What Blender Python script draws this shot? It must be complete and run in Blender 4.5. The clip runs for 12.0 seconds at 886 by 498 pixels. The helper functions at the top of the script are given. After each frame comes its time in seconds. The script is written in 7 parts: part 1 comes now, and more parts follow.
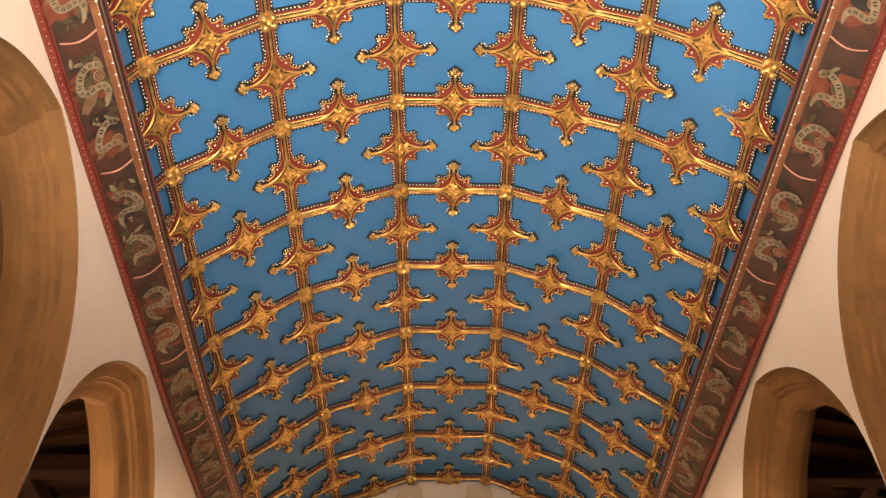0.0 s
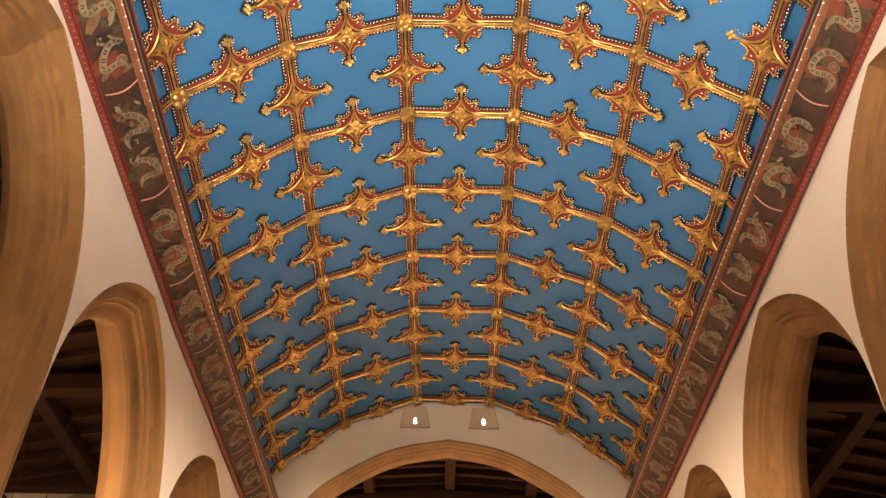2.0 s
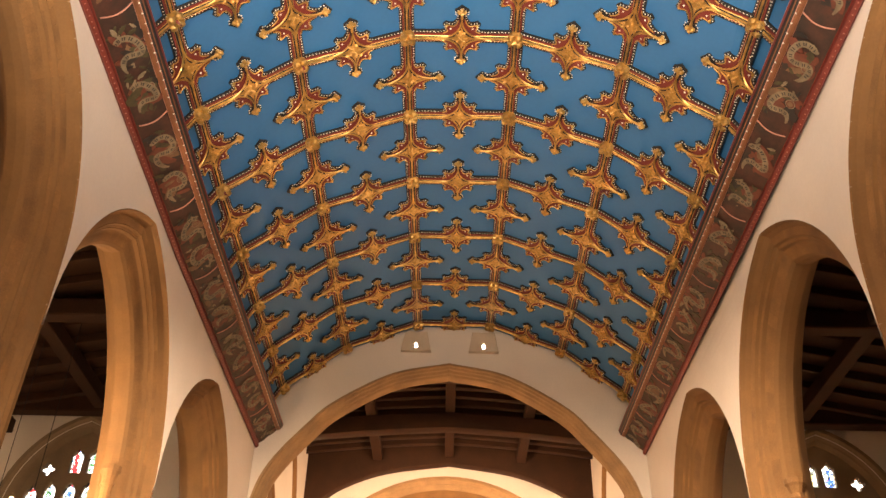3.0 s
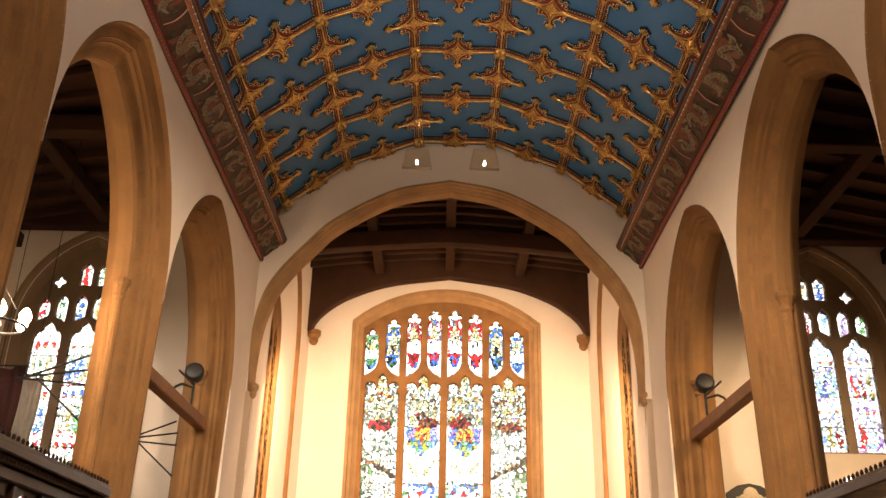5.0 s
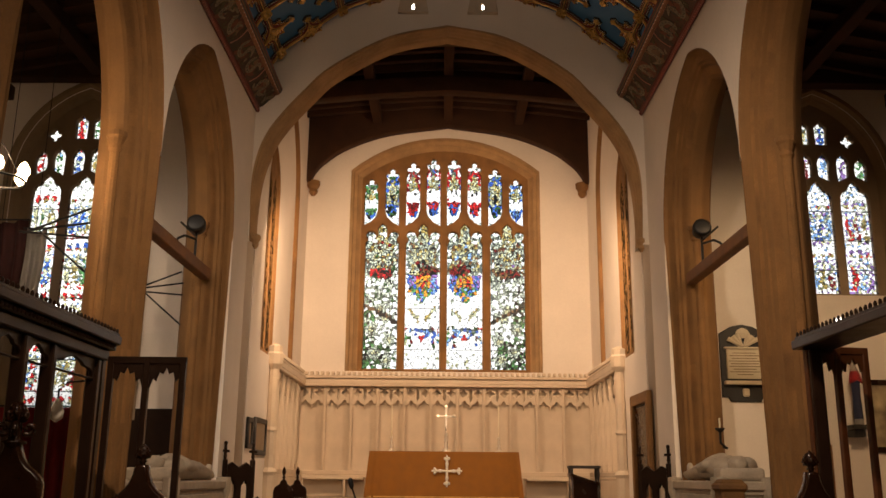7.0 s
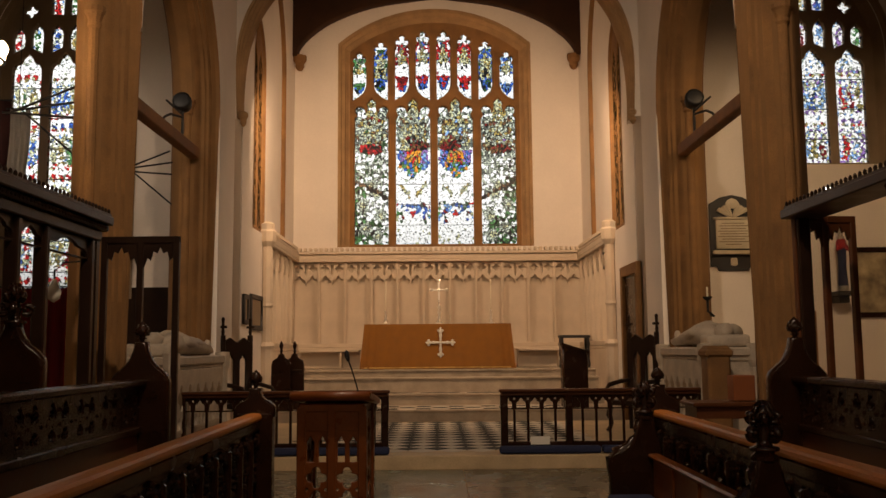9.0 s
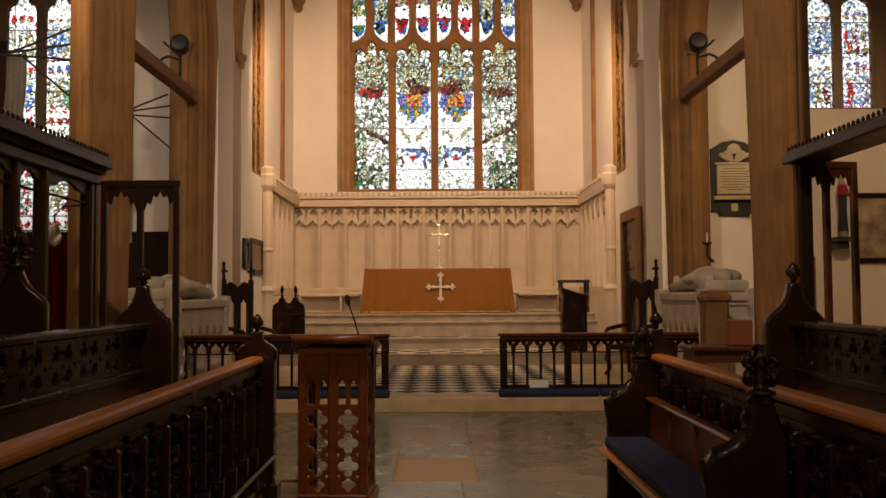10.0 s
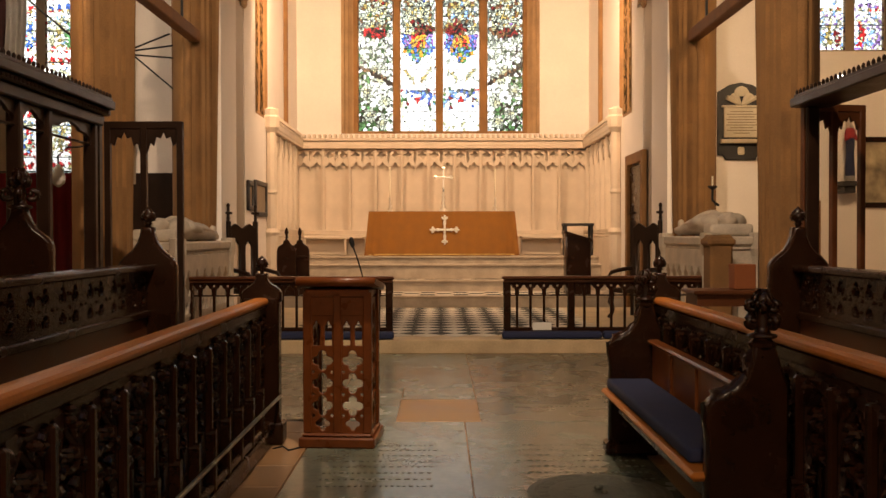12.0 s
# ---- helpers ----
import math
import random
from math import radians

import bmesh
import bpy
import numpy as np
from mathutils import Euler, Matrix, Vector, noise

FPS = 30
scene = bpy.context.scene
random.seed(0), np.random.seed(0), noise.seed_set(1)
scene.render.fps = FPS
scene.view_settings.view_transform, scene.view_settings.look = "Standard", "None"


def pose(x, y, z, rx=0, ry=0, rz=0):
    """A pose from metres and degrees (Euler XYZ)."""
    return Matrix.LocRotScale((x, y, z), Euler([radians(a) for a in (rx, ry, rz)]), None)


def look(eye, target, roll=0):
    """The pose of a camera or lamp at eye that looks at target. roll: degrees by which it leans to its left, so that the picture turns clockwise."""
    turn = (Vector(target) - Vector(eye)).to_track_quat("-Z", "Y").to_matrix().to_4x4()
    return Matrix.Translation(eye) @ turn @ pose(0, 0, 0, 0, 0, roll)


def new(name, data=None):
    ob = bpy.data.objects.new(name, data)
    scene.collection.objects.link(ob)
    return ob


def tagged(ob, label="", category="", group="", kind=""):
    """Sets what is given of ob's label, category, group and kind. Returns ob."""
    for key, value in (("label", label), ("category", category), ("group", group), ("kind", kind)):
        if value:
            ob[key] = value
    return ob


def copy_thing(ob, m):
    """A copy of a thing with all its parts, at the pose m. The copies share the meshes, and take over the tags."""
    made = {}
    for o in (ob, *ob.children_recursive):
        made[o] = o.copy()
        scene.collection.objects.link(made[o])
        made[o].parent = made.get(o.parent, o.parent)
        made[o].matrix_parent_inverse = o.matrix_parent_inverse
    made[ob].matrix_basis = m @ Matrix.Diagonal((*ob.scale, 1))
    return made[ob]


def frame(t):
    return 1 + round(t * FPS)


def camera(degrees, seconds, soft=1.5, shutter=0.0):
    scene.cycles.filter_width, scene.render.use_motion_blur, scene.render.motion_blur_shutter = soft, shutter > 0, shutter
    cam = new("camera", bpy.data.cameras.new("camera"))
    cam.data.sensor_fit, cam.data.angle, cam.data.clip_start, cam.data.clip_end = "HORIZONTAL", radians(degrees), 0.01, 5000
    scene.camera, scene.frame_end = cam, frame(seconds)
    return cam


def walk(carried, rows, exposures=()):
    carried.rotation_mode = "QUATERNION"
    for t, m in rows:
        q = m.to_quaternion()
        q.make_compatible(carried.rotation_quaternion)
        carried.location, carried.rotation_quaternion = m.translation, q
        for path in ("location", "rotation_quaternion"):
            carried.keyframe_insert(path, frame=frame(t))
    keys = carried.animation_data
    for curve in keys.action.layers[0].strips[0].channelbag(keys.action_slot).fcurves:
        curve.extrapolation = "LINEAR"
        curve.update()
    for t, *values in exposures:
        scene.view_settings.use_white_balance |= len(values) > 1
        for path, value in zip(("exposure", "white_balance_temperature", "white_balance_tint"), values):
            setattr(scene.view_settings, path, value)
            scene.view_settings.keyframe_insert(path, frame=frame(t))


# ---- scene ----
cam = camera(52.0, 12.0)
EYE = (0.0, 0.0, 1.5)
# seconds, yaw, pitch, roll of a camera held in one spot
ROWS = [
    (0.0, 0.220, 44.501, 0.683),
    (0.5, 0.394, 43.482, 0.905),
    (1.0, 0.454, 42.747, 1.055),
    (1.5, 0.509, 41.698, 1.225),
    (2.0, 0.672, 39.738, 1.387),
    (2.5, 0.676, 37.543, 1.377),
    (3.0, 0.570, 35.078, 1.318),
    (5.0, 0.340, 23.563, 1.288),
    (5.5, 0.510, 21.520, 1.397),
    (6.0, 0.645, 19.260, 1.576),
    (6.5, 0.494, 16.742, 1.221),
    (7.0, 0.114, 14.073, 0.534),
    (9.0, -0.455, 6.214, -0.485),
    (9.5, -0.441, 4.483, -0.409),
    (10.0, -0.421, 2.735, -0.348),
    (10.5, -0.373, 1.293, -0.320),
    (11.0, -0.303, 0.097, -0.236),
    (11.5, -0.237, -0.562, -0.087),
    (12.0, -0.143, -0.872, -0.105),
]


def held(yaw, pitch, roll):
    return pose(*EYE, 90 + pitch, 0, yaw) @ pose(0, 0, 0, 0, 0, roll)


EXPOSURES = [(0.0, 3.76), (2.5, 3.8), (3.0, 3.74), (5.0, 3.03), (6.0, 2.3), (7.0, 1.8), (9.0, 1.33), (10.0, 1.56), (12.0, 2.34)]
walk(cam, [(t, held(yaw, pitch, roll)) for t, yaw, pitch, roll in ROWS], EXPOSURES)

# ---------------------------------------------------------------- light
world = bpy.data.worlds.new("sky")
scene.world = world
world.use_nodes = True
wn, wl = world.node_tree.nodes, world.node_tree.links
sky = wn.new("ShaderNodeTexSky")
sky.sky_type, sky.sun_disc = "NISHITA", False
sky.sun_elevation, sky.sun_rotation = radians(38), radians(150)
sky.dust_density, sky.ozone_density = 6.0, 1.0
pale = wn.new("ShaderNodeHueSaturation")
pale.inputs["Saturation"].default_value = 0.05
wl.new(sky.outputs["Color"], pale.inputs["Color"])
wl.new(pale.outputs["Color"], wn["Background"].inputs["Color"])
wn["Background"].inputs["Strength"].default_value = 0.15


def lamp(name, kind, place, target, power, colour, **opts):
    data = bpy.data.lights.new(name, kind)
    data.energy, data.color = power, colour
    for key, value in opts.items():
        if key == "size":
            data.size = value
        elif key == "spot":
            data.spot_size = radians(value)
        elif key == "blend":
            data.spot_blend = value
        elif key == "radius":
            data.shadow_soft_size = value
        elif key == "angle":
            data.angle = radians(value)
    ob = new(name, data)
    ob.matrix_world = look(place, target)
    return ob


WARM = (1.0, 0.63, 0.36)
SOFT = (1.0, 0.84, 0.68)
lamp("sun", "SUN", (0, 0, 30), (-4, 9, 0), 0.8, (1.0, 0.95, 0.86), angle=10)
# floodlights on the back of the chancel arch, lighting the sanctuary
for sx in (-1, 1):
    lamp("sanctuary_floodlight", "SPOT", (2.7 * sx, 15.95, 6.4), (-0.6 * sx, 21.5, 3.4), 200, WARM, spot=146, blend=0.7, radius=0.15)
# uplights at the west end of the choir, lighting the painted ceiling and the arcades
for sx in (-1, 1):
    lamp("choir_uplight", "SPOT", (1.9 * sx, 0.0, 3.0), (0.0, 4.4, 10.5), 285 if sx < 0 else 245, SOFT, spot=81, blend=1.0, radius=0.2)
# bodiless fill added over the choir; unseen pendant behind viewer; unseen spot per aisle
lamp("choir_downlight", "SPOT", (0.2, 4.2, 7.9), (0.1, 12.6, 1.0), 400, (1.0, 0.72, 0.48), spot=94, blend=0.6, radius=0.12)
lamp("nave_pendant", "POINT", (-0.4, -3.5, 5.6), (0, 0, 0), 120, (1.0, 0.72, 0.46), radius=0.3)
lamp("north_aisle_light", "SPOT", (-5.4, 9.8, 6.6), (-5.2, 16.0, 2.6), 90, (1.0, 0.8, 0.6), spot=80, blend=0.9, radius=0.2)
lamp("south_aisle_light", "SPOT", (5.6, 9.6, 6.6), (6.0, 16.0, 2.6), 230, (1.0, 0.64, 0.33), spot=80, blend=0.9, radius=0.2)


# ---------------------------------------------------------------- materials
def mat(name, colour, rough=0.6, metal=0.0, vary=0.25, scale=3.0, fine=40.0, bump=0.15, dist=0.01, dark=None, spread=0.0, spec=0.5):
    """Two scales of noise over a base colour, with fine relief; dark: colour of stains; spread: variation from piece to piece."""
    m = bpy.data.materials.new(name)
    m.use_nodes = True
    n, l = m.node_tree.nodes, m.node_tree.links
    b = n["Principled BSDF"]
    b.inputs["Roughness"].default_value, b.inputs["Metallic"].default_value, b.inputs["Specular IOR Level"].default_value = rough, metal, spec
    tc = n.new("ShaderNodeTexCoord")
    big, small = n.new("ShaderNodeTexNoise"), n.new("ShaderNodeTexNoise")
    big.inputs["Scale"].default_value, big.inputs["Detail"].default_value = scale, 5
    small.inputs["Scale"].default_value, small.inputs["Detail"].default_value = fine, 4
    l.new(tc.outputs["Object"], big.inputs["Vector"])
    l.new(tc.outputs["Object"], small.inputs["Vector"])
    ramp = n.new("ShaderNodeMapRange")
    ramp.inputs["From Min"].default_value, ramp.inputs["From Max"].default_value = 0.3, 0.7
    l.new(big.outputs["Fac"], ramp.inputs["Value"])
    mix = n.new("ShaderNodeMix")
    mix.data_type = "RGBA"
    d = dark or tuple(c * (1 - vary) for c in colour)
    mix.inputs["A"].default_value, mix.inputs["B"].default_value = (*d, 1), (*colour, 1)
    l.new(ramp.outputs["Result"], mix.inputs["Factor"])
    hsv = n.new("ShaderNodeHueSaturation")
    l.new(mix.outputs["Result"], hsv.inputs["Color"])
    grain = n.new("ShaderNodeMapRange")
    grain.inputs["To Min"].default_value, grain.inputs["To Max"].default_value = 1 - vary * 0.7, 1 + vary * 0.5
    l.new(small.outputs["Fac"], grain.inputs["Value"])
    if spread:
        info, mul, rnd = n.new("ShaderNodeObjectInfo"), n.new("ShaderNodeMath"), n.new("ShaderNodeMapRange")
        rnd.inputs["To Min"].default_value, rnd.inputs["To Max"].default_value = 1 - spread, 1 + spread
        l.new(info.outputs["Random"], rnd.inputs["Value"])
        mul.operation = "MULTIPLY"
        l.new(grain.outputs["Result"], mul.inputs[0])
        l.new(rnd.outputs["Result"], mul.inputs[1])
        l.new(mul.outputs["Value"], hsv.inputs["Value"])
    else:
        l.new(grain.outputs["Result"], hsv.inputs["Value"])
    l.new(hsv.outputs["Color"], b.inputs["Base Color"])
    if bump:
        bp = n.new("ShaderNodeBump")
        bp.inputs["Strength"].default_value, bp.inputs["Distance"].default_value = bump, dist
        l.new(small.outputs["Fac"], bp.inputs["Height"])
        l.new(bp.outputs["Normal"], b.inputs["Normal"])
    rr = n.new("ShaderNodeMapRange")
    rr.inputs["To Min"].default_value, rr.inputs["To Max"].default_value = max(rough - 0.12, 0.03), min(rough + 0.12, 1)
    l.new(big.outputs["Fac"], rr.inputs["Value"])
    l.new(rr.outputs["Result"], b.inputs["Roughness"])
    return m


PLASTER = mat("white_plaster", (0.79, 0.72, 0.65), 0.85, vary=0.08, scale=1.2, fine=25, bump=0.1)
STONE = mat("ochre_limestone", (0.30, 0.152, 0.052), 0.85, vary=0.45, scale=2.2, fine=60, bump=0.3, spread=0.08)
CREAMSTEP = mat("cream_step_stone", (0.58, 0.44, 0.265), 0.6, vary=0.3, scale=3, fine=40, bump=0.1)
STEPSTONE = mat("worn_step_marble", (0.46, 0.38, 0.29), 0.5, vary=0.35, scale=3.5, fine=40, bump=0.1)
PALE = mat("pale_stone", (0.66, 0.55, 0.425), 0.75, vary=0.15, scale=2.5, fine=60, bump=0.15)
OAK = mat("dark_oak", (0.026, 0.009, 0.0035), 0.25, spec=0.3, vary=0.4, scale=4, fine=50, bump=0.15)
RAILOAK = mat("polished_rail_oak", (0.48, 0.165, 0.03), 0.36, spec=0.2, vary=0.25, scale=2.5, fine=60, bump=0.1)
ROOFOAK = mat("roof_timber", (0.05, 0.021, 0.01), 0.75, spec=0.25, vary=0.4, scale=3, fine=30, bump=0.3)
BLUE = mat("blue_ceiling_paint", (0.034, 0.165, 0.385), 0.55, vary=0.14, scale=0.8, fine=18, bump=0.08)
GOLD = mat("gold_leaf", (0.82, 0.52, 0.17), 0.36, metal=0.85, vary=0.5, scale=9, fine=70, bump=0.3)
RED = mat("red_paint", (0.19, 0.032, 0.022), 0.55, vary=0.25, scale=6, fine=50, bump=0.1)
BLACK = mat("black_paint", (0.02, 0.018, 0.018), 0.5, vary=0.3, bump=0.1)
BEAD = mat("white_bead_paint", (0.8, 0.76, 0.66), 0.5, vary=0.1, bump=0)
FRIEZE = mat("painted_frieze_ground", (0.022, 0.018, 0.014), 0.6, vary=0.5, scale=4, fine=30, bump=0.1, dark=(0.075, 0.024, 0.015))
SCROLL = mat("scroll_paint", (0.27, 0.215, 0.135), 0.6, vary=0.5, scale=8, fine=40, bump=0.05)
SLATE = mat("dark_ledger_stone", (0.175, 0.2, 0.155), 0.24, vary=0.5, scale=2.4, fine=22, bump=0.1, spread=0.3)
FLOORTAN = mat("tan_paving_stone", (0.36, 0.21, 0.10), 0.45, vary=0.3, scale=2.5, fine=40, bump=0.1, spread=0.2)
TILEW = mat("white_marble_tile", (0.6, 0.56, 0.48), 0.65, spec=0.15, vary=0.15, scale=3, fine=30, bump=0.05, spread=0.12)
TILEB = mat("dark_marble_tile", (0.04, 0.045, 0.043), 0.6, spec=0.1, vary=0.3, scale=3, fine=30, bump=0.05, spread=0.2)
CLOTH = mat("mustard_altar_cloth", (0.27, 0.107, 0.013), 0.9, vary=0.15, scale=5, fine=150, bump=0.2)
NAVY = mat("navy_cushion_cloth", (0.015, 0.022, 0.07), 0.85, vary=0.25, scale=5, fine=120, bump=0.2)
SILVER = mat("polished_silver", (0.85, 0.8, 0.72), 0.3, metal=0.7, vary=0.1, bump=0)
IRON = mat("black_iron", (0.02, 0.02, 0.022), 0.5, metal=0.4, vary=0.3, bump=0.1)
MARBLE = mat("weathered_alabaster", (0.58, 0.5, 0.4), 0.6, vary=0.3, scale=4, fine=50, bump=0.3)
CURTAIN = mat("crimson_curtain_cloth", (0.38, 0.02, 0.025), 0.9, vary=0.3, scale=3, fine=80, bump=0.2)
MAROON = mat("maroon_banner_cloth", (0.06, 0.014, 0.012), 0.9, vary=0.4, scale=4, fine=90, bump=0.2)
LINEN = mat("grey_linen", (0.42, 0.38, 0.33), 0.9, vary=0.2, scale=5, fine=90, bump=0.2)
WAX = mat("ivory_candle_wax", (0.75, 0.68, 0.52), 0.5, vary=0.05, bump=0)
PAPER = mat("white_card", (0.75, 0.72, 0.66), 0.7, vary=0.05, bump=0)


EBONY = mat("blackened_oak", (0.024, 0.011, 0.006), 0.36, spec=0.25, vary=0.4, scale=5, fine=60, bump=0.15)
RAILDARK = mat("red_brown_oak", (0.1, 0.032, 0.01), 0.38, spec=0.35, vary=0.35, scale=5, fine=60, bump=0.12)
BENCHOAK = mat("bench_oak", (0.2, 0.06, 0.014), 0.32, spec=0.35, vary=0.35, scale=5, fine=60, bump=0.12)
LECOAK = mat("lectern_oak", (0.16, 0.044, 0.009), 0.3, spec=0.3, vary=0.35, scale=6, fine=60, bump=0.12)
BEAM = mat("tie_beam_oak", (0.26, 0.12, 0.05), 0.65, spec=0.3, vary=0.35, scale=4, fine=40, bump=0.2)
ORANGE = mat("orange_card_box", (0.24, 0.07, 0.018), 0.6, vary=0.15, bump=0.05)
TABLET = mat("cream_marble", (0.62, 0.54, 0.4), 0.5, vary=0.15, scale=5, fine=40, bump=0.1)
INSET = mat("ochre_floor_stone", (0.38, 0.22, 0.08), 0.45, vary=0.25, scale=3, fine=50, bump=0.1)
SILVERTHREAD = mat("silver_thread", (0.75, 0.72, 0.65), 0.45, metal=0.25, vary=0.1, bump=0.1)
BROWNSLAB = mat("brown_ledger_stone", (0.15, 0.138, 0.095), 0.27, vary=0.52, scale=2.6, fine=22, bump=0.1, spread=0.2)
ENGRAVE = mat("engraved_line", (0.135, 0.138, 0.106), 0.6, vary=0.4, scale=12, fine=60, bump=0.1)
GLINT = mat("pale_metal_rod", (0.4, 0.42, 0.38), 0.35, metal=0.8, vary=0.1, bump=0)
CANVAS = mat("swirling_oil_paint", (0.55, 0.45, 0.28), 0.4, vary=0.6, scale=2.6, fine=7, bump=0.1, dark=(0.05, 0.035, 0.03))
LEAFPAINT = mat("olive_leaf_paint", (0.075, 0.065, 0.03), 0.6, vary=0.5, scale=9, fine=40, bump=0.05)
DRAPE = mat("faded_drapery_paint", (0.17, 0.045, 0.025), 0.6, vary=0.4, scale=8, fine=40, bump=0.05)
SKIN = mat("faded_figure_paint", (0.2, 0.115, 0.06), 0.6, vary=0.4, scale=9, fine=40, bump=0.05)
COPPER = mat("dull_gilt_moulding", (0.27, 0.115, 0.055), 0.5, metal=0.3, vary=0.35, scale=6, fine=50, bump=0.1)
PINK = mat("pink_band_paint", (0.5, 0.24, 0.18), 0.6, vary=0.2, bump=0.05)
# paler limestone: light on the arch and window mouldings is in its colour
LITSTONE = mat("buff_arch_stone", (0.44, 0.27, 0.13), 0.85, vary=0.35, scale=2.5, fine=60, bump=0.2)
AISLESTONE = mat("grey_window_stone", (0.32, 0.235, 0.15), 0.85, vary=0.3, scale=2, fine=60, bump=0.2)
MORTAR = mat("lime_mortar", (0.24, 0.125, 0.045), 0.95, vary=0.2, bump=0.1)


def glowing(name, colour, strength):
    m = bpy.data.materials.new(name)
    m.use_nodes = True
    b = m.node_tree.nodes["Principled BSDF"]
    b.inputs["Base Color"].default_value = (*colour, 1)
    b.inputs["Emission Color"].default_value, b.inputs["Emission Strength"].default_value = (*colour, 1), strength
    return m


GLOW = glowing("white_lamp_glow", (1.0, 0.95, 0.9), 4.0)
BULB = glowing("warm_bulb_glow", (1.0, 0.7, 0.38), 13.0)


CLEARPANE = bpy.data.materials.new("clear_pane")
CLEARPANE.use_nodes = True
cn, cl = CLEARPANE.node_tree.nodes, CLEARPANE.node_tree.links
cn.remove(cn["Principled BSDF"])
c_tr, c_gl, c_mx, c_fr = cn.new("ShaderNodeBsdfTransparent"), cn.new("ShaderNodeBsdfGlossy"), cn.new("ShaderNodeMixShader"), cn.new("ShaderNodeFresnel")
c_gl.inputs["Roughness"].default_value = 0.02
cl.new(c_fr.outputs["Fac"], c_mx.inputs["Fac"])
cl.new(c_tr.outputs["BSDF"], c_mx.inputs[1])
cl.new(c_gl.outputs["BSDF"], c_mx.inputs[2])
cl.new(c_mx.outputs["Shader"], cn["Material Output"].inputs["Surface"])


def stained(name, colour, paint=0.5):
    """Coloured window glass with dark painted drawing, clear to the daylight behind."""
    m = bpy.data.materials.new(name)
    m.use_nodes = True
    n, l = m.node_tree.nodes, m.node_tree.links
    n.remove(n["Principled BSDF"])
    tc, noi, rmp, mx = n.new("ShaderNodeTexCoord"), n.new("ShaderNodeTexNoise"), n.new("ShaderNodeValToRGB"), n.new("ShaderNodeMix")
    noi.inputs["Scale"].default_value, noi.inputs["Detail"].default_value = 26, 5
    l.new(tc.outputs["Object"], noi.inputs["Vector"])
    rmp.color_ramp.elements[0].position, rmp.color_ramp.elements[1].position = 0.4, 0.56
    rmp.color_ramp.elements[0].color = (1 - paint, 1 - paint, 1 - paint, 1)
    l.new(noi.outputs["Fac"], rmp.inputs["Fac"])
    mx.data_type, mx.blend_type = "RGBA", "MULTIPLY"
    mx.inputs["Factor"].default_value = 1
    mx.inputs["A"].default_value = (*colour, 1)
    l.new(rmp.outputs["Color"], mx.inputs["B"])
    tr, gl, add = n.new("ShaderNodeBsdfTransparent"), n.new("ShaderNodeBsdfGlossy"), n.new("ShaderNodeMixShader")
    gl.inputs["Roughness"].default_value = 0.35
    add.inputs["Fac"].default_value = 0.015
    l.new(mx.outputs["Result"], tr.inputs["Color"])
    l.new(tr.outputs["BSDF"], add.inputs[1])
    l.new(gl.outputs["BSDF"], add.inputs[2])
    l.new(add.outputs["Shader"], n["Material Output"].inputs["Surface"])
    return m


GLASS = {k: stained("stained_glass_" + k, c, p) for k, c, p in (
    ("white", (0.62, 0.66, 0.52), 0.85), ("clear", (0.97, 0.96, 0.92), 0.15), ("gold", (0.5, 0.38, 0.12), 0.8), ("straw", (0.66, 0.64, 0.38), 0.75), ("orange", (0.85, 0.35, 0.04), 0.4), ("grey", (0.2, 0.22, 0.18), 0.8), ("red", (0.6, 0.03, 0.03), 0.5),
    ("ruby", (0.25, 0.02, 0.02), 0.6), ("blue", (0.06, 0.15, 0.5), 0.45), ("sky", (0.3, 0.5, 0.8), 0.55), ("green", (0.12, 0.3, 0.1), 0.6),
    ("leaf", (0.05, 0.12, 0.04), 0.6), ("violet", (0.35, 0.2, 0.5), 0.5), ("lead", (0.012, 0.012, 0.012), 0.2), ("brown", (0.2, 0.1, 0.04), 0.5))}
GKEYS = list(GLASS)


# ---------------------------------------------------------------- builders
def part(name, bm, material, parent=None, label="", smooth=False):
    me = bpy.data.meshes.new(name)
    if isinstance(bm, bpy.types.Mesh):
        me = bm
    else:
        bm.to_mesh(me)
        bm.free()
    for m in material if isinstance(material, (list, tuple)) else [material]:
        me.materials.append(m)
    if smooth:
        for p in me.polygons:
            p.use_smooth = True
    ob = new(name, me)
    if parent is not None:
        ob.parent = parent
    if label:
        ob["label"] = label
    return ob


def again(name, me, parent, m):
    """One more object on a mesh that exists already."""
    ob = new(name, me)
    ob.parent = parent
    ob.matrix_basis = m
    return ob


def empty(name, place, label, category, group="", kind="", turn=0):
    ob = new(name)
    ob.matrix_basis = pose(*place, 0, 0, turn)
    ob.empty_display_size = 0.1
    return tagged(ob, label, category, group, kind)


def box(bm, x0, x1, y0, y1, z0, z1, bevel=0.0, mi=0):
    vs = [bm.verts.new((x, y, z)) for z in (z0, z1) for y in (y0, y1) for x in (x0, x1)]
    fs = [bm.faces.new([vs[i] for i in q]) for q in ((0, 2, 3, 1), (4, 5, 7, 6), (0, 1, 5, 4), (2, 6, 7, 3), (0, 4, 6, 2), (1, 3, 7, 5))]
    for f in fs:
        f.material_index = mi
    if bevel:
        es = {e for f in fs for e in f.edges}
        bmesh.ops.bevel(bm, geom=list(es), offset=bevel, segments=1, affect="EDGES", profile=0.5)
    return fs


def boxes(*rows, bevel=0.0):
    bm = bmesh.new()
    for r in rows:
        box(bm, *r, bevel=bevel)
    return bm


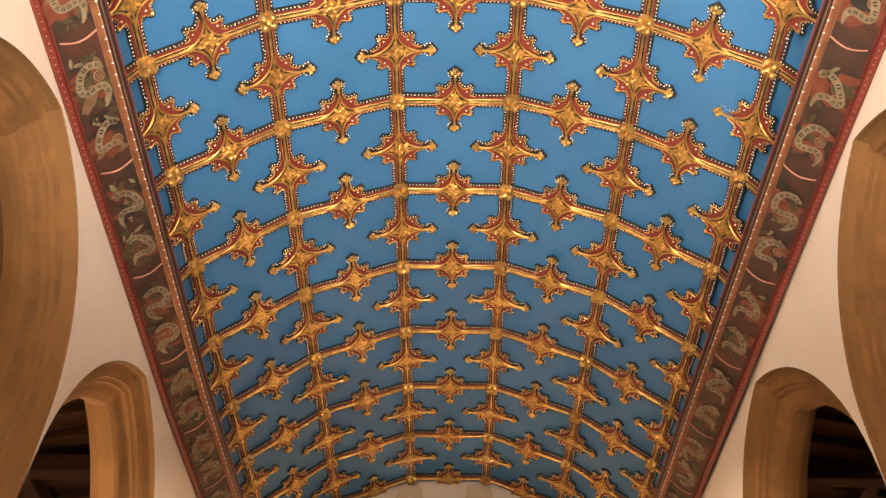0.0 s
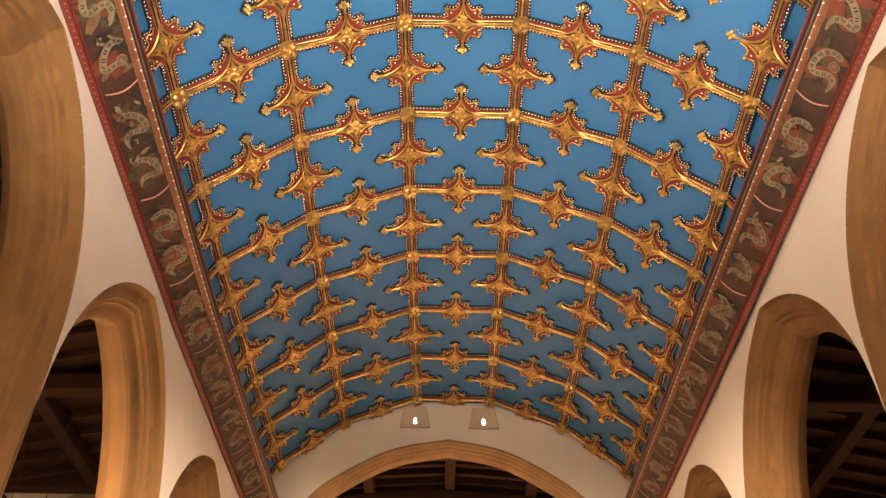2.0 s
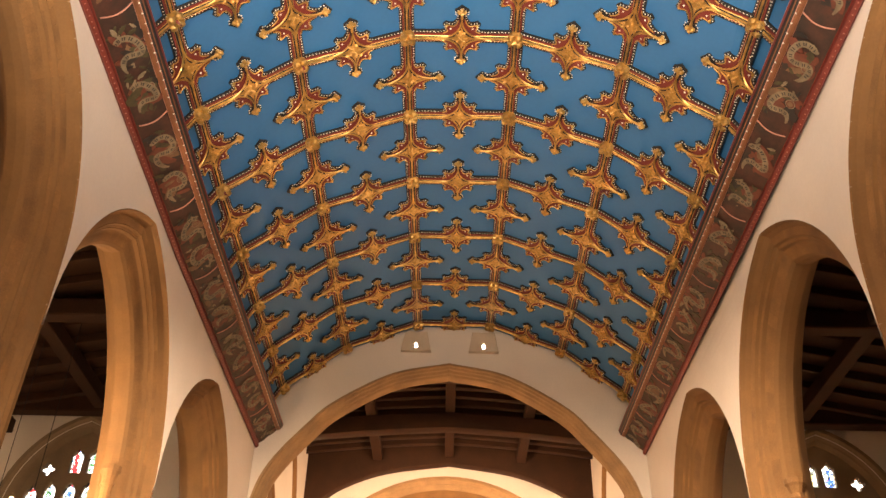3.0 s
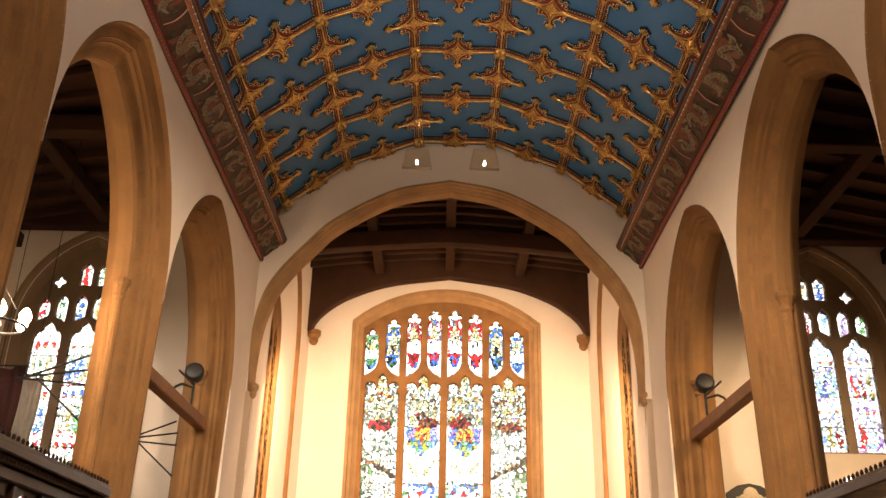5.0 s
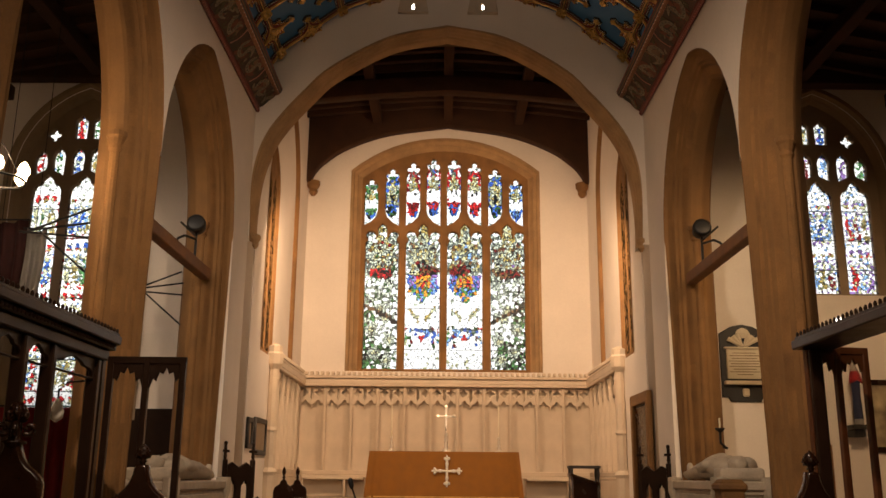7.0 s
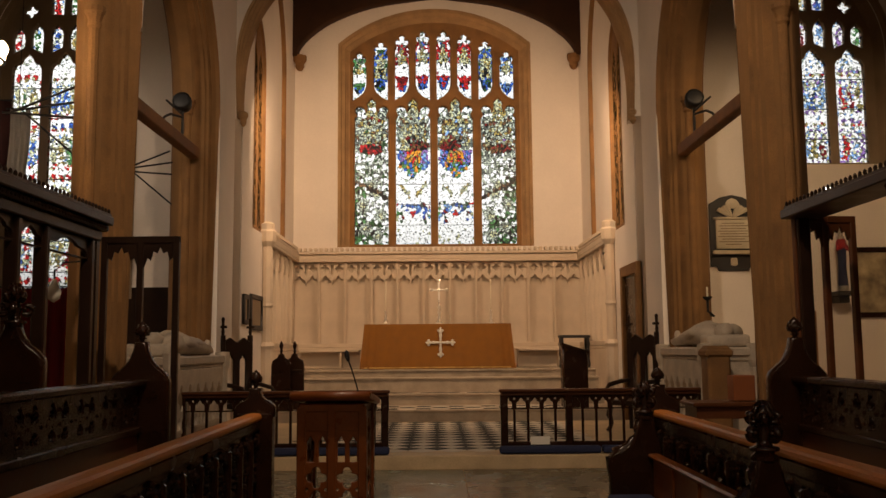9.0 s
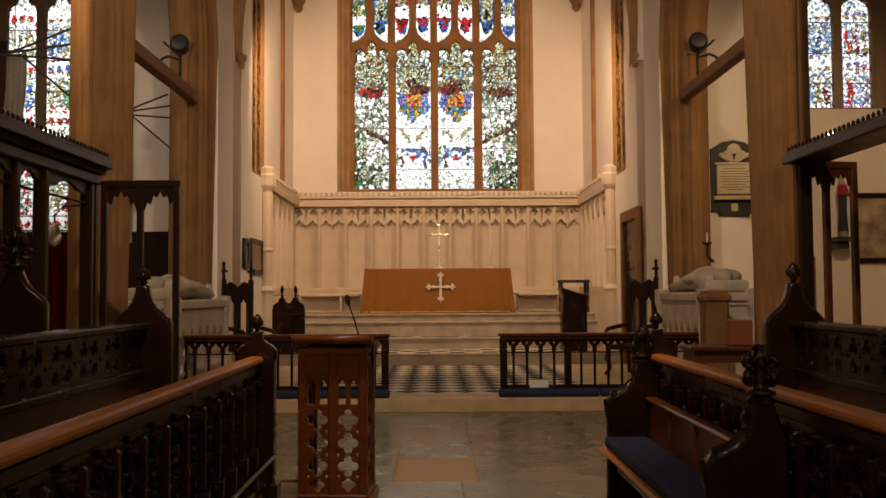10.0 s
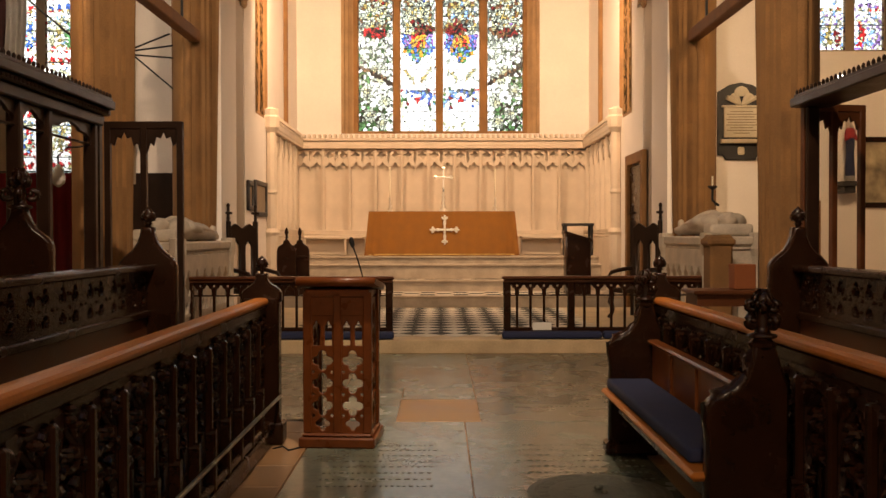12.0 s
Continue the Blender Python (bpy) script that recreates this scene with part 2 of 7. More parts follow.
def lathe(profile, seg=14, m=None, bm=None, mi=0):
    """Turned shape from (radius, height) pairs."""
    bm = bm or bmesh.new()
    m = m or Matrix()
    rings = [[bm.verts.new(m @ Vector((r * math.cos(a), r * math.sin(a), z))) for a in [2 * math.pi * i / seg for i in range(seg)]] for r, z in profile]
    for a, b in zip(rings, rings[1:]):
        for i in range(seg):
            bm.faces.new((a[i], a[(i + 1) % seg], b[(i + 1) % seg], b[i])).material_index = mi
    bm.faces.new(rings[0][::-1]).material_index = mi
    bm.faces.new(rings[-1]).material_index = mi
    return bm


def tube(bm, pts, r, seg=8, mi=0):
    """A rod of radius r (a number, or one for each point) along points."""
    pts = [Vector(p) for p in pts]
    rs = r if isinstance(r, (list, tuple)) else [r] * len(pts)
    rings = []
    for i, p in enumerate(pts):
        d = (pts[min(i + 1, len(pts) - 1)] - pts[max(i - 1, 0)]).normalized()
        u = d.cross(Vector((0, 0, 1)) if abs(d.z) < 0.9 else Vector((1, 0, 0))).normalized()
        v = d.cross(u)
        rings.append([bm.verts.new(p + rs[i] * (math.cos(a) * u + math.sin(a) * v)) for a in [2 * math.pi * k / seg for k in range(seg)]])
    for a, b in zip(rings, rings[1:]):
        for i in range(seg):
            bm.faces.new((a[i], a[(i + 1) % seg], b[(i + 1) % seg], b[i])).material_index = mi
    bm.faces.new(rings[0][::-1]).material_index = mi
    bm.faces.new(rings[-1]).material_index = mi
    return bm


def plate(outline, holes, depth, bevel=0.0, m=None):
    """A board of that depth with openings through it, drawn in x, y and thick in z (0 to depth); m sets it up in place."""
    cu = bpy.data.curves.new("plate", "CURVE")
    cu.dimensions, cu.fill_mode = "2D", "BOTH"
    cu.extrude, cu.bevel_depth, cu.bevel_resolution = max(depth / 2 - bevel, 0.0005), bevel, 0
    for loop in (outline, *holes):
        sp = cu.splines.new("POLY")
        sp.points.add(len(loop) - 1)
        for q, (x, y) in zip(sp.points, loop):
            q.co = (x, y, 0, 1)
        sp.use_cyclic_u = True
    ob = bpy.data.objects.new("plate", cu)
    scene.collection.objects.link(ob)
    dg = bpy.context.evaluated_depsgraph_get()
    me = bpy.data.meshes.new_from_object(ob.evaluated_get(dg))
    bpy.data.objects.remove(ob)
    bpy.data.curves.remove(cu)
    me.materials.clear()
    me.transform((m or Matrix()) @ Matrix.Translation((0, 0, depth / 2)))
    return me


def circle(cx, cy, r, n=12, a0=0.0):
    return [(cx + r * math.cos(a0 + 2 * math.pi * i / n), cy + r * math.sin(a0 + 2 * math.pi * i / n)) for i in range(n)]


def trefoil(cx, cy, r, n=18, lobes=3, a0=math.pi / 2):
    return [(cx + r * (0.62 + 0.38 * abs(math.cos(lobes * (t - a0) / 2))) * math.cos(t), cy + r * (0.62 + 0.38 * abs(math.cos(lobes * (t - a0) / 2))) * math.sin(t)) for t in [2 * math.pi * i / n for i in range(n)]]


# drawing planes: ALONG_X puts (x, y, depth) at (x, depth, z); ALONG_Y puts it at (depth, y, z)
ALONG_X = Matrix(((1, 0, 0, 0), (0, 0, 1, 0), (0, 1, 0, 0), (0, 0, 0, 1)))
ALONG_Y = Matrix(((0, 0, 1, 0), (1, 0, 0, 0), (0, 1, 0, 0), (0, 0, 0, 1)))


def gothic(a0, a1, base, spring, apex, inset=0.0, n=10):
    """The path of a pointed arch with straight legs, from one foot over the apex to the other, drawn inwards by inset."""
    w, h = a1 - a0, apex - spring
    r = max((w * w / 4 + h * h) / w, w / 2 + 1e-4)
    ri, e = r - inset, r - w / 2
    top = math.acos(max(-1, min(1, e / ri)))
    c = (a0 + a1) / 2
    left = [(c + e - ri * math.cos(top * i / n), spring + ri * math.sin(top * i / n)) for i in range(n + 1)]
    right = [(2 * c - x, z) for x, z in reversed(left[:-1])]
    return [(a0 + inset, base)] + left + right + [(a1 - inset, base)]


def strip(bm, paths, place, close=False, mi=0):
    """Skin between paths of equal length; place maps (a, z, depth) to the world. paths: (path, depth)."""
    rows = [[bm.verts.new(place(a, z, d)) for a, z in path] for path, d in paths]
    for r, s in zip(rows, rows[1:]):
        for i in range(len(r) - 1):
            bm.faces.new((r[i], r[i + 1], s[i + 1], s[i])).material_index = mi
    return bm


def curve_through(points, n=8):
    """A smooth line through points."""
    p = [Vector(q) for q in points]
    p = [2 * p[0] - p[1]] + p + [2 * p[-1] - p[-2]]
    out = []
    for i in range(1, len(p) - 2):
        for k in range(n):
            t = k / n
            out.append(0.5 * (2 * p[i] + (p[i + 1] - p[i - 1]) * t + (2 * p[i - 1] - 5 * p[i] + 4 * p[i + 1] - p[i + 2]) * t * t + (3 * p[i] - p[i - 1] - 3 * p[i + 1] + p[i + 2]) * t ** 3))
    return out + [p[-2]]


def inward(path, off):
    """The path moved to its right-hand side by off."""
    p = [Vector(q) for q in path]
    out = []
    for i, q in enumerate(p):
        d = (p[min(i + 1, len(p) - 1)] - p[max(i - 1, 0)]).normalized()
        out.append((q.x + d.y * off, q.y - d.x * off))
    return out

# ---------------------------------------------------------------- the large structure
XC, W = 0.06, 3.47          # middle line and half width of the choir
WL, WR = XC - W, XC + W
THICK = 0.74                # arcade walls
YE, YEB = 15.2, 15.75       # chancel arch wall, front and back
YEAST = 21.5
WEST = -9.0

# arcades: (west springer, east springer) of the three arches, measured on the wall face
EASTERN = ((6.62, 10.29, 5.3, 7.72), (10.3, 14.15, 5.2, 7.55))
ARCHES = {-1: ((3.15, 6.61, 5.95, 8.0), *EASTERN), 1: ((3.62, 6.61, 5.9, 7.95), *EASTERN)}
BEND = 9.28                 # west of this the ceiling and its plates rise a little


def splay(side, y):
    """The south side of the choir widens a little towards the west."""
    return 0.03 * max(0.0, BEND - y) if side > 0 else 0.0


ORDERS = ((0.0, 0.0), (0.012, 0.05), (0.04, 0.09), (0.06, 0.12), (0.15, 0.125), (0.165, 0.17), (0.2, 0.18), (0.215, 0.23), (0.27, 0.26), (0.34, 0.29), (0.37, 0.33), (0.38, 0.41), (0.37, 0.5), (0.34, 0.54), (0.2, 0.66), (0.1, 0.7), (0.0, 0.745))


def arcade(side, name):
    face = WL if side < 0 else WR
    arches = ARCHES[side]
    # the three arches meet over slender piers, so they are one opening in the plaster
    holes = [[(arches[0][0], 0.02)] + [p for a, b, s, t in arches for p in gothic(a, b, 0.02, s, t, 0.0, 18)[1:-1]] + [(arches[2][1], 0.02)]]
    outline = [(WEST, 0.0), (BEND, 0.0), (YE, 0.0), (YE, 9.95), (BEND, 9.95), (WEST, 9.95)]
    me = plate(outline, holes, THICK, 0.0, Matrix.Translation((face - THICK if side < 0 else face, 0, 0)) @ ALONG_Y)
    for v in me.vertices:
        v.co.x += splay(side, v.co.y)
    wall = part(name, me, PLASTER)
    tagged(wall, "white plastered arcade wall above pointed stone arches", "wall", kind="structure")

    def place(a, z, d):
        d += max(0.0, 0.11 - d) * min(1.0, max(0.0, (5.12 - z) / 0.35))      # the piers stand back from the plaster
        return (face + side * d + splay(side, a), a, z)

    for a, b, spr, apx in arches:
        bm = bmesh.new()
        # dressed stones: the mouldings are cut into short lengths with fine joints
        lines = [(gothic(a, b, 0.0, spr, apx, off, 18), d) for off, d in ORDERS]
        strip(bm, [([(x, z) for x, z in gothic(a, b, 0.0, spr, apx, off + 0.012, 18)], d + 0.012) for off, d in ORDERS], place)
        part("arch_core", bm, MORTAR, wall, "mortar between the arch stones")
        # one ring of dressed stones: legs cut into courses, the head into voussoirs
        full = [lines[0][0]] + [p for p, _ in lines[1:]]
        cuts = [i / 13 for i in range(14)]
        n = len(full[0])
        for i in range(n - 1):
            legs = i in (0, n - 2)
            for t0, t1 in (zip(cuts, cuts[1:]) if legs else ((0.0, 1.0),)):
                gap = 0.0016 / max(math.dist(full[0][i], full[0][i + 1]), 0.01)
                sb = bmesh.new()
                rows = []
                for (path, d) in lines:
                    (ax, az), (bx, bz) = path[i], path[i + 1]
                    rows.append(([(ax + (bx - ax) * t, az + (bz - az) * t) for t in (t0 + gap, t1 - gap)], d))
                strip(sb, rows, place)
                part("arch_stone", sb, STONE, wall, smooth=True)
    # bases and capitals of the slim shafts on the pier faces
    for y in (6.61 - 0.37, 6.62 + 0.37, 10.29 - 0.37, 10.3 + 0.37, 14.15 - 0.37):
        bm = bmesh.new()
        m = Matrix.Translation((face + side * 0.41, y, 0))
        lathe([(0.13, 0.0), (0.13, 0.3), (0.1, 0.36), (0.075, 0.42), (0.065, 0.5), (0.065, 5.1), (0.085, 5.13), (0.075, 5.18), (0.1, 5.26), (0.12, 5.29), (0.12, 5.35), (0.02, 5.37)], 12, m, bm)
        part("pier_shaft", bm, STONE, wall, "slim limestone shaft with moulded capital")
    return wall


wall_north = arcade(-1, "wall_north")
wall_south = arcade(1, "wall_south")

# chancel arch
ARCH_LINE = [(3.4, 5.42), (3.42, 6.5), (3.31, 7.14), (3.07, 7.63), (2.585, 8.23), (2.09, 8.72), (1.06, 9.31), (0.0, 9.54)]
half = curve_through([(-x, z) for x, z in ARCH_LINE])
AXC = 0.02
arch_path = [(AXC + p.x, p.y) for p in half] + [(AXC - p.x, p.y) for p in reversed(half[:-1])]
outline = [(WL - 0.62, 0.0), (WL, 0.0), (WL, 5.42)] + arch_path + [(WR, 5.42), (WR, 0.0), (WR + 0.62, 0.0), (WR + 0.62, 11.6), (WL - 0.62, 11.6)]
wall_arch = part("wall_chancel_arch", plate(outline, [], YEB - YE, 0.0, Matrix.Translation((0, YE, 0)) @ ALONG_X), PLASTER)
tagged(wall_arch, "pale plastered wall above the wide chancel arch", "wall", kind="structure")
bm = bmesh.new()
def arch_line(off):
    """The arch drawn inwards by off, dying into the corbels at its feet."""
    return [(x + (qx - x) * k, z + (qz - z) * k) for (x, z), (qx, qz), k in ((p, q, min(1.0, max(0.25, (p[1] - 5.3) / 1.8))) for p, q in zip(arch_path, inward(arch_path, off)))]


strip(bm, [(arch_line(o), d) for o, d in ((-0.01, -0.012), (0.035, -0.016), (0.045, 0.03), (0.075, 0.05), (0.085, 0.09), (0.12, 0.12), (0.125, 0.17), (0.15, 0.2), (0.16, 0.3), (0.15, 0.42), (0.1, 0.5), (0.0, 0.56))], lambda a, z, d: (a, YE + d, z))
part("arch_moulding", bm, LITSTONE, wall_arch, "moulded limestone chancel arch")

# sanctuary walls and roof
bm = bmesh.new()
ROOFZ = 10.9


def side_wall(side, name):
    face = (XC - 3.45) if side < 0 else (XC + 3.45)
    holes = [gothic(16.7, 17.75, 3.75, 7.0, 7.9)]
    outline = [(YEB, 0.0), (YEAST + 0.5, 0.0), (YEAST + 0.5, ROOFZ), (YEB, ROOFZ)]
    wall = part(name, plate(outline, holes, 0.55, 0.0, Matrix.Translation((face - 0.55 if side < 0 else face, 0, 0)) @ ALONG_Y), PLASTER)
    return tagged(wall, "white plastered sanctuary side wall with a tall window", "wall", kind="structure")


wall_sanct_n = side_wall(-1, "wall_sanctuary_north")
wall_sanct_s = side_wall(1, "wall_sanctuary_south")


def segment(x0, x1, base, spring, apex, inset=0.0, n=16):
    """Path of an opening with straight jambs under a flat segmental head."""
    w, h = (x1 - x0) / 2, apex - spring
    r = (w * w + h * h) / (2 * h)
    c, zc = (x0 + x1) / 2, apex - r
    a = math.asin((w - inset) / (r - inset))
    arc = [(c + (r - inset) * math.sin(t), zc + (r - inset) * math.cos(t)) for t in [-a + 2 * a * i / n for i in range(n + 1)]]
    return [(x0 + inset, base)] + arc + [(x1 - inset, base)]


WX = 0.0                    # middle of the east window
WIN = (WX - 2.3, WX + 2.3, 3.9, 8.87, 9.72)
wall_east = part("wall_east", plate([(WL - 0.6, 0), (WR + 0.6, 0), (WR + 0.6, ROOFZ + 0.4), (WL - 0.6, ROOFZ + 0.4)], [segment(*WIN, 0.01)], 0.6, 0, Matrix.Translation((0, YEAST, 0)) @ ALONG_X), PLASTER)
tagged(wall_east, "warm lit plastered east wall round the great window", "wall", kind="structure")

# floors
floor = part("floor", boxes((-14, 14, WEST, 24, -0.3, -0.013)), FLOORTAN)
tagged(floor, "worn stone church floor", "floor", kind="structure")
step = part("altar_rail_step", boxes((WL, WR, 11.5, 16.7, -0.01, 0.17), bevel=0.012), CREAMSTEP)
tagged(step, "pale stone step under the altar rail", "step", kind="structure")
sanct_steps = []
for y, z1 in ((16.8, 0.38), (18.2, 0.6), (18.8, 0.9), (19.1, 1.055)):
    s = part("sanctuary_step", boxes((XC - 3.44, XC + 3.44, y, YEAST, -0.01, z1), bevel=0.012), STEPSTONE)
    part("nosing", boxes((XC - 3.44, XC + 3.44, y - 0.035, y + 0.2, z1 - 0.04, z1 + 0.003), bevel=0.01), STEPSTONE, s, "rounded step nosing")
    sanct_steps.append(tagged(s, "pale marble step up to the altar", "step", kind="structure"))

# painted ceiling: a faceted barrel of blue boards
RX, RZ = (3.1, 2.01, 0.69), (8.89, 9.75, 10.28)
CEIL = [(-3.42, 8.3)] + [(-x, z) for x, z in zip(RX, RZ)] + [(x, z) for x, z in zip(RX[::-1], RZ[::-1])] + [(3.42, 8.3)]
def rise(y):
    return 0.05 * max(0.0, BEND - y)


NROWS = 10


def skew(i, y):
    """How the last ribs follow the wall out on the south side."""
    d = max(0.0, BEND - y)
    return Vector({6: (0.014 * d, 0.018 * d), 7: (0.03 * d, 0.0)}.get(i, (0.0, 0.0)))



def row_y(k):
    """Place of the k-th transverse rib; the bays are a little shorter towards the west."""
    return BEND + (k - 5) * (1.43 if k > 5 else 1.37)


bm = bmesh.new()
CXC = XC + 0.035            # middle of the ceiling
prof = [(CXC + x * 1.01, z + 0.05) for x, z in CEIL]
top = [(CXC + x * 1.03, z + 0.12) for x, z in CEIL]
for pr in (prof, top):
    rows = [[bm.verts.new((x + skew(i, y).x, y, z + rise(y) + skew(i, y).y)) for i, (x, z) in enumerate(pr)] for y in (WEST, BEND, YE)]
    for p, q in zip(rows, rows[1:]):
        for i in range(len(p) - 1):
            bm.faces.new((p[i], p[i + 1], q[i + 1], q[i]))
ceiling = part("ceiling", bm, BLUE)
tagged(ceiling, "blue painted barrel ceiling with gilded ribs and bosses", "ceiling", kind="structure")

# painted wall plates under the ceiling
for side in (-1, 1):
    bm = bmesh.new()
    pr = [(W - 0.0, 7.83, 1), (W - 0.035, 7.8, 1), (W - 0.07, 7.84, 1), (W - 0.06, 7.9, 1), (W - 0.075, 7.9, 2), (W - 0.345, 8.15, 5), (W - 0.355, 8.14, 6), (W - 0.39, 8.145, 6), (W - 0.405, 8.16, 5), (W - 0.412, 8.165, 3), (W - 0.43, 8.185, 6), (W - 0.438, 8.195, 3), (W - 0.452, 8.23, 1), (W - 0.458, 8.26, 5), (W - 0.45, 8.285, 4), (W - 0.4, 8.33, 4), (W - 0.05, 8.33, 4), (W, 8.3, 4)]
    rows = [[bm.verts.new((XC + side * x + splay(side, y), y, z + rise(y))) for x, z, _ in pr] for y in (WEST, BEND, YE)]
    for a, b in zip(rows, rows[1:]):
        for i in range(len(pr) - 1):
            bm.faces.new((a[i], a[i + 1], b[i + 1], b[i])).material_index = pr[i][2]
    plate_ob = part("wall_plate", bm, [GOLD, RED, FRIEZE, BLACK, ROOFOAK, PINK, COPPER])
    tagged(plate_ob, "painted wall plate with figures and scrolls between red mouldings", "cornice", kind="structure")

# closing walls: an unseen one added at the west, and the two aisles with their roofs
west = part("wall_west", boxes((-13, 13, WEST - 0.5, WEST, 0, 12)), PLASTER)
tagged(west, "plain plastered west wall", "wall", kind="structure")
AY = 16.0
for side, nm in ((-1, "north"), (1, "south")):
    x0 = WL - 5.6 if side < 0 else WR + 5.6
    o = part("wall_aisle_" + nm, boxes((x0 - 0.5, x0, WEST, AY + 0.5, 0, 9.5) if side < 0 else (x0, x0 + 0.5, WEST, AY + 0.5, 0, 9.5)), PLASTER)
    tagged(o, "plastered outer aisle wall", "wall", kind="structure")
    xa, xb = (x0, WL - 0.2) if side < 0 else (WR + 0.2, x0)
    wx = -6.75 if side < 0 else 6.94
    hole = gothic(wx - 1.27, wx + 1.27, 2.4 if side < 0 else 4.72, 6.8, 8.6)
    o = part("wall_aisle_east_" + nm, plate([(xa, 0), (xb, 0), (xb, 10.2), (xa, 10.2)], [hole], 0.5, 0, Matrix.Translation((0, AY, 0)) @ ALONG_X), PLASTER)
    tagged(o, "plastered aisle end wall with a traceried window", "wall", kind="structure")
    bm = bmesh.new()
    zi, zo = 9.6, 8.6
    xi = WL - 0.3 if side < 0 else WR + 0.3
    vs = [bm.verts.new(v) for v in ((xi, WEST, zi), (x0, WEST, zo), (x0, AY + 0.3, zo), (xi, AY + 0.3, zi), (xi, WEST, zi + 0.2), (x0, WEST, zo + 0.2), (x0, AY + 0.3, zo + 0.2), (xi, AY + 0.3, zi + 0.2))]
    for q in ((0, 1, 2, 3), (4, 7, 6, 5), (0, 4, 5, 1), (2, 6, 7, 3)):
        bm.faces.new([vs[i] for i in q])
    o = part("ceiling_aisle_" + nm, bm, ROOFOAK)
    tagged(o, "dark timber aisle roof", "ceiling", kind="structure")
o = part("ceiling_sanctuary", boxes((WL - 0.5, WR + 0.5, YEB - 0.02, YEAST + 0.5, ROOFZ, ROOFZ + 0.2)), ROOFOAK)
tagged(o, "dark timber sanctuary roof boarding", "ceiling", kind="structure")
# ---------------------------------------------------------------- ornaments of the painted ceiling
def polygon(bm, pts, z0, z1, mi=0, taper=1.0):
    a = [bm.verts.new((x, y, z0)) for x, y in pts]
    b = [bm.verts.new((x * taper, y * taper, z1)) for x, y in pts]
    bm.faces.new(b).material_index = mi
    for i in range(len(pts)):
        j = (i + 1) % len(pts)
        bm.faces.new((a[i], a[j], b[j], b[i])).material_index = mi


def bead(bm, x, y, z, r, mi):
    v = [bm.verts.new(p) for p in ((x - r, y, z), (x, y - r, z), (x + r, y, z), (x, y + r, z), (x, y, z + r))]
    for i in range(4):
        bm.faces.new((v[i], v[(i + 1) % 4], v[4])).material_index = mi


def lump(bm, c, r, mi=0, seg=6):
    """A small carved lump, rounded."""
    m = Matrix.Translation(c) @ Matrix.Diagonal((*r, 1))
    lathe([(0.6, -0.8), (1.0, 0.0), (0.7, 0.65), (0.15, 1.0)], seg, m, bm, mi)


def resample(pts, gap):
    out, carry = [], 0.0
    for (x0, y0), (x1, y1) in zip(pts, pts[1:]):
        d = math.hypot(x1 - x0, y1 - y0)
        s = carry
        while s < d:
            out.append((x0 + (x1 - x0) * s / d, y0 + (y1 - y0) * s / d))
            s += gap
        carry = s - d
    return out


ORN = [BLACK, RED, GOLD, BEAD]
QUARTER = [(0.36, 0.07), (0.28, 0.085), (0.215, 0.112), (0.22, 0.155), (0.24, 0.195), (0.2, 0.24), (0.16, 0.22), (0.112, 0.22), (0.075, 0.265), (0.052, 0.33), (0.055, 0.365), (0.085, 0.385), (0.09, 0.42), (0.055, 0.445), (0.0, 0.49)]


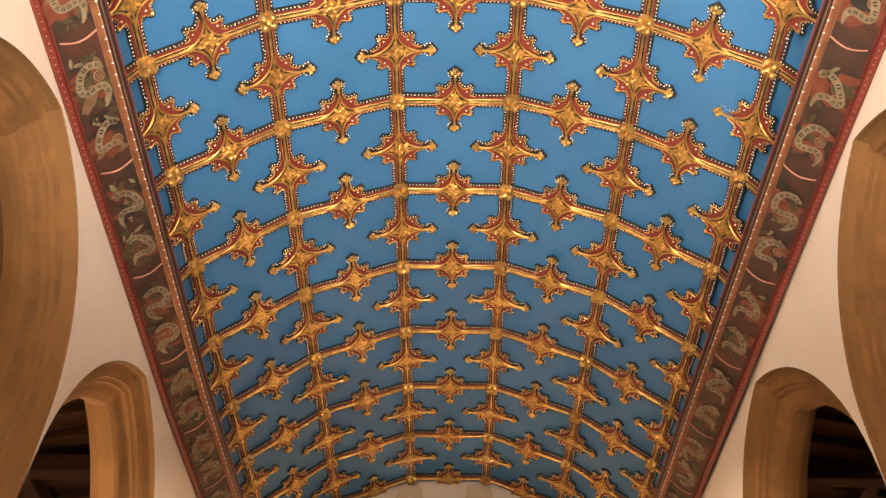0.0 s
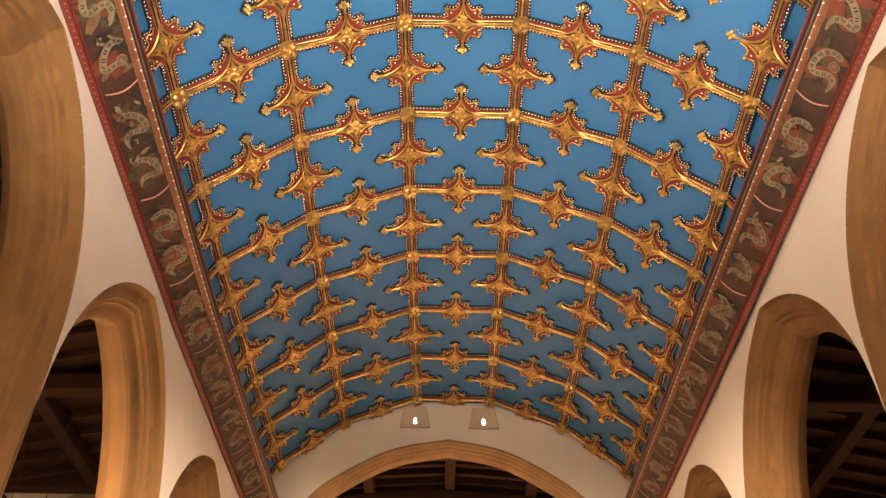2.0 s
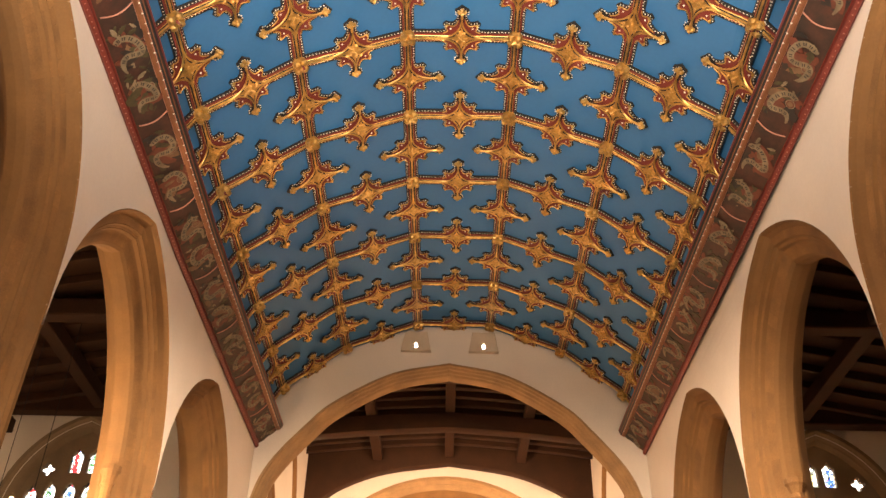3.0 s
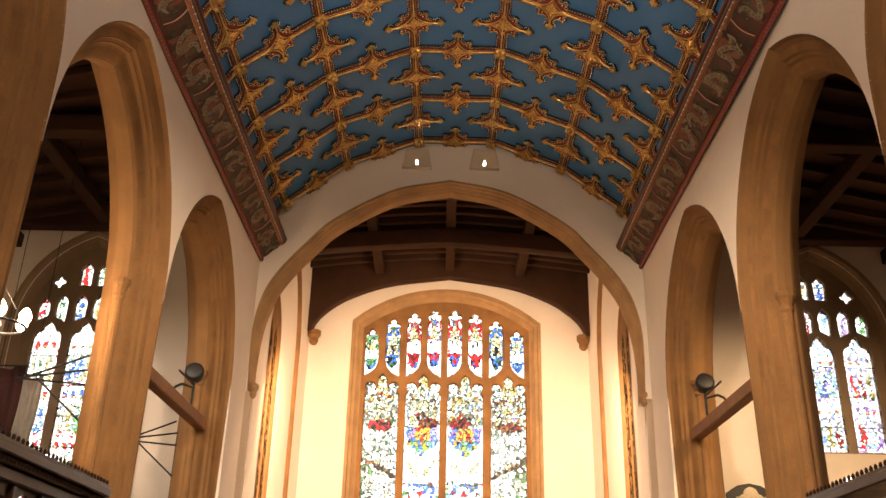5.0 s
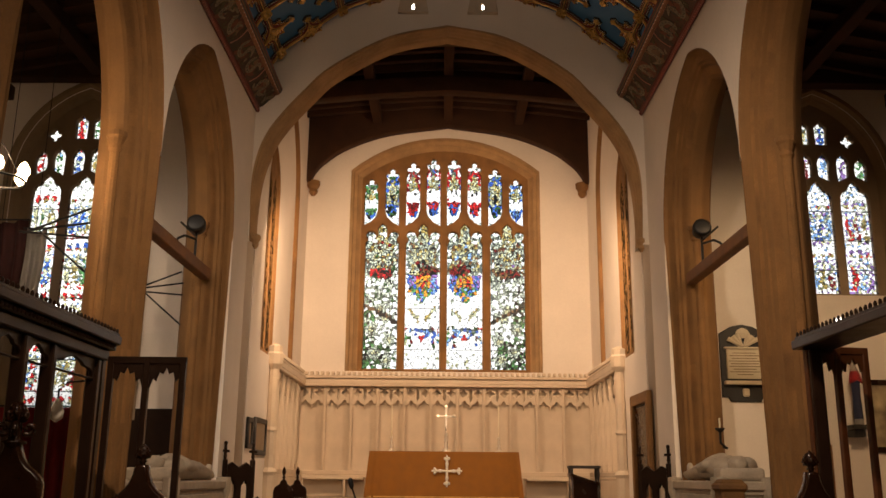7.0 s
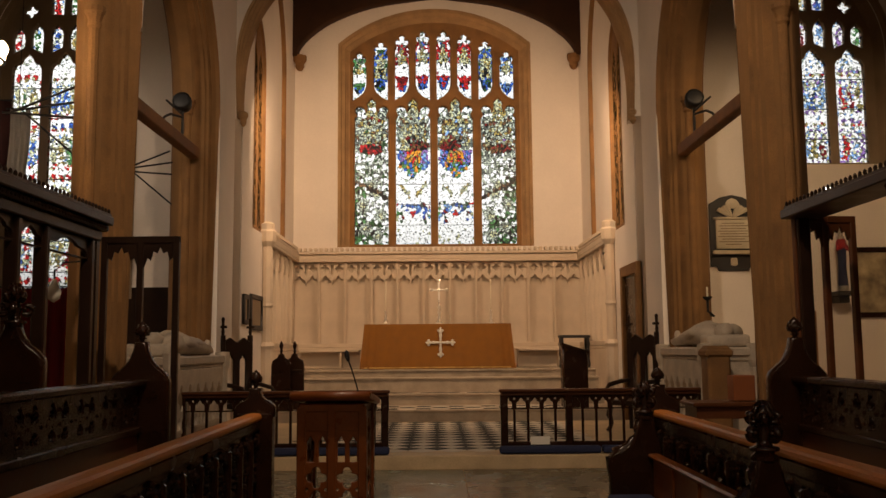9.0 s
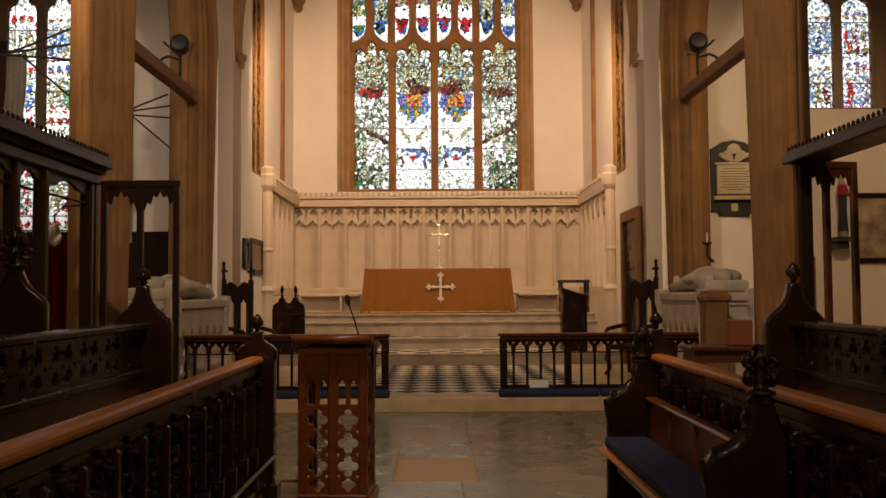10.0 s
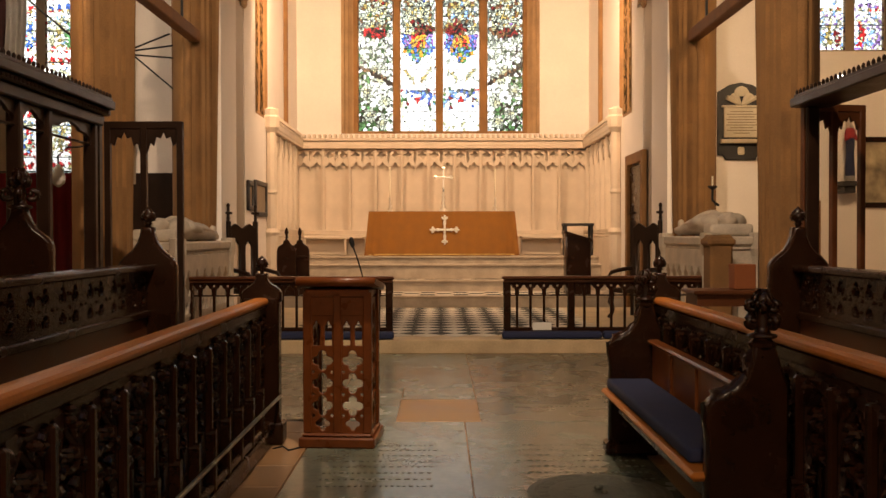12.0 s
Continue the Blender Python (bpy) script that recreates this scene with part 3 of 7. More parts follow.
def star_mesh(seed, bend=0.0):
    """A cusped four-point star with carved leaf ends, x along its rib and z down into the room."""
    rnd = random.Random(seed)
    bm = bmesh.new()
    q = QUARTER
    ring = q + [(-x, y) for x, y in reversed(q[:-1])] + [(-x, -y) for x, y in q] + [(x, -y) for x, y in reversed(q[:-1])]
    polygon(bm, ring, 0.0, 0.028, 0)
    red = [(x * 0.84, y * 0.82) for x, y in q if y < 0.3]
    for sx, sy in ((1, 1), (-1, 1), (-1, -1), (1, -1)):
        loop = [(0.0, 0.0)] + [(sx * x, sy * y) for x, y in [(0.33, 0.03)] + red + [(0.03, 0.3)]]
        polygon(bm, loop if sx * sy > 0 else loop[::-1], 0.02, 0.045, 1)
        edge = [(sx * x * 0.84, sy * y * 0.84, 0.047) for x, y in q[1:10]]
        tube(bm, edge, 0.008, 5, 2)
        lump(bm, (sx * 0.19, sy * 0.19, 0.05), (0.02, 0.02, 0.025), 2)
        bead(bm, sx * 0.14, sy * 0.14, 0.045, 0.014, 3)
        for x, y in resample(q, 0.042):
            bead(bm, sx * x * 0.93, sy * y * 0.93, 0.026, 0.0125, 3)
    # concave gilded diamond with a raised rim
    side = []
    for i in range(9):
        t = i / 8 * math.pi / 2
        side.append((0.33 * (1 - math.sin(t)) ** 1.12 if i < 8 else 0.0, 0.33 * (1 - math.cos(t)) ** 1.12))
    full = side + [(-x, y) for x, y in reversed(side[:-1])] + [(-x, -y) for x, y in side[1:]] + [(x, -y) for x, y in reversed(side[1:-1])]
    polygon(bm, full, 0.04, 0.062, 2)
    polygon(bm, [(x * 0.86, y * 0.86) for x, y in full], 0.06, 0.065, 0)
    polygon(bm, [(x * 0.7, y * 0.7) for x, y in full], 0.06, 0.07, 2)
    tube(bm, [(x, y, 0.064) for x, y in full] + [(*full[0], 0.064)], 0.011, 5, 2)
    for i in range(12):
        a = i * 2.4 + rnd.random()
        r = 0.022 * i ** 0.55
        lump(bm, (r * 1.4 * math.cos(a), r * 1.4 * math.sin(a), 0.07), (0.028, 0.02, 0.018 + 0.015 * rnd.random()), 2, 5)
    for sy in (-1, 1):      # leaf ends
        for x, y, r in ((0, 0.43, 0.032), (0.036, 0.4, 0.028), (-0.036, 0.4, 0.028), (0, 0.375, 0.028)):
            lump(bm, (x, sy * y, 0.045), (r, r, 0.035), 2)
        tube(bm, [(0, sy * 0.3, 0.055), (0, sy * 0.4, 0.055)], 0.017, 6, 2)
    if bend:
        bmesh.ops.bisect_plane(bm, geom=bm.verts[:] + bm.edges[:] + bm.faces[:], plane_co=(0, 0, 0), plane_no=(0, 1, 0))
    for v in bm.verts:      # folded along the rib between two boards
        v.co.z += bend * abs(v.co.y)
    me = bpy.data.meshes.new("star")
    bm.to_mesh(me)
    bm.free()
    for m in ORN:
        me.materials.append(m)
    return me


def rib_mesh(length):
    bm = bmesh.new()
    h = length / 2
    for w, z0, z1, mi in ((0.096, 0.0, 0.03, 0), (0.058, 0.02, 0.05, 1), (0.032, 0.045, 0.06, 0)):
        polygon(bm, [(-h, -w), (h, -w), (h, w), (-h, w)], z0, z1, mi)
    tube(bm, [(-h, 0, 0.062), (h, 0, 0.062)], 0.014, 8, 2)
    for sy in (-1, 1):
        tube(bm, [(-h, sy * 0.036, 0.058), (h, sy * 0.036, 0.058)], 0.005, 4, 2)
        for i in range(int(length / 0.043)):
            x = -h + 0.043 * (i + 0.5)
            if abs(x) > 0.33 or length < 1:
                bead(bm, x, sy * 0.078, 0.028, 0.0125, 3)
    me = bpy.data.meshes.new("rib")
    bm.to_mesh(me)
    bm.free()
    for m in ORN:
        me.materials.append(m)
    return me


def boss_mesh(seed):
    rnd = random.Random(seed)
    bm = bmesh.new()
    polygon(bm, [(0.1, 0.05), (0.05, 0.1), (-0.05, 0.1), (-0.1, 0.05), (-0.1, -0.05), (-0.05, -0.1), (0.05, -0.1), (0.1, -0.05)], 0.0, 0.08, 2, 0.9)
    for i in range(4):
        a = i * math.pi / 2 + math.pi / 4
        lump(bm, (0.07 * math.cos(a), 0.07 * math.sin(a), 0.09), (0.05, 0.05, 0.04), 2)
    for i in range(5):
        lump(bm, (0.04 * (rnd.random() - 0.5), 0.04 * (rnd.random() - 0.5), 0.11), (0.035, 0.03, 0.03 + 0.02 * rnd.random()), 2 if seed % 3 else (1 if i < 2 else 2))
    me = bpy.data.meshes.new("boss")
    bm.to_mesh(me)
    bm.free()
    for m in ORN:
        me.materials.append(m)
    return me


def frame_of(x, y, z, along, normal, lift=0.0):
    n = Vector(normal).normalized()
    a = Vector(along).normalized()
    b = n.cross(a)
    x, y, z = x - n.x * lift, y - n.y * lift, z - n.z * lift
    return Matrix(((a.x, b.x, n.x, x), (a.y, b.y, n.y, y), (a.z, b.z, n.z, z), (0, 0, 0, 1)))


STARS, FOLDED, BOSSES = [star_mesh(i) for i in range(4)], [star_mesh(i, 0.19) for i in range(4)], [boss_mesh(i) for i in range(6)]
RIB, STRUT = rib_mesh(1.43), rib_mesh(0.62)
ribs = [Vector((CXC + x, z)) for x, z in CEIL]
normals = []
for a, b in zip(ribs, ribs[1:]):
    d = (b - a).normalized()
    normals.append(Vector((d.y, -d.x)))
pick = random.Random(3)
for k in range(NROWS):
    y = row_y(k)
    PITCH = row_y(k + 1) - y
    for i, (a, b) in enumerate(zip(ribs, ribs[1:])):
        a, b = a + skew(i, y), b + skew(i + 1, y)
        c, d = (a + b) / 2, b - a
        n = Vector((d.y, -d.x)).normalized()
        if i in (0, 6):
            again("strut", STRUT, ceiling, frame_of(c.x, y, c.y + rise(y), (d.x, 0, d.y), (n.x, 0, n.y), 0.045))
            continue
        m = frame_of(c.x, y, c.y + rise(y), (d.x, 0, d.y), (n.x, 0, n.y), 0.045 if i < 5 or y >= BEND else 0.02)
        again("rib", RIB, ceiling, m)
        again("star", pick.choice(STARS), ceiling, m)
    for i in range(1, 7):
        n = (normals[i - 1] + normals[i]).normalized()
        p = ribs[i] + skew(i, y)
        again("boss", pick.choice(BOSSES), ceiling, frame_of(p.x, y, p.y + rise(y), (0, 1, 0), (n.x, 0, n.y), 0.045) @ pose(0, 0, 0.02, 0, 0, 90 * pick.randrange(4)))
        if k < NROWS - 1:
            p = ribs[i] + skew(i, y + PITCH / 2)
            m = frame_of(p.x, y + PITCH / 2, p.y + rise(y + PITCH / 2), (0, 1, -0.05 if y < BEND - 0.1 else 0), (n.x, 0, n.y), 0.045 if i < 6 or y >= BEND else 0.0)
            again("rib", RIB, ceiling, m)
            again("star", pick.choice(FOLDED), ceiling, m)

# the painted frieze on the wall plates: figures' drapery, scrolls and curved dividers, laid thinly on the board
for side in (-1, 1):
    tilt = frame_of(XC + side * (W - 0.22), 0, 8.03, (0, 1, 0), (-side * 0.26, 0, -0.285))
    board = empty("frieze_painting", (0, 0, 0), "painted frieze of faded figures with pale curling scrolls", "painting")
    rnd = random.Random(11 + side)
    yy = 0.3
    while yy < 14.9:
        s = -side
        bm = bmesh.new()
        # robed shapes and leaves, then two winding ribbons over them, their written lines as short dark bars
        for o in (0.3, 0.88):
            bm = bmesh.new()
            fl = rnd.choice((-1, 1))
            for j in range(26):
                cx, cy = yy + o + 0.56 * (rnd.random() - 0.5), 0.31 * (rnd.random() - 0.5)
                near = abs(cx - yy - o) < 0.17
                r = (0.035 + 0.05 * rnd.random()) if near else (0.018 + 0.022 * rnd.random())
                turn = rnd.random() * 3
                shape = [(r * 1.9 * math.cos(g) * (0.7 + 0.4 * rnd.random()), r * 0.7 * math.sin(g) * (0.7 + 0.4 * rnd.random())) for g in [k * math.pi / 6 for k in range(12)]]
                polygon(bm, [(cx + x * math.cos(turn) - y * math.sin(turn), cy + x * math.sin(turn) + y * math.cos(turn)) for x, y in shape], 0.002, 0.004 + 0.0002 * j, rnd.choice((0, 0, 0, 1, 3, 4)) if near else rnd.choice((4, 4, 3, 2)))
            polygon(bm, circle(yy + o + 0.06 * fl, 0.08, 0.055), 0.002, 0.0095, 2)
            polygon(bm, circle(yy + o + 0.06 * fl, 0.08, 0.046), 0.002, 0.0099, 0)
            polygon(bm, circle(yy + o + 0.06 * fl, 0.08, 0.034), 0.002, 0.0103, 1)
            ob = tagged(part("painted_robe", bm, [DRAPE, SKIN, SCROLL, BLACK, LEAFPAINT], board, "faded red and olive painted shapes"), kind="stuff")
            ob.matrix_basis = Matrix.Translation((splay(side, yy + o), 0, rise(yy + o))) @ tilt
        for o, turns, amp in ((0.05, 8.0, 0.12), (0.62, 7.5, 0.115)):
            n, ph, fl = 44, rnd.random() * 1.5, rnd.choice((-1, 1))
            mid = [(o + 0.46 * t + 0.06 * math.sin(turns * 1.6 * t + ph), fl * amp * math.sin(turns * t + ph)) for t in [i / n for i in range(n + 1)]]
            bm, sides = bmesh.new(), []
            for i, (x, y) in enumerate(mid):
                p, q = mid[max(i - 1, 0)], mid[min(i + 1, n)]
                d = Vector((q[0] - p[0], q[1] - p[1])).normalized() * 0.036 * min(1.0, 0.25 + i / 8, 0.25 + (n - i) / 8)
                sides.append([(yy + x - d.y * e, y + d.x * e) for e in (-1, -0.5, 0.5, 1)])
            for k, (p, q) in enumerate(zip(sides, sides[1:])):
                bm.faces.new([bm.verts.new((*v, 0.0115)) for v in (p[0], q[0], q[3], p[3])])
                if k % 3 and 4 < k < n - 4:     # one stroke of writing
                    bm.faces.new([bm.verts.new((v[0], v[1], 0.0125)) for v in (p[1], [(a + b) / 2 for a, b in zip(p[1], q[1])], [(a + b) / 2 for a, b in zip(p[2], q[2])], p[2])]).material_index = 1
            ob = part("scroll", bm, [SCROLL, BLACK], board, "pale winding ribbon with dark strokes")
            ob.matrix_basis = Matrix.Translation((splay(side, yy + o + 0.25), 0, rise(yy + o + 0.25))) @ tilt
        bm = bmesh.new()
        tube(bm, [(yy + 1.22 + 0.05 * math.sin(t * math.pi), -0.17 + 0.34 * t, 0.008) for t in [i / 8 for i in range(9)]], 0.008, 5)
        ob = part("divider", bm, PINK, board, "curved pink dividing band")
        ob.matrix_basis = Matrix.Translation((splay(side, yy + 1.2), 0, rise(yy + 1.2))) @ tilt
        yy += 1.4
    # small white flowers along the red mouldings
    row = frame_of(XC + side * (W - 0.052), 0, 7.818, (0, 1, 0), (-side * 0.75, 0, -0.65))
    bm = bmesh.new()
    for i in range(230):
        y = -0.5 + i * 0.068
        up = row.to_3x3().transposed() @ Vector((splay(side, y), 0, rise(y)))
        bead(bm, y, up.y, up.z, 0.009, 0)
    ob = tagged(part("bead_row", bm, PINK, board), kind="stuff")
    ob.matrix_basis = row
    row = frame_of(XC + side * (W - 0.408), 0, 8.153, (0, 1, 0), (-side * 0.4, 0, -0.9))
    bm = bmesh.new()
    for i in range(130):
        up = row.to_3x3().transposed() @ Vector((splay(side, -0.5 + i * 0.12), 0, rise(-0.5 + i * 0.12)))
        bead(bm, -0.5 + i * 0.12, up.y, up.z, 0.012, 0)
    ob = tagged(part("bead_row", bm, BEAD, board), kind="stuff")
    ob.matrix_basis = row

# two square corbel stones with small lit slots above the chancel arch
for x in (-0.62, 0.66):
    c = part("squint_block", plate([(x - 0.27, 9.78), (x + 0.27, 9.78), (x + 0.2, 10.17), (x - 0.2, 10.17)], [[(x - 0.035, 9.82), (x + 0.035, 9.82), (x + 0.035, 9.93), (x, 9.97), (x - 0.035, 9.93)]], 0.1, 0.01, Matrix.Translation((0, YE - 0.09, 0)) @ ALONG_X), PALE)
    tagged(c, "square stone block with a small glowing slot above the arch", "stone block")
    part("slot_lamp", boxes((x - 0.034, x + 0.034, YE - 0.03, YE - 0.012, 9.82, 9.95)), GLOW, c, "bright white lamp in the slot")

# ---------------------------------------------------------------- windows
def light_shape(c, w, z0, zs, z1, cusp=True):
    """A window light with a cusped pointed head; zs: where the head begins."""
    h = w / 2
    if not cusp:
        return gothic(c - h, c + h, z0, zs, z1, 0, 6)
    r = z1 - zs
    if w < 0.7:         # small lights: simple cusps
        half = [(-h, z0), (-h, zs), (-h * 0.97, zs + 0.3 * r), (-h * 0.8, zs + 0.5 * r), (-h * 0.5, zs + 0.58 * r), (-h * 0.4, zs + 0.75 * r), (0, z1)]
        return [(c + x, z) for x, z in half] + [(c - x, z) for x, z in reversed(half[:-1])]
    half = [(-h, z0), (-h, zs), (-h * 0.88, zs + 0.16 * r)]
    for ang in (200, 165, 130, 95, 60, 25, 0):       # round side lobe
        half.append((-h * 0.66 + h * 0.33 * math.cos(math.radians(ang)), zs + 0.4 * r + 0.22 * r * math.sin(math.radians(ang))))
    half += [(-h * 0.27, zs + 0.56 * r), (-h * 0.33, zs + 0.68 * r), (-h * 0.22, zs + 0.84 * r), (0, z1)]
    return [(c + x, z) for x, z in half] + [(c - x, z) for x, z in reversed(half[:-1])]


def upper_shape(c, w, z0, z1, lean=0):
    h = w / 2
    r = min(0.34, (z1 - z0) * 0.3)
    return [(c - h, z0 + (0.32 * w if lean > 0 else 0.0)), (c - h * 1.0, z1 - r), (c - h * 0.62, z1 - r * 0.75), (c - h * 0.72, z1 - r * 0.4), (c - h * 0.3, z1 - r * 0.35), (c, z1), (c + h * 0.3, z1 - r * 0.35), (c + h * 0.72, z1 - r * 0.4), (c + h * 0.62, z1 - r * 0.75), (c + h, z1 - r), (c + h, z0 + (0.32 * w if lean < 0 else 0.0)), (c + h * 0.55 * lean, z0 - 0.0)][:: 1]


LEAD, CLEAR = GKEYS.index("lead"), GKEYS.index("clear")


def mosaic(name, x0, x1, z0, z1, y, size, choose, seed, parent, aspect=1.0):
    """A sheet of irregular glass pieces in lead cames, about size across; choose(u, v, r) names the colour of a piece."""
    step = min(0.02, size / 3.2)
    nx, nz = max(4, round((x1 - x0) / step)), max(4, round((z1 - z0) / step))
    dx, dz = (x1 - x0) / nx, (z1 - z0) / nz
    verts = [(x0 + dx * i, y, z0 + dz * j) for j in range(nz + 1) for i in range(nx + 1)]
    faces, colours, known = [], [], {}
    for j in range(nz):
        for i in range(nx):
            a = j * (nx + 1) + i
            faces.append((a, a + 1, a + nx + 2, a + nx + 1))
            at = Vector(((x0 + dx * (i + 0.5)) / size, seed * 3.3, (z0 + dz * (j + 0.5)) / size / aspect))
            dist, points = noise.voronoi(at)
            p = points[0]
            key = (round(p.x, 3), round(p.y, 3), round(p.z, 3))
            if key not in known:
                u, v = (p.x * size - x0) / (x1 - x0), (p.z * size * aspect - z0) / (z1 - z0)
                known[key] = GKEYS.index(choose(max(0.0, min(0.999, u)), max(0.0, min(0.999, v)), random.Random(str(key))))
            colours.append(LEAD if dist[1] - dist[0] < (0.03 if known[key] == CLEAR else 0.09) else known[key])
    me = bpy.data.meshes.new(name)
    me.from_pydata(verts, [], faces)
    me.polygons.foreach_set("material_index", colours)
    ob = part(name, me, [GLASS[k] for k in GKEYS], parent, "stained glass in leaded pieces")
    ob.visible_shadow = False
    return ob


def window_frame(win, path_of, y, steps, label):
    bm = bmesh.new()
    strip(bm, [(path_of(o), d) for o, d in steps], lambda a, z, d: (a, y + d, z))
    part("window_frame", bm, LITSTONE, win, label)


window_1 = empty("window_1", (0, 0, 0), "great east window of coloured stained glass in ochre stone tracery", "window", kind="structure")
window_frame(window_1, lambda o: segment(*WIN, o), YEAST, ((-0.04, -0.02), (0.03, -0.02), (0.05, 0.04), (0.12, 0.07), (0.13, 0.12), (0.2, 0.2), (0.26, 0.22), (0.3, 0.3)), "moulded ochre stone window surround")
mains = ((-1.545, 0.87), (-0.535, 0.89), (0.495, 0.91), (1.545, 0.89))
uppers = ((-1.845, 8.71), (-1.32, 8.99), (-0.8, 9.16), (-0.29, 9.25), (0.22, 9.25), (0.73, 9.17), (1.25, 9.0), (1.77, 8.73))
holes = [light_shape(c, w, 3.96, 7.08, 7.62) for c, w in mains]
for i, (c, z1) in enumerate(uppers):
    holes.append(upper_shape(c, 0.39, 7.66, z1 + 0.07))
    lean = 1 if i % 2 == 0 else -1
    top, half = z1 + 0.07, [(-0.195, -0.38), (-0.15, -0.32), (-0.19, -0.25), (-0.175, -0.16), (-0.12, -0.125), (-0.085, -0.13), (-0.1, -0.06)]
    head = [(c + x, top + z) for x, z in half] + [(c, top)] + [(c - x, top + z) for x, z in reversed(half)]
    if lean > 0:
        foot = [(c + 0.195, 7.92), (c + 0.14, 7.74), (c, 7.6), (c - 0.195, 7.5)]
    else:
        foot = [(c + 0.195, 7.5), (c, 7.6), (c - 0.14, 7.74), (c - 0.195, 7.92)]
    holes[-1] = head + foot
tr = plate(segment(*WIN, 0.24), holes, 0.16, 0.025, Matrix.Translation((0, YEAST + 0.2, 0)) @ ALONG_X)
part("tracery", tr, STONE, window_1, "ochre stone mullions and tracery")


def patch(u, v, seed, colours, fu=5.0, fv=14.0):
    """Neighbouring pieces of one colour, as in drawn figures."""
    w = noise.noise(Vector((u * fu + seed * 7.1, v * fv + seed * 3.7, seed * 1.9)))
    return colours[int(max(0.0, min(0.999, 0.5 + 0.75 * w)) * len(colours))]


def east_main(k):
    flip = k > 1

    def choose(u, v, r):
        u = 1 - u if flip else u
        d = abs(u - 0.5)
        if v > 0.86:        # canopy work in the head
            return patch(u, v, k, ("grey", "white", "straw", "gold", "straw", "clear"), 7, 30) if d < 0.18 else patch(u, v, k, ("grey", "white", "clear", "white", "grey"), 9, 34)
        if k in (1, 2):
            red = ((u - 0.68) / 0.3) ** 2 + ((v - 0.665) / 0.028) ** 2 < 1
            if red or (d < 0.18 and 0.67 < v < 0.73 and r.random() < 0.6):
                return r.choice(("ruby", "brown", "ruby", "lead"))
            if v > 0.64:
                if d > 0.38:
                    return r.choice(("white", "white", "grey", "clear"))
                return patch(u, v, k, ("sky", "brown", "white", "grey", "straw", "white", "gold", "white", "brown", "blue"), 9, 36)
            width = 0.42 if v > 0.54 else 0.42 * max(0.0, (v - 0.45) / 0.09)
            if v > 0.45 and d < width:
                if v > 0.555:
                    return r.choice(("orange", "gold", "orange", "red")) if d < 0.22 else r.choice(("violet", "violet", "sky", "blue"))
                return patch(u, v, k + 5, ("green", "blue", "sky", "green", "blue", "orange", "green"), 10, 44)
            if v > 0.29:
                ray = abs(v - (0.31 + 0.28 * d)) < 0.02 and 0.1 < d < 0.34
                return r.choice(("straw", "gold")) if ray else ("clear" if r.random() < 0.95 else "white")
            if v > 0.13:
                if abs(v - 0.265) < 0.012 and d < 0.36:
                    return r.choice(("blue", "sky", "grey"))
                if d < 0.07 and 0.2 < v < 0.24:
                    return "red"
                if d < 0.2 and abs(v - (0.2 + 0.25 * d)) < 0.012:
                    return r.choice(("sky", "blue"))
                if abs(d - 0.3) < 0.05 and v > 0.15:
                    return r.choice(("blue", "leaf", "clear", "ruby"))
                if abs(d - 0.43) < 0.04 and v > 0.17:
                    return r.choice(("straw", "green", "clear", "red" if v > 0.26 else "sky"))
                return "clear"
            return "straw" if r.random() < 0.12 else "clear"
        red = ((u - 0.48) / 0.34) ** 2 + ((v - 0.645) / 0.035) ** 2 < 1
        if red:
            return r.choice(("red", "ruby", "red", "ruby", "lead") if k == 0 else ("ruby", "brown", "lead", "brown"))
        if v > 0.62:
            if d > 0.38:
                return r.choice(("white", "white", "grey", "clear", "brown"))
            return patch(u, v, k, ("ruby", "grey", "white", "brown", "white", "straw", "white", "gold", "white", "violet" if k else "leaf"), 9, 36)
        if v > 0.46:
            return patch(u, v, k, ("leaf", "white", "white", "clear", "white", "grey", "leaf"), 10, 50)
        if abs(v - (0.44 - 0.13 * u)) < 0.012:
            return r.choice(("brown", "lead"))
        blob = min(((u - bx) / 0.16) ** 2 + ((v - bv) / 0.042) ** 2 for bx, bv in ((0.25, 0.27), (0.62, 0.35), (0.35, 0.12), (0.75, 0.2), (0.68, 0.07), (0.5, 0.4)))
        if blob < 1:
            return "white" if blob > 0.25 else "straw"
        if u < 0.35 or (v < 0.2 and u < 0.8):
            return r.choice(("leaf", "green", "lead", "leaf", "white", "clear"))
        return patch(u, v, k + 9, ("leaf", "clear", "white", "clear", "clear", "grey"), 8, 40)
    return choose


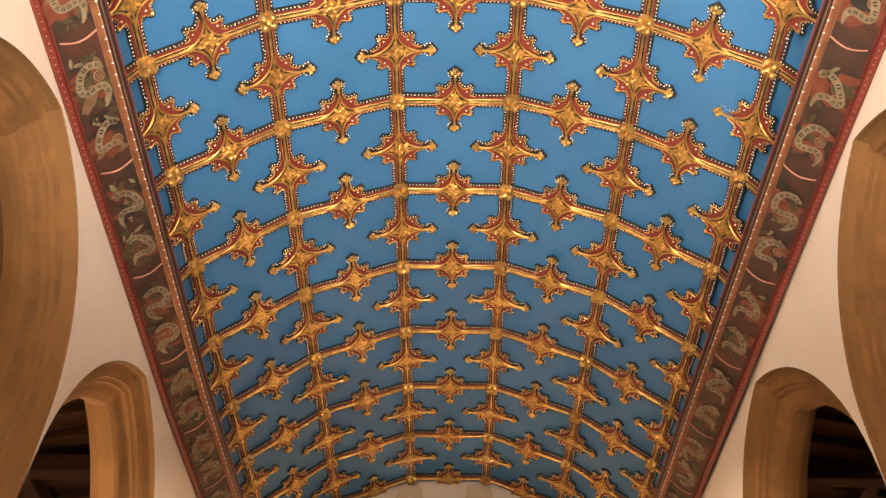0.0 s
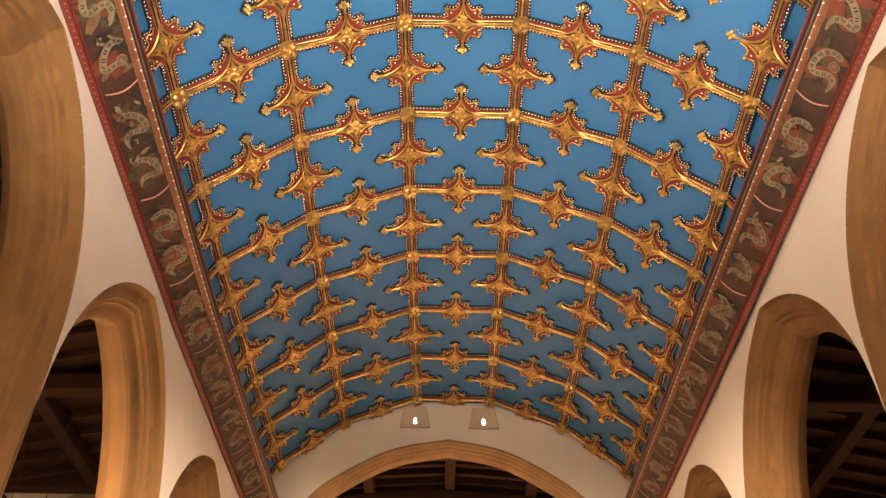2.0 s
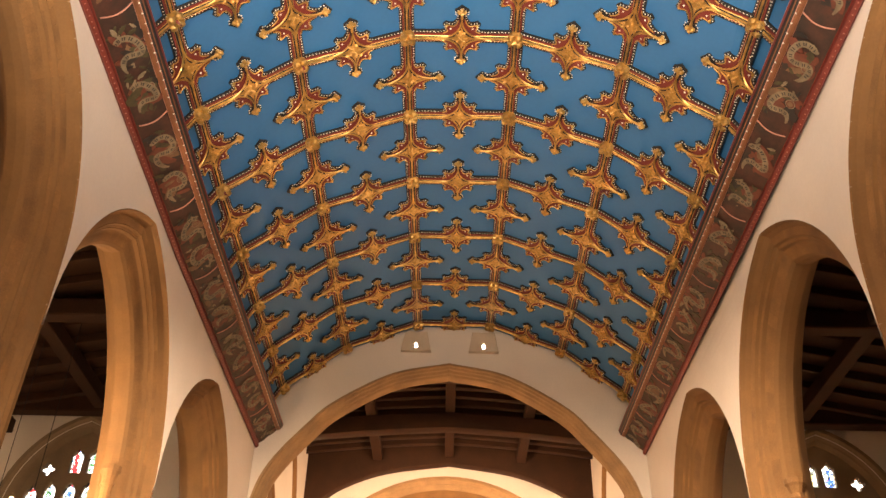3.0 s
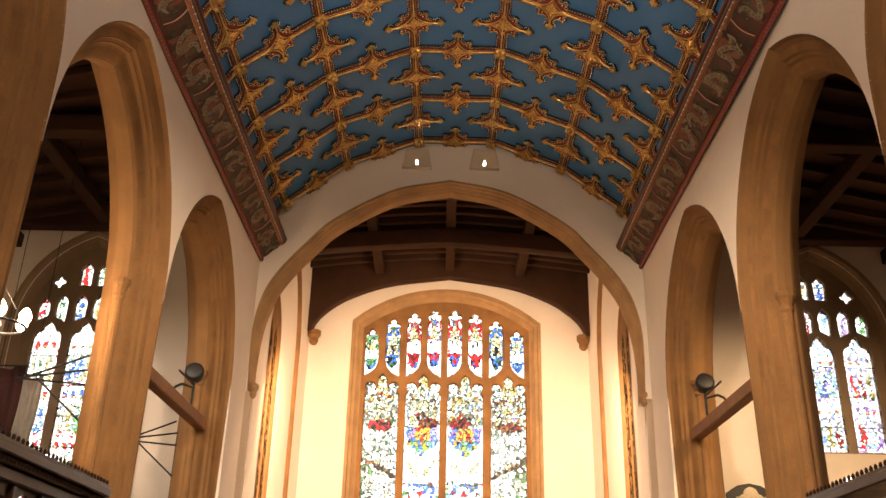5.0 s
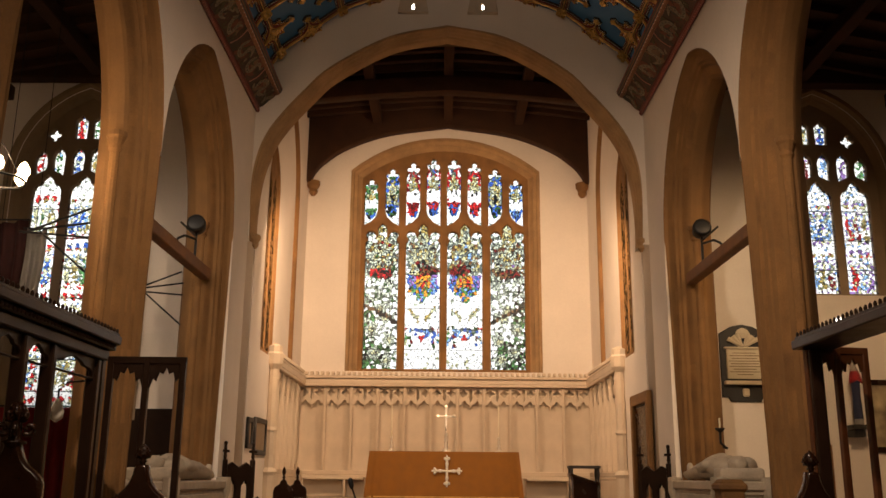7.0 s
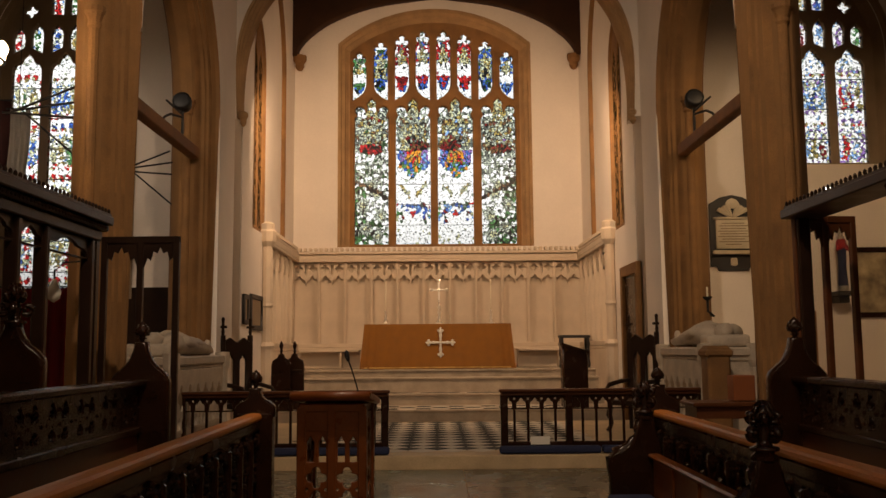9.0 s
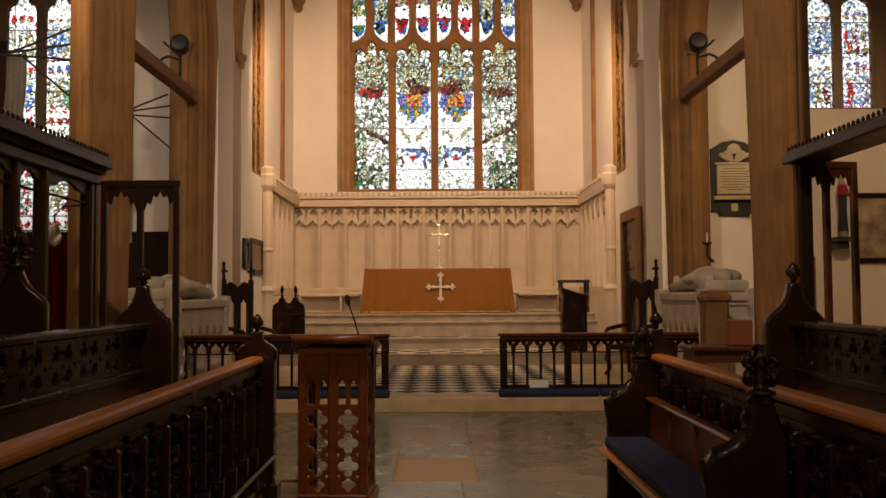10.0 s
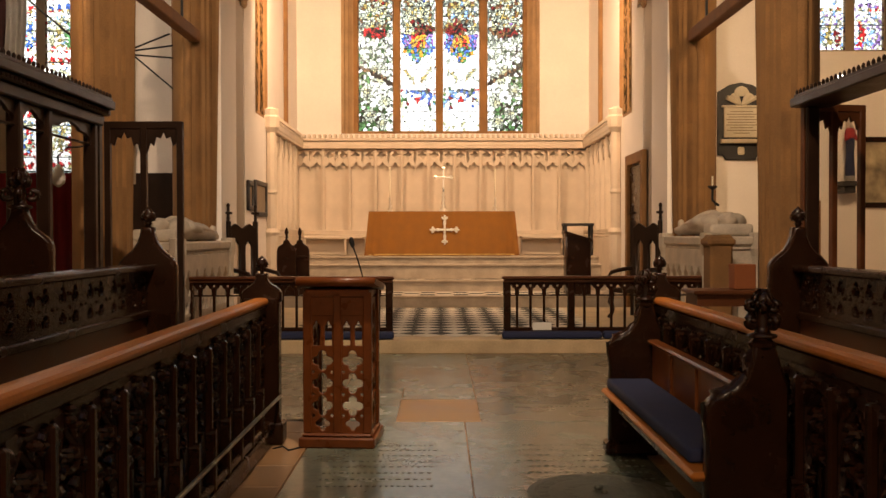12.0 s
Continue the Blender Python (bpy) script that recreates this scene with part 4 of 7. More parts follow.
def east_upper(k):
    sides = (("green", "leaf"), ("blue", "leaf"), ("ruby", "red"), ("red", "blue"), ("red", "blue"), ("red", "red"), ("blue", "leaf"), ("sky", "blue"))[k]

    def choose(u, v, r):
        d = abs(u - 0.5)
        if v > 0.84:
            return "clear" if r.random() < 0.85 else "white"
        if v > 0.68:
            hood = d < 0.1 + (v - 0.68)
            return r.choice(("straw", "gold") if d < 0.12 and v < 0.76 else (sides[1], sides[0], "grey")) if hood else r.choice((sides[0], sides[0], "clear"))
        if v > 0.54:
            return r.choice(("straw", "straw", "white", "gold")) if d < 0.26 else r.choice((sides[0], sides[1], "white"))
        if v > 0.37:
            if k in (1, 6):
                return r.choice(("straw", "gold", "white")) if abs(d - 0.2) < 0.12 else r.choice((sides[0], "lead", "grey"))
            return ("lead" if 0.48 < v < 0.52 and 0.1 < d < 0.2 else "clear") if d < 0.36 else r.choice((sides[0], "white", "clear"))
        tip = 0.14 + 0.3 * d
        if v > tip + 0.08:
            return r.choice((sides[0], sides[0], sides[0], "ruby" if k in (2, 3, 4, 5) else "lead", sides[1]))
        if v > tip and d < 0.3:
            return r.choice((sides[1], "blue", "lead"))
        return "clear"
    return choose


for i, (c, w) in enumerate(mains):
    mosaic("glass", c - w / 2, c + w / 2, 3.94, 7.62, YEAST + 0.24, 0.062, east_main(i), i, window_1, 1.15)
for i, (c, z1) in enumerate(uppers):
    mosaic("glass", c - 0.21, c + 0.21, 7.48, z1 + 0.08, YEAST + 0.24, 0.05, east_upper(i), 20 + i, window_1, 1.2)
bm = bmesh.new()
for z in (4.45, 4.95, 5.45, 5.95, 6.45, 6.95):
    box(bm, -1.98, 1.98, YEAST + 0.226, YEAST + 0.232, z - 0.006, z + 0.006)
part("saddle_bars", bm, IRON, window_1, "thin iron saddle bars")


def aisle_window(name, cx, sill, seed, robes, ground, border, crown, label):
    """Three lights under a pointed head; each light holds rows of robed shapes under white canopies."""
    win = empty(name, (0, 0, 0), label, "window", kind="structure")
    out = (cx - 1.27, cx + 1.27, sill, 6.8, 8.6)
    bm = bmesh.new()
    strip(bm, [(gothic(*out, o), d) for o, d in ((-0.14, -0.05), (-0.06, -0.06), (-0.02, -0.01), (0.04, 0.06), (0.07, 0.08), (0.14, 0.2))], lambda a, z, d: (a, AY + d, z))
    part("window_frame", bm, AISLESTONE, win, "moulded stone window arch")
    holes, panes = [], []
    for k, c in enumerate((cx - 0.69, cx, cx + 0.69)):
        holes.append(light_shape(c, 0.56, sill + 0.05, 6.5, 6.95))
        panes.append((c - 0.285, c + 0.285, sill + 0.03, 6.97, 0))
        for dx in (-0.165, 0.165):
            lo = 0.08 if abs(c + dx - cx) > 0.7 else 0.0
            holes.append([(c + dx + x, z) for x, z in ((-0.115, 7.02 if dx > 0 else 6.9), (-0.13, 7.28 - lo), (-0.085, 7.42 - lo), (-0.05, 7.42 - lo), (0, 7.52 - lo), (0.05, 7.42 - lo), (0.085, 7.42 - lo), (0.13, 7.28 - lo), (0.115, 6.9 if dx > 0 else 7.02))])
            panes.append((c + dx - 0.135, c + dx + 0.135, 6.86, 7.53, 1))
    for x in (-0.165, 0.165):
        z1 = 8.16
        holes.append([(cx + x + dx, z) for dx, z in ((-0.12, 7.64), (0.12, 7.64), (0.13, z1 - 0.16), (0.08, z1 - 0.1), (0.06, z1 - 0.1), (0.0, z1), (-0.06, z1 - 0.1), (-0.08, z1 - 0.1), (-0.13, z1 - 0.16))])
        panes.append((cx + x - 0.14, cx + x + 0.14, 7.62, z1 + 0.01, 1))
    for x in (-0.66, 0.66):
        holes.append(trefoil(cx + x, 7.72, 0.14, 24, 4, 0.0))
        panes.append((cx + x - 0.15, cx + x + 0.15, 7.57, 7.87, 2))
    part("tracery", plate(gothic(*out, 0.1), holes, 0.13, 0.015, Matrix.Translation((0, AY + 0.18, 0)) @ ALONG_X), AISLESTONE, win, "stone mullions and tracery")
    for i, (x0, x1, z0, z1, kind) in enumerate(panes):
        def choose(u, v, r, kind=kind, i=i, z0=z0, z1=z1):
            d = abs(u - 0.5)
            if kind == 2:
                return "clear"
            if kind == 1:       # one small robed shape on a pale ground
                robe = robes[(i * 5 + 1) % len(robes)]
                if v > 0.8:
                    return r.choice(crown)
                if d < 0.2 and v < 0.68:
                    return robe if r.random() < 0.55 else r.choice(("white", "clear"))
                return "clear" if r.random() < 0.7 else r.choice(ground)
            z = z0 + v * (z1 - z0)
            if z > 6.62:        # white crocketed canopy in the head
                return r.choice(("white", "clear", "clear", crown[0]))
            if d > 0.44:
                return border[int(z * 11) % len(border)]
            if d > 0.39:
                return "clear"
            row, f = divmod((6.62 - z) / 0.93, 1.0)
            pick = random.Random(seed * 31 + i * 7 + int(row))
            if f < 0.3:         # canopy work with coloured niches
                k = (u - 0.1) * 3 / 0.8 % 1.0
                if 0.1 < f < 0.24 and abs(k - 0.5) < 0.3:
                    return pick.choice(border) if f < 0.17 else r.choice(("straw", "gold", robes[0]))
                return "clear" if r.random() < 0.6 else r.choice(("white", crown[0], ground[0]))
            if f > 0.9:
                return r.choice((ground[0], "clear", "straw", border[0]))
            colours = [pick.choice(robes) for _ in range(3)]
            wave = 0.05 * math.sin(9 * z + i)
            for k, c in enumerate((0.24, 0.5, 0.76)):
                e = abs(u - c - wave)
                if f > 0.45 and e < 0.06 + 0.09 * (f - 0.45):
                    return colours[k] if r.random() < 0.6 else r.choice(("white", "clear", "straw"))
                if 0.37 < f <= 0.45 and e < 0.045:
                    return "straw"
            return r.choice(ground)
        mosaic("glass", x0, x1, z0, z1, AY + 0.21, 0.042, choose, seed + i, win)
    bm = bmesh.new()
    z = sill + 0.5
    while z < 6.6:
        box(bm, cx - 1.0, cx + 1.0, AY + 0.196, AY + 0.203, z - 0.008, z + 0.008)
        z += 0.56
    part("saddle_bars", bm, IRON, win, "thin iron saddle bars")
    return win


window_2 = aisle_window("window_2", -6.75, 2.4, 100, ("red", "sky", "gold", "green", "ruby", "blue", "red", "straw"), ("clear", "clear", "white", "sky", "straw"), ("red", "gold", "clear", "red", "blue"), ("clear", "clear", "blue", "red"), "aisle window of red and gold stained glass")
window_3 = aisle_window("window_3", 6.94, 4.72, 200, ("red", "green", "sky", "blue", "violet", "ruby", "gold", "sky"), ("clear", "white", "sky", "violet", "clear"), ("violet", "clear", "sky", "clear"), ("sky", "clear", "violet", "blue"), "aisle window of blue and violet stained glass")


# tall side windows of the sanctuary, seen edge on
def side_window(name, side):
    face = (XC - 3.45) if side < 0 else (XC + 3.45)
    win = empty(name, (0, 0, 0), "tall narrow sanctuary side window with stone surround", "window", kind="structure")
    bm = bmesh.new()
    strip(bm, [(gothic(16.7, 17.75, 3.75, 7.0, 7.9, o), d) for o, d in ((-0.05, -0.012), (-0.01, -0.015), (0.02, 0.03), (0.05, 0.06), (0.05, 0.3))], lambda a, z, d: (face + side * d, a, z))
    part("window_frame", bm, STONE, win)
    holes = [light_shape(c, 0.44, 3.82, 6.9, 7.4) for c in (16.98, 17.47)]
    me = plate(gothic(16.7, 17.75, 3.75, 7.0, 7.9, 0.04), holes, 0.04, 0.008, Matrix.Translation((face + side * 0.03 - (0.04 if side < 0 else 0), 0, 0)) @ ALONG_Y)
    part("tracery", me, STONE, win)
    ob = mosaic("glass", 16.75, 17.7, 3.8, 7.5, 0, 0.09, lambda u, v, r: r.choice(("white", "clear", "grey", "clear", "straw")), 300 + side, win)
    ob.matrix_basis = Matrix.Translation((face + side * 0.05, 0, 0)) @ Matrix(((0, 1, 0, 0), (1, 0, 0, 0), (0, 0, 1, 0), (0, 0, 0, 1)))


side_window("window_4", -1)
side_window("window_5", 1)
# stone wall shafts and blind arches on the sanctuary walls
for side, wall in ((-1, wall_sanct_n), (1, wall_sanct_s)):
    face = (XC - 3.45) if side < 0 else (XC + 3.45)
    bm = bmesh.new()
    strip(bm, [(gothic(15.9, 19.8, 3.9, 7.5, 9.9, o)[11:], d) for o, d in ((0.0, 0.0), (0.0, -0.07), (0.05, -0.09), (0.1, -0.06), (0.12, 0.0))], lambda a, z, d: (face + side * d, a, z))
    part("blind_arch", bm, STONE, wall, "slim ochre stone wall arch")

# ---------------------------------------------------------------- sanctuary roof
roof = empty("sanctuary_roof_frame", (0, 0, 0), "dark oak roof of cambered tie beams, purlins and rafters", "roof", kind="structure")


def camber(x):
    return -0.045 * abs(x) - 0.012 * x * x


def beam_across(y0, y1, zb, zt, name="tie_beam"):
    bm = bmesh.new()
    xs = [-3.5 + 0.5 * i for i in range(15)]
    lo = [(XC + x, zb + camber(x)) for x in xs]
    hi = [(XC + x, zt + camber(x)) for x in reversed(xs)]
    return part(name, plate(lo + hi, [], y1 - y0, 0.02, Matrix.Translation((0, y0, 0)) @ ALONG_X), ROOFOAK, roof)


for y in (16.1, 18.5, 21.12):
    beam_across(y, y + 0.3, 9.74 if y < 20 else 10.05, 10.08 if y < 20 else 10.45)
for i in range(12):
    y = 16.0 + 0.43 * i
    beam_across(y, y + 0.12, 10.32, 10.44, "rafter")
for x in (-1.75, 0.0, 1.75):
    part("purlin", boxes((XC + x - 0.11, XC + x + 0.11, YEB, YEAST, 10.1 + camber(x), 10.34 + camber(x)), bevel=0.015), ROOFOAK, roof)
# arched brace against the east wall, on stone corbels
inner = curve_through([(-3.36, 8.5), (-3.3, 8.7), (-3.05, 9.0), (-2.5, 9.38), (-1.5, 9.75), (0.0, 9.97)])
pts = [(XC + p.x, p.y) for p in inner] + [(XC - p.x, p.y) for p in reversed(inner[:-1])]
part("arched_brace", plate(pts + [(XC + 3.45, 8.5), (XC + 3.45, 10.4), (XC - 3.45, 10.4), (XC - 3.45, 8.5)], [], 0.26, 0.02, Matrix.Translation((0, 21.1, 0)) @ ALONG_X), ROOFOAK, roof)
for x in (-3.3, 3.3):
    c = part("corbel", lathe([(0.05, 8.16), (0.11, 8.24), (0.1, 8.32), (0.16, 8.4), (0.16, 8.52)], 10, Matrix.Translation((XC + x, 21.28, 0))), STONE)
    tagged(c, "carved ochre stone corbel under the roof brace", "corbel", "roof corbels")
for x in (-3.31, 3.31):
    c = part("corbel", lathe([(0.02, 5.3), (0.06, 5.36), (0.05, 5.41), (0.085, 5.47), (0.085, 5.53), (0.04, 5.56)], 10, Matrix.Translation((XC + x * 1.01, YE + 0.06, 0))), LITSTONE)
    tagged(c, "small carved stone corbel under the chancel arch", "corbel", "arch corbels")

# rafters of the aisle roofs
for side, nm in ((-1, "north"), (1, "south")):
    grp = empty("aisle_roof_frame", (0, 0, 0), "dark oak lean-to aisle roof with rafters and purlins", "roof", kind="structure")
    x0, xi = (WL - 5.6, WL - 0.5) if side < 0 else (WR + 5.6, WR + 0.5)
    bm = bmesh.new()
    L = abs(x0 - xi)
    bm = boxes((0, L, -0.06, 0.06, -0.14, 0.0), bevel=0.01)
    me = bpy.data.meshes.new("rafter")
    bm.to_mesh(me)
    bm.free()
    me.materials.append(ROOFOAK)
    ang = math.degrees(math.atan2(1.0, 5.3))
    for i in range(22):
        y = 3.2 + i * 0.58
        again("rafter", me, grp, pose(xi, y, 9.55, 0, ang, 0 if side > 0 else 180))
    for f in (0.12, 0.5, 0.86):
        x = xi + (x0 - xi) * f
        z = 9.55 - f * 0.95
        part("purlin", boxes((x - 0.12, x + 0.12, 2.0, AY, z - 0.4, z - 0.13), bevel=0.015), ROOFOAK, grp)
    for y in (4.6, 8.4, 12.2, 15.7):
        bm = bmesh.new()
        tube(bm, [(xi, y, 7.9), (xi + (x0 - xi) * 0.18, y, 8.6), (xi + (x0 - xi) * 0.42, y, 8.9)], 0.13, 6)
        part("arched_brace", bm, ROOFOAK, grp)
        part("tie_beam", boxes((min(x0, xi), max(x0, xi), y - 0.14, y + 0.14, 8.62, 8.92), bevel=0.02), ROOFOAK, grp)
# ---------------------------------------------------------------- sanctuary furniture
Z1, Z2, Z3, Z4, Z5 = 0.18, 0.38, 0.6, 0.9, 1.055


def mesh_of(name, bm, mats):
    me = bpy.data.meshes.new(name)
    bm.to_mesh(me)
    bm.free()
    for m in mats if isinstance(mats, (list, tuple)) else [mats]:
        me.materials.append(m)
    return me


# carved stone panelling behind the altar
PW = 0.616
reredos = empty("reredos", (0, 0, 0), "pale carved stone panelling with a traceried frieze behind the altar", "reredos")
h = PW / 2
drops = []
for c in (0.15, -0.15):     # hanging cusps under each pair of roundels
    drops += [(c + 0.15, 3.03), (c + 0.135, 3.1), (c + 0.09, 3.14), (c + 0.06, 3.13), (c + 0.04, 3.19), (c, 3.22), (c - 0.04, 3.19), (c - 0.06, 3.13), (c - 0.09, 3.14), (c - 0.135, 3.1)]
holes = [trefoil(c, 3.375, 0.105, 30, 4, 0.0) for c in (-0.165, 0.165)]
holes += [[(0, 3.48), (0.045, 3.46), (0.035, 3.36), (0.05, 3.28), (0, 3.16), (-0.05, 3.28), (-0.035, 3.36), (-0.045, 3.46)]]
band = plate([(-h, 3.5), (-h, 3.03), (-0.3, 3.03)] + drops[::-1][1:-1] + [(0.3, 3.03), (h, 3.03), (h, 3.5)], holes, 0.06, 0.008, ALONG_X)
band.materials.append(PALE)
nb = bmesh.new()
cols = []                   # shallow curved niche with a rounded foot
for k in range(9):
    u = -1 + k / 4
    cols.append([nb.verts.new((u * h, 0.13 - 0.07 * u ** 4 - 0.06 * max(0.0, (1.95 - z) / 0.35) ** 2, z)) for z in (1.6, 1.68, 1.76, 1.86, 1.95, 2.5, 3.0, 3.5)])
for p, q in zip(cols, cols[1:]):
    for k in range(7):
        nb.faces.new((p[k], q[k], q[k + 1], p[k + 1]))
back = mesh_of("panel_back", nb, PALE)
for pl in back.polygons:
    pl.use_smooth = True
bm = bmesh.new()
for a, b, z0, z1, y0 in ((-0.04, 0.04, 1.62, 3.52, -0.05), (-0.018, 0.018, 1.74, 3.45, -0.075)):
    box(bm, a, b, y0, 0.08, z0, z1, 0.008)
pil = mesh_of("pilaster", bm, PALE)
bm = bmesh.new()
for i in range(5):
    box(bm, -h + PW * (i + 0.12) / 5, -h + PW * (i + 0.68) / 5, -0.1, 0.02, 3.78, 3.86, 0.01)
crest = mesh_of("cresting", bm, PALE)
rows = [(-3.37 + PW * (k + 0.5), 21.34, 0) for k in range(11)]
rows += [(XC - 3.36, 17.95 + PW * (k + 0.5), 90) for k in range(5)] + [(XC + 3.36, 17.95 + PW * (k + 0.5), -90) for k in range(5)]
for x, y, turn in rows:
    m = pose(x, y, 0, 0, 0, turn)
    again("panel_back", back, reredos, m)
    again("tracery_band", band, reredos, m)
    again("cresting", crest, reredos, m)
    again("pilaster", pil, reredos, m @ Matrix.Translation((-h, 0, 0)))
for x0, x1, y0, y1 in ((-3.39, 3.5, 21.2, 21.48), (-3.385, -3.2, 17.8, 21.2), (3.32, 3.505, 17.8, 21.2)):
    part("cornice", boxes((x0, x1, y0, y1, 3.52, 3.58), (x0, x1, y0 + 0.03, y1, 3.58, 3.7), (x0, x1, y0 - 0.03, y1, 3.7, 3.76), bevel=0.012), PALE, reredos)
    part("dado", boxes((x0, x1, y0 - 0.02, y1, Z2, 1.46), (x0, x1, y0 - 0.08, y1, 1.46, 1.52), (x0, x1, y0 - 0.03, y1, 1.52, 1.62), bevel=0.012), PALE, reredos)
for x in (-3.3, 3.42):
    bm = lathe([(0.13, Z2), (0.13, 1.5), (0.16, 1.56), (0.1, 1.64), (0.1, 2.3), (0.12, 2.34), (0.1, 2.4), (0.1, 3.5), (0.16, 3.6), (0.17, 3.8), (0.14, 3.84), (0.14, 3.95), (0.05, 4.0)], 8, Matrix.Translation((x, 17.75, 0)))
    part("end_shaft", bm, PALE, reredos, "octagonal end shaft with embattled top")
# low grey marble shelves beside the altar
for x0, x1 in ((-3.1, -1.75), (1.85, 3.05)):
    s = part("altar_side_shelf", boxes((x0, x1, 20.6, 21.15, 1.42, 1.48), (x0, x1, 20.9, 21.15, Z5, 1.42), (x0 + 0.9, x0 + 0.96, 20.62, 20.9, Z5, 1.42), bevel=0.01), PALE)
    tagged(s, "low pale marble shelf against the panelling", "shelf", "altar shelves")

# altar with frontal cloth
altar = empty("altar", (0.025, 19.4, Z5), "long altar under a mustard cloth with a silver embroidered cross", "altar")
part("table_body", boxes((-1.48, 1.48, 0.06, 0.85, 0.0, 0.93)), RAILOAK, altar)
bm = bmesh.new()
n = 120
top, bot = [], []
for i in range(n + 1):
    u = i / n
    fold = 0.034 * math.sin(u * 88) * (1 if (u < 0.09 or u > 0.91) else 0.1)
    top.append(bm.verts.new((-1.56 + 3.12 * u, 0.0, 0.955)))
    bot.append(bm.verts.new((-1.65 + 3.3 * u, -0.05 + fold - (0.06 if u < 0.03 or u > 0.97 else 0), 0.015)))
mid = [bm.verts.new((a.co * 0.5 + b.co * 0.5) + Vector((0, 0.01, 0))) for a, b in zip(top, bot)]
for a, b in ((top, mid), (mid, bot)):
    for i in range(n):
        bm.faces.new((a[i], b[i], b[i + 1], a[i + 1]))
for s in (-1, 1):
    q = [bm.verts.new((s * x, y, z)) for x, y, z in ((1.56, 0, 0.955), (1.65, -0.05, 0.015), (1.62, 0.85, 0.015), (1.56, 0.9, 0.955))]
    bm.faces.new(q)
bm.faces.new([bm.verts.new(p) for p in ((-1.56, 0, 0.955), (1.56, 0, 0.955), (1.56, 0.9, 0.955), (-1.56, 0.9, 0.955))])
part("altar_cloth", bm, CLOTH, altar, "mustard gold cloth hanging in folds at the ends", smooth=True)
part("cloth_fringe", boxes((-1.6, 1.6, -0.075, -0.07, 0.02, 0.05)), GOLD, altar, "gold fringe")
bm = bmesh.new()
for a in range(4):
    m = pose(0.06, -0.05, 0.56) @ Matrix.Scale(1.2, 4) @ pose(0, 0, 0, 90, 0, 0) @ pose(0, 0, 0, 0, 0, 90 * a)
    for x, y, rx, ry in ((0.05, 0, 0.06, 0.022), (0.12, 0, 0.05, 0.03), (0.19, 0, 0.035, 0.03), (0.21, 0.035, 0.025, 0.025), (0.21, -0.035, 0.025, 0.025), (0.24, 0, 0.03, 0.02)):
        lathe([(1, 0), (0.8, 0.008), (0.2, 0.012)], 8, m @ Matrix.Translation((x, y, 0)) @ Matrix.Diagonal((rx, ry, 1, 1)), bm)
part("embroidered_cross", bm, SILVERTHREAD, altar, "silver embroidered cross")

# cross and candlesticks
cross = empty("altar_cross", (0.06, 20.0, Z5 + 0.957), "polished silver standing cross on the altar", "cross")
part("foot", lathe([(0.11, 0), (0.11, 0.02), (0.06, 0.06), (0.03, 0.1), (0.05, 0.15), (0.025, 0.2), (0.045, 0.26), (0.02, 0.32), (0.04, 0.37), (0.018, 0.43), (0.018, 0.52)], 12), SILVER, cross, smooth=True)
bm = boxes((-0.02, 0.02, -0.015, 0.015, 0.5, 0.96), (-0.17, 0.17, -0.015, 0.015, 0.74, 0.78), bevel=0.006)
for x, z in ((-0.17, 0.76), (0.17, 0.76), (0, 0.96), (0, 0.76)):
    lump(bm, (x, 0, z), (0.045, 0.025, 0.045), 0, 8)
part("arms", bm, SILVER, cross)
stick = empty("candlestick", (-1.11, 20.0, Z5 + 0.957), "silver candlestick with a tall thin ivory candle", "candlestick", "altar candlesticks")
part("stem", lathe([(0.09, 0), (0.09, 0.015), (0.04, 0.05), (0.02, 0.09), (0.04, 0.13), (0.018, 0.18), (0.03, 0.22), (0.015, 0.27), (0.03, 0.3), (0.03, 0.32)], 12), SILVER, stick, smooth=True)
part("candle", lathe([(0.016, 0.32), (0.015, 0.98), (0.004, 0.99)], 8), WAX, stick)
copy_thing(stick, pose(1.2, 20.0, Z5 + 0.957))

# communion rail in two lengths
def comm_rail(x0, x1):
    rail = empty("communion_rail", ((x0 + x1) / 2, 11.72, Z1), "dark oak communion rail with traceried heads and slim balusters", "railing", "communion rails")
    L = (x1 - x0) / 2
    bm = boxes((-L - 0.02, L + 0.02, -0.09, 0.09, 0.75, 0.79), (-L, L, -0.06, 0.06, 0.71, 0.75), bevel=0.012)
    part("top_rail", bm, RAILDARK, rail)
    part("bottom_rail", boxes((-L, L, -0.045, 0.045, 0.05, 0.13), bevel=0.008), OAK, rail)
    n = round(2 * L / 0.175)
    w = 2 * L / n
    holes = [light_shape(-L + w * (i + 0.5), w * 0.76, 0.545, 0.58, 0.69) for i in range(n)]
    holes += [circle(-L + w * i, 0.668, 0.022, 8) for i in range(1, n)]
    part("tracery_head", plate([(-L, 0.54), (L, 0.54), (L, 0.715), (-L, 0.715)], holes, 0.04, 0.006, Matrix.Translation((0, -0.02, 0)) @ ALONG_X), OAK, rail)
    post = mesh_of("post", boxes((-0.045, 0.045, -0.05, 0.05, 0.0, 0.72), bevel=0.01), OAK)
    bal = mesh_of("baluster", boxes((-0.016, 0.016, -0.016, 0.016, 0.12, 0.56), bevel=0.004), OAK)
    for i in range(n + 1):
        x = -L + w * i
        if i % 5 == 0 or i == n:
            again("post", post, rail, Matrix.Translation((min(max(x, -L + 0.045), L - 0.045), 0, 0)))
        else:
            again("baluster", bal, rail, Matrix.Translation((x, 0, 0)))


comm_rail(-3.28, -0.62)
comm_rail(0.81, 3.42)


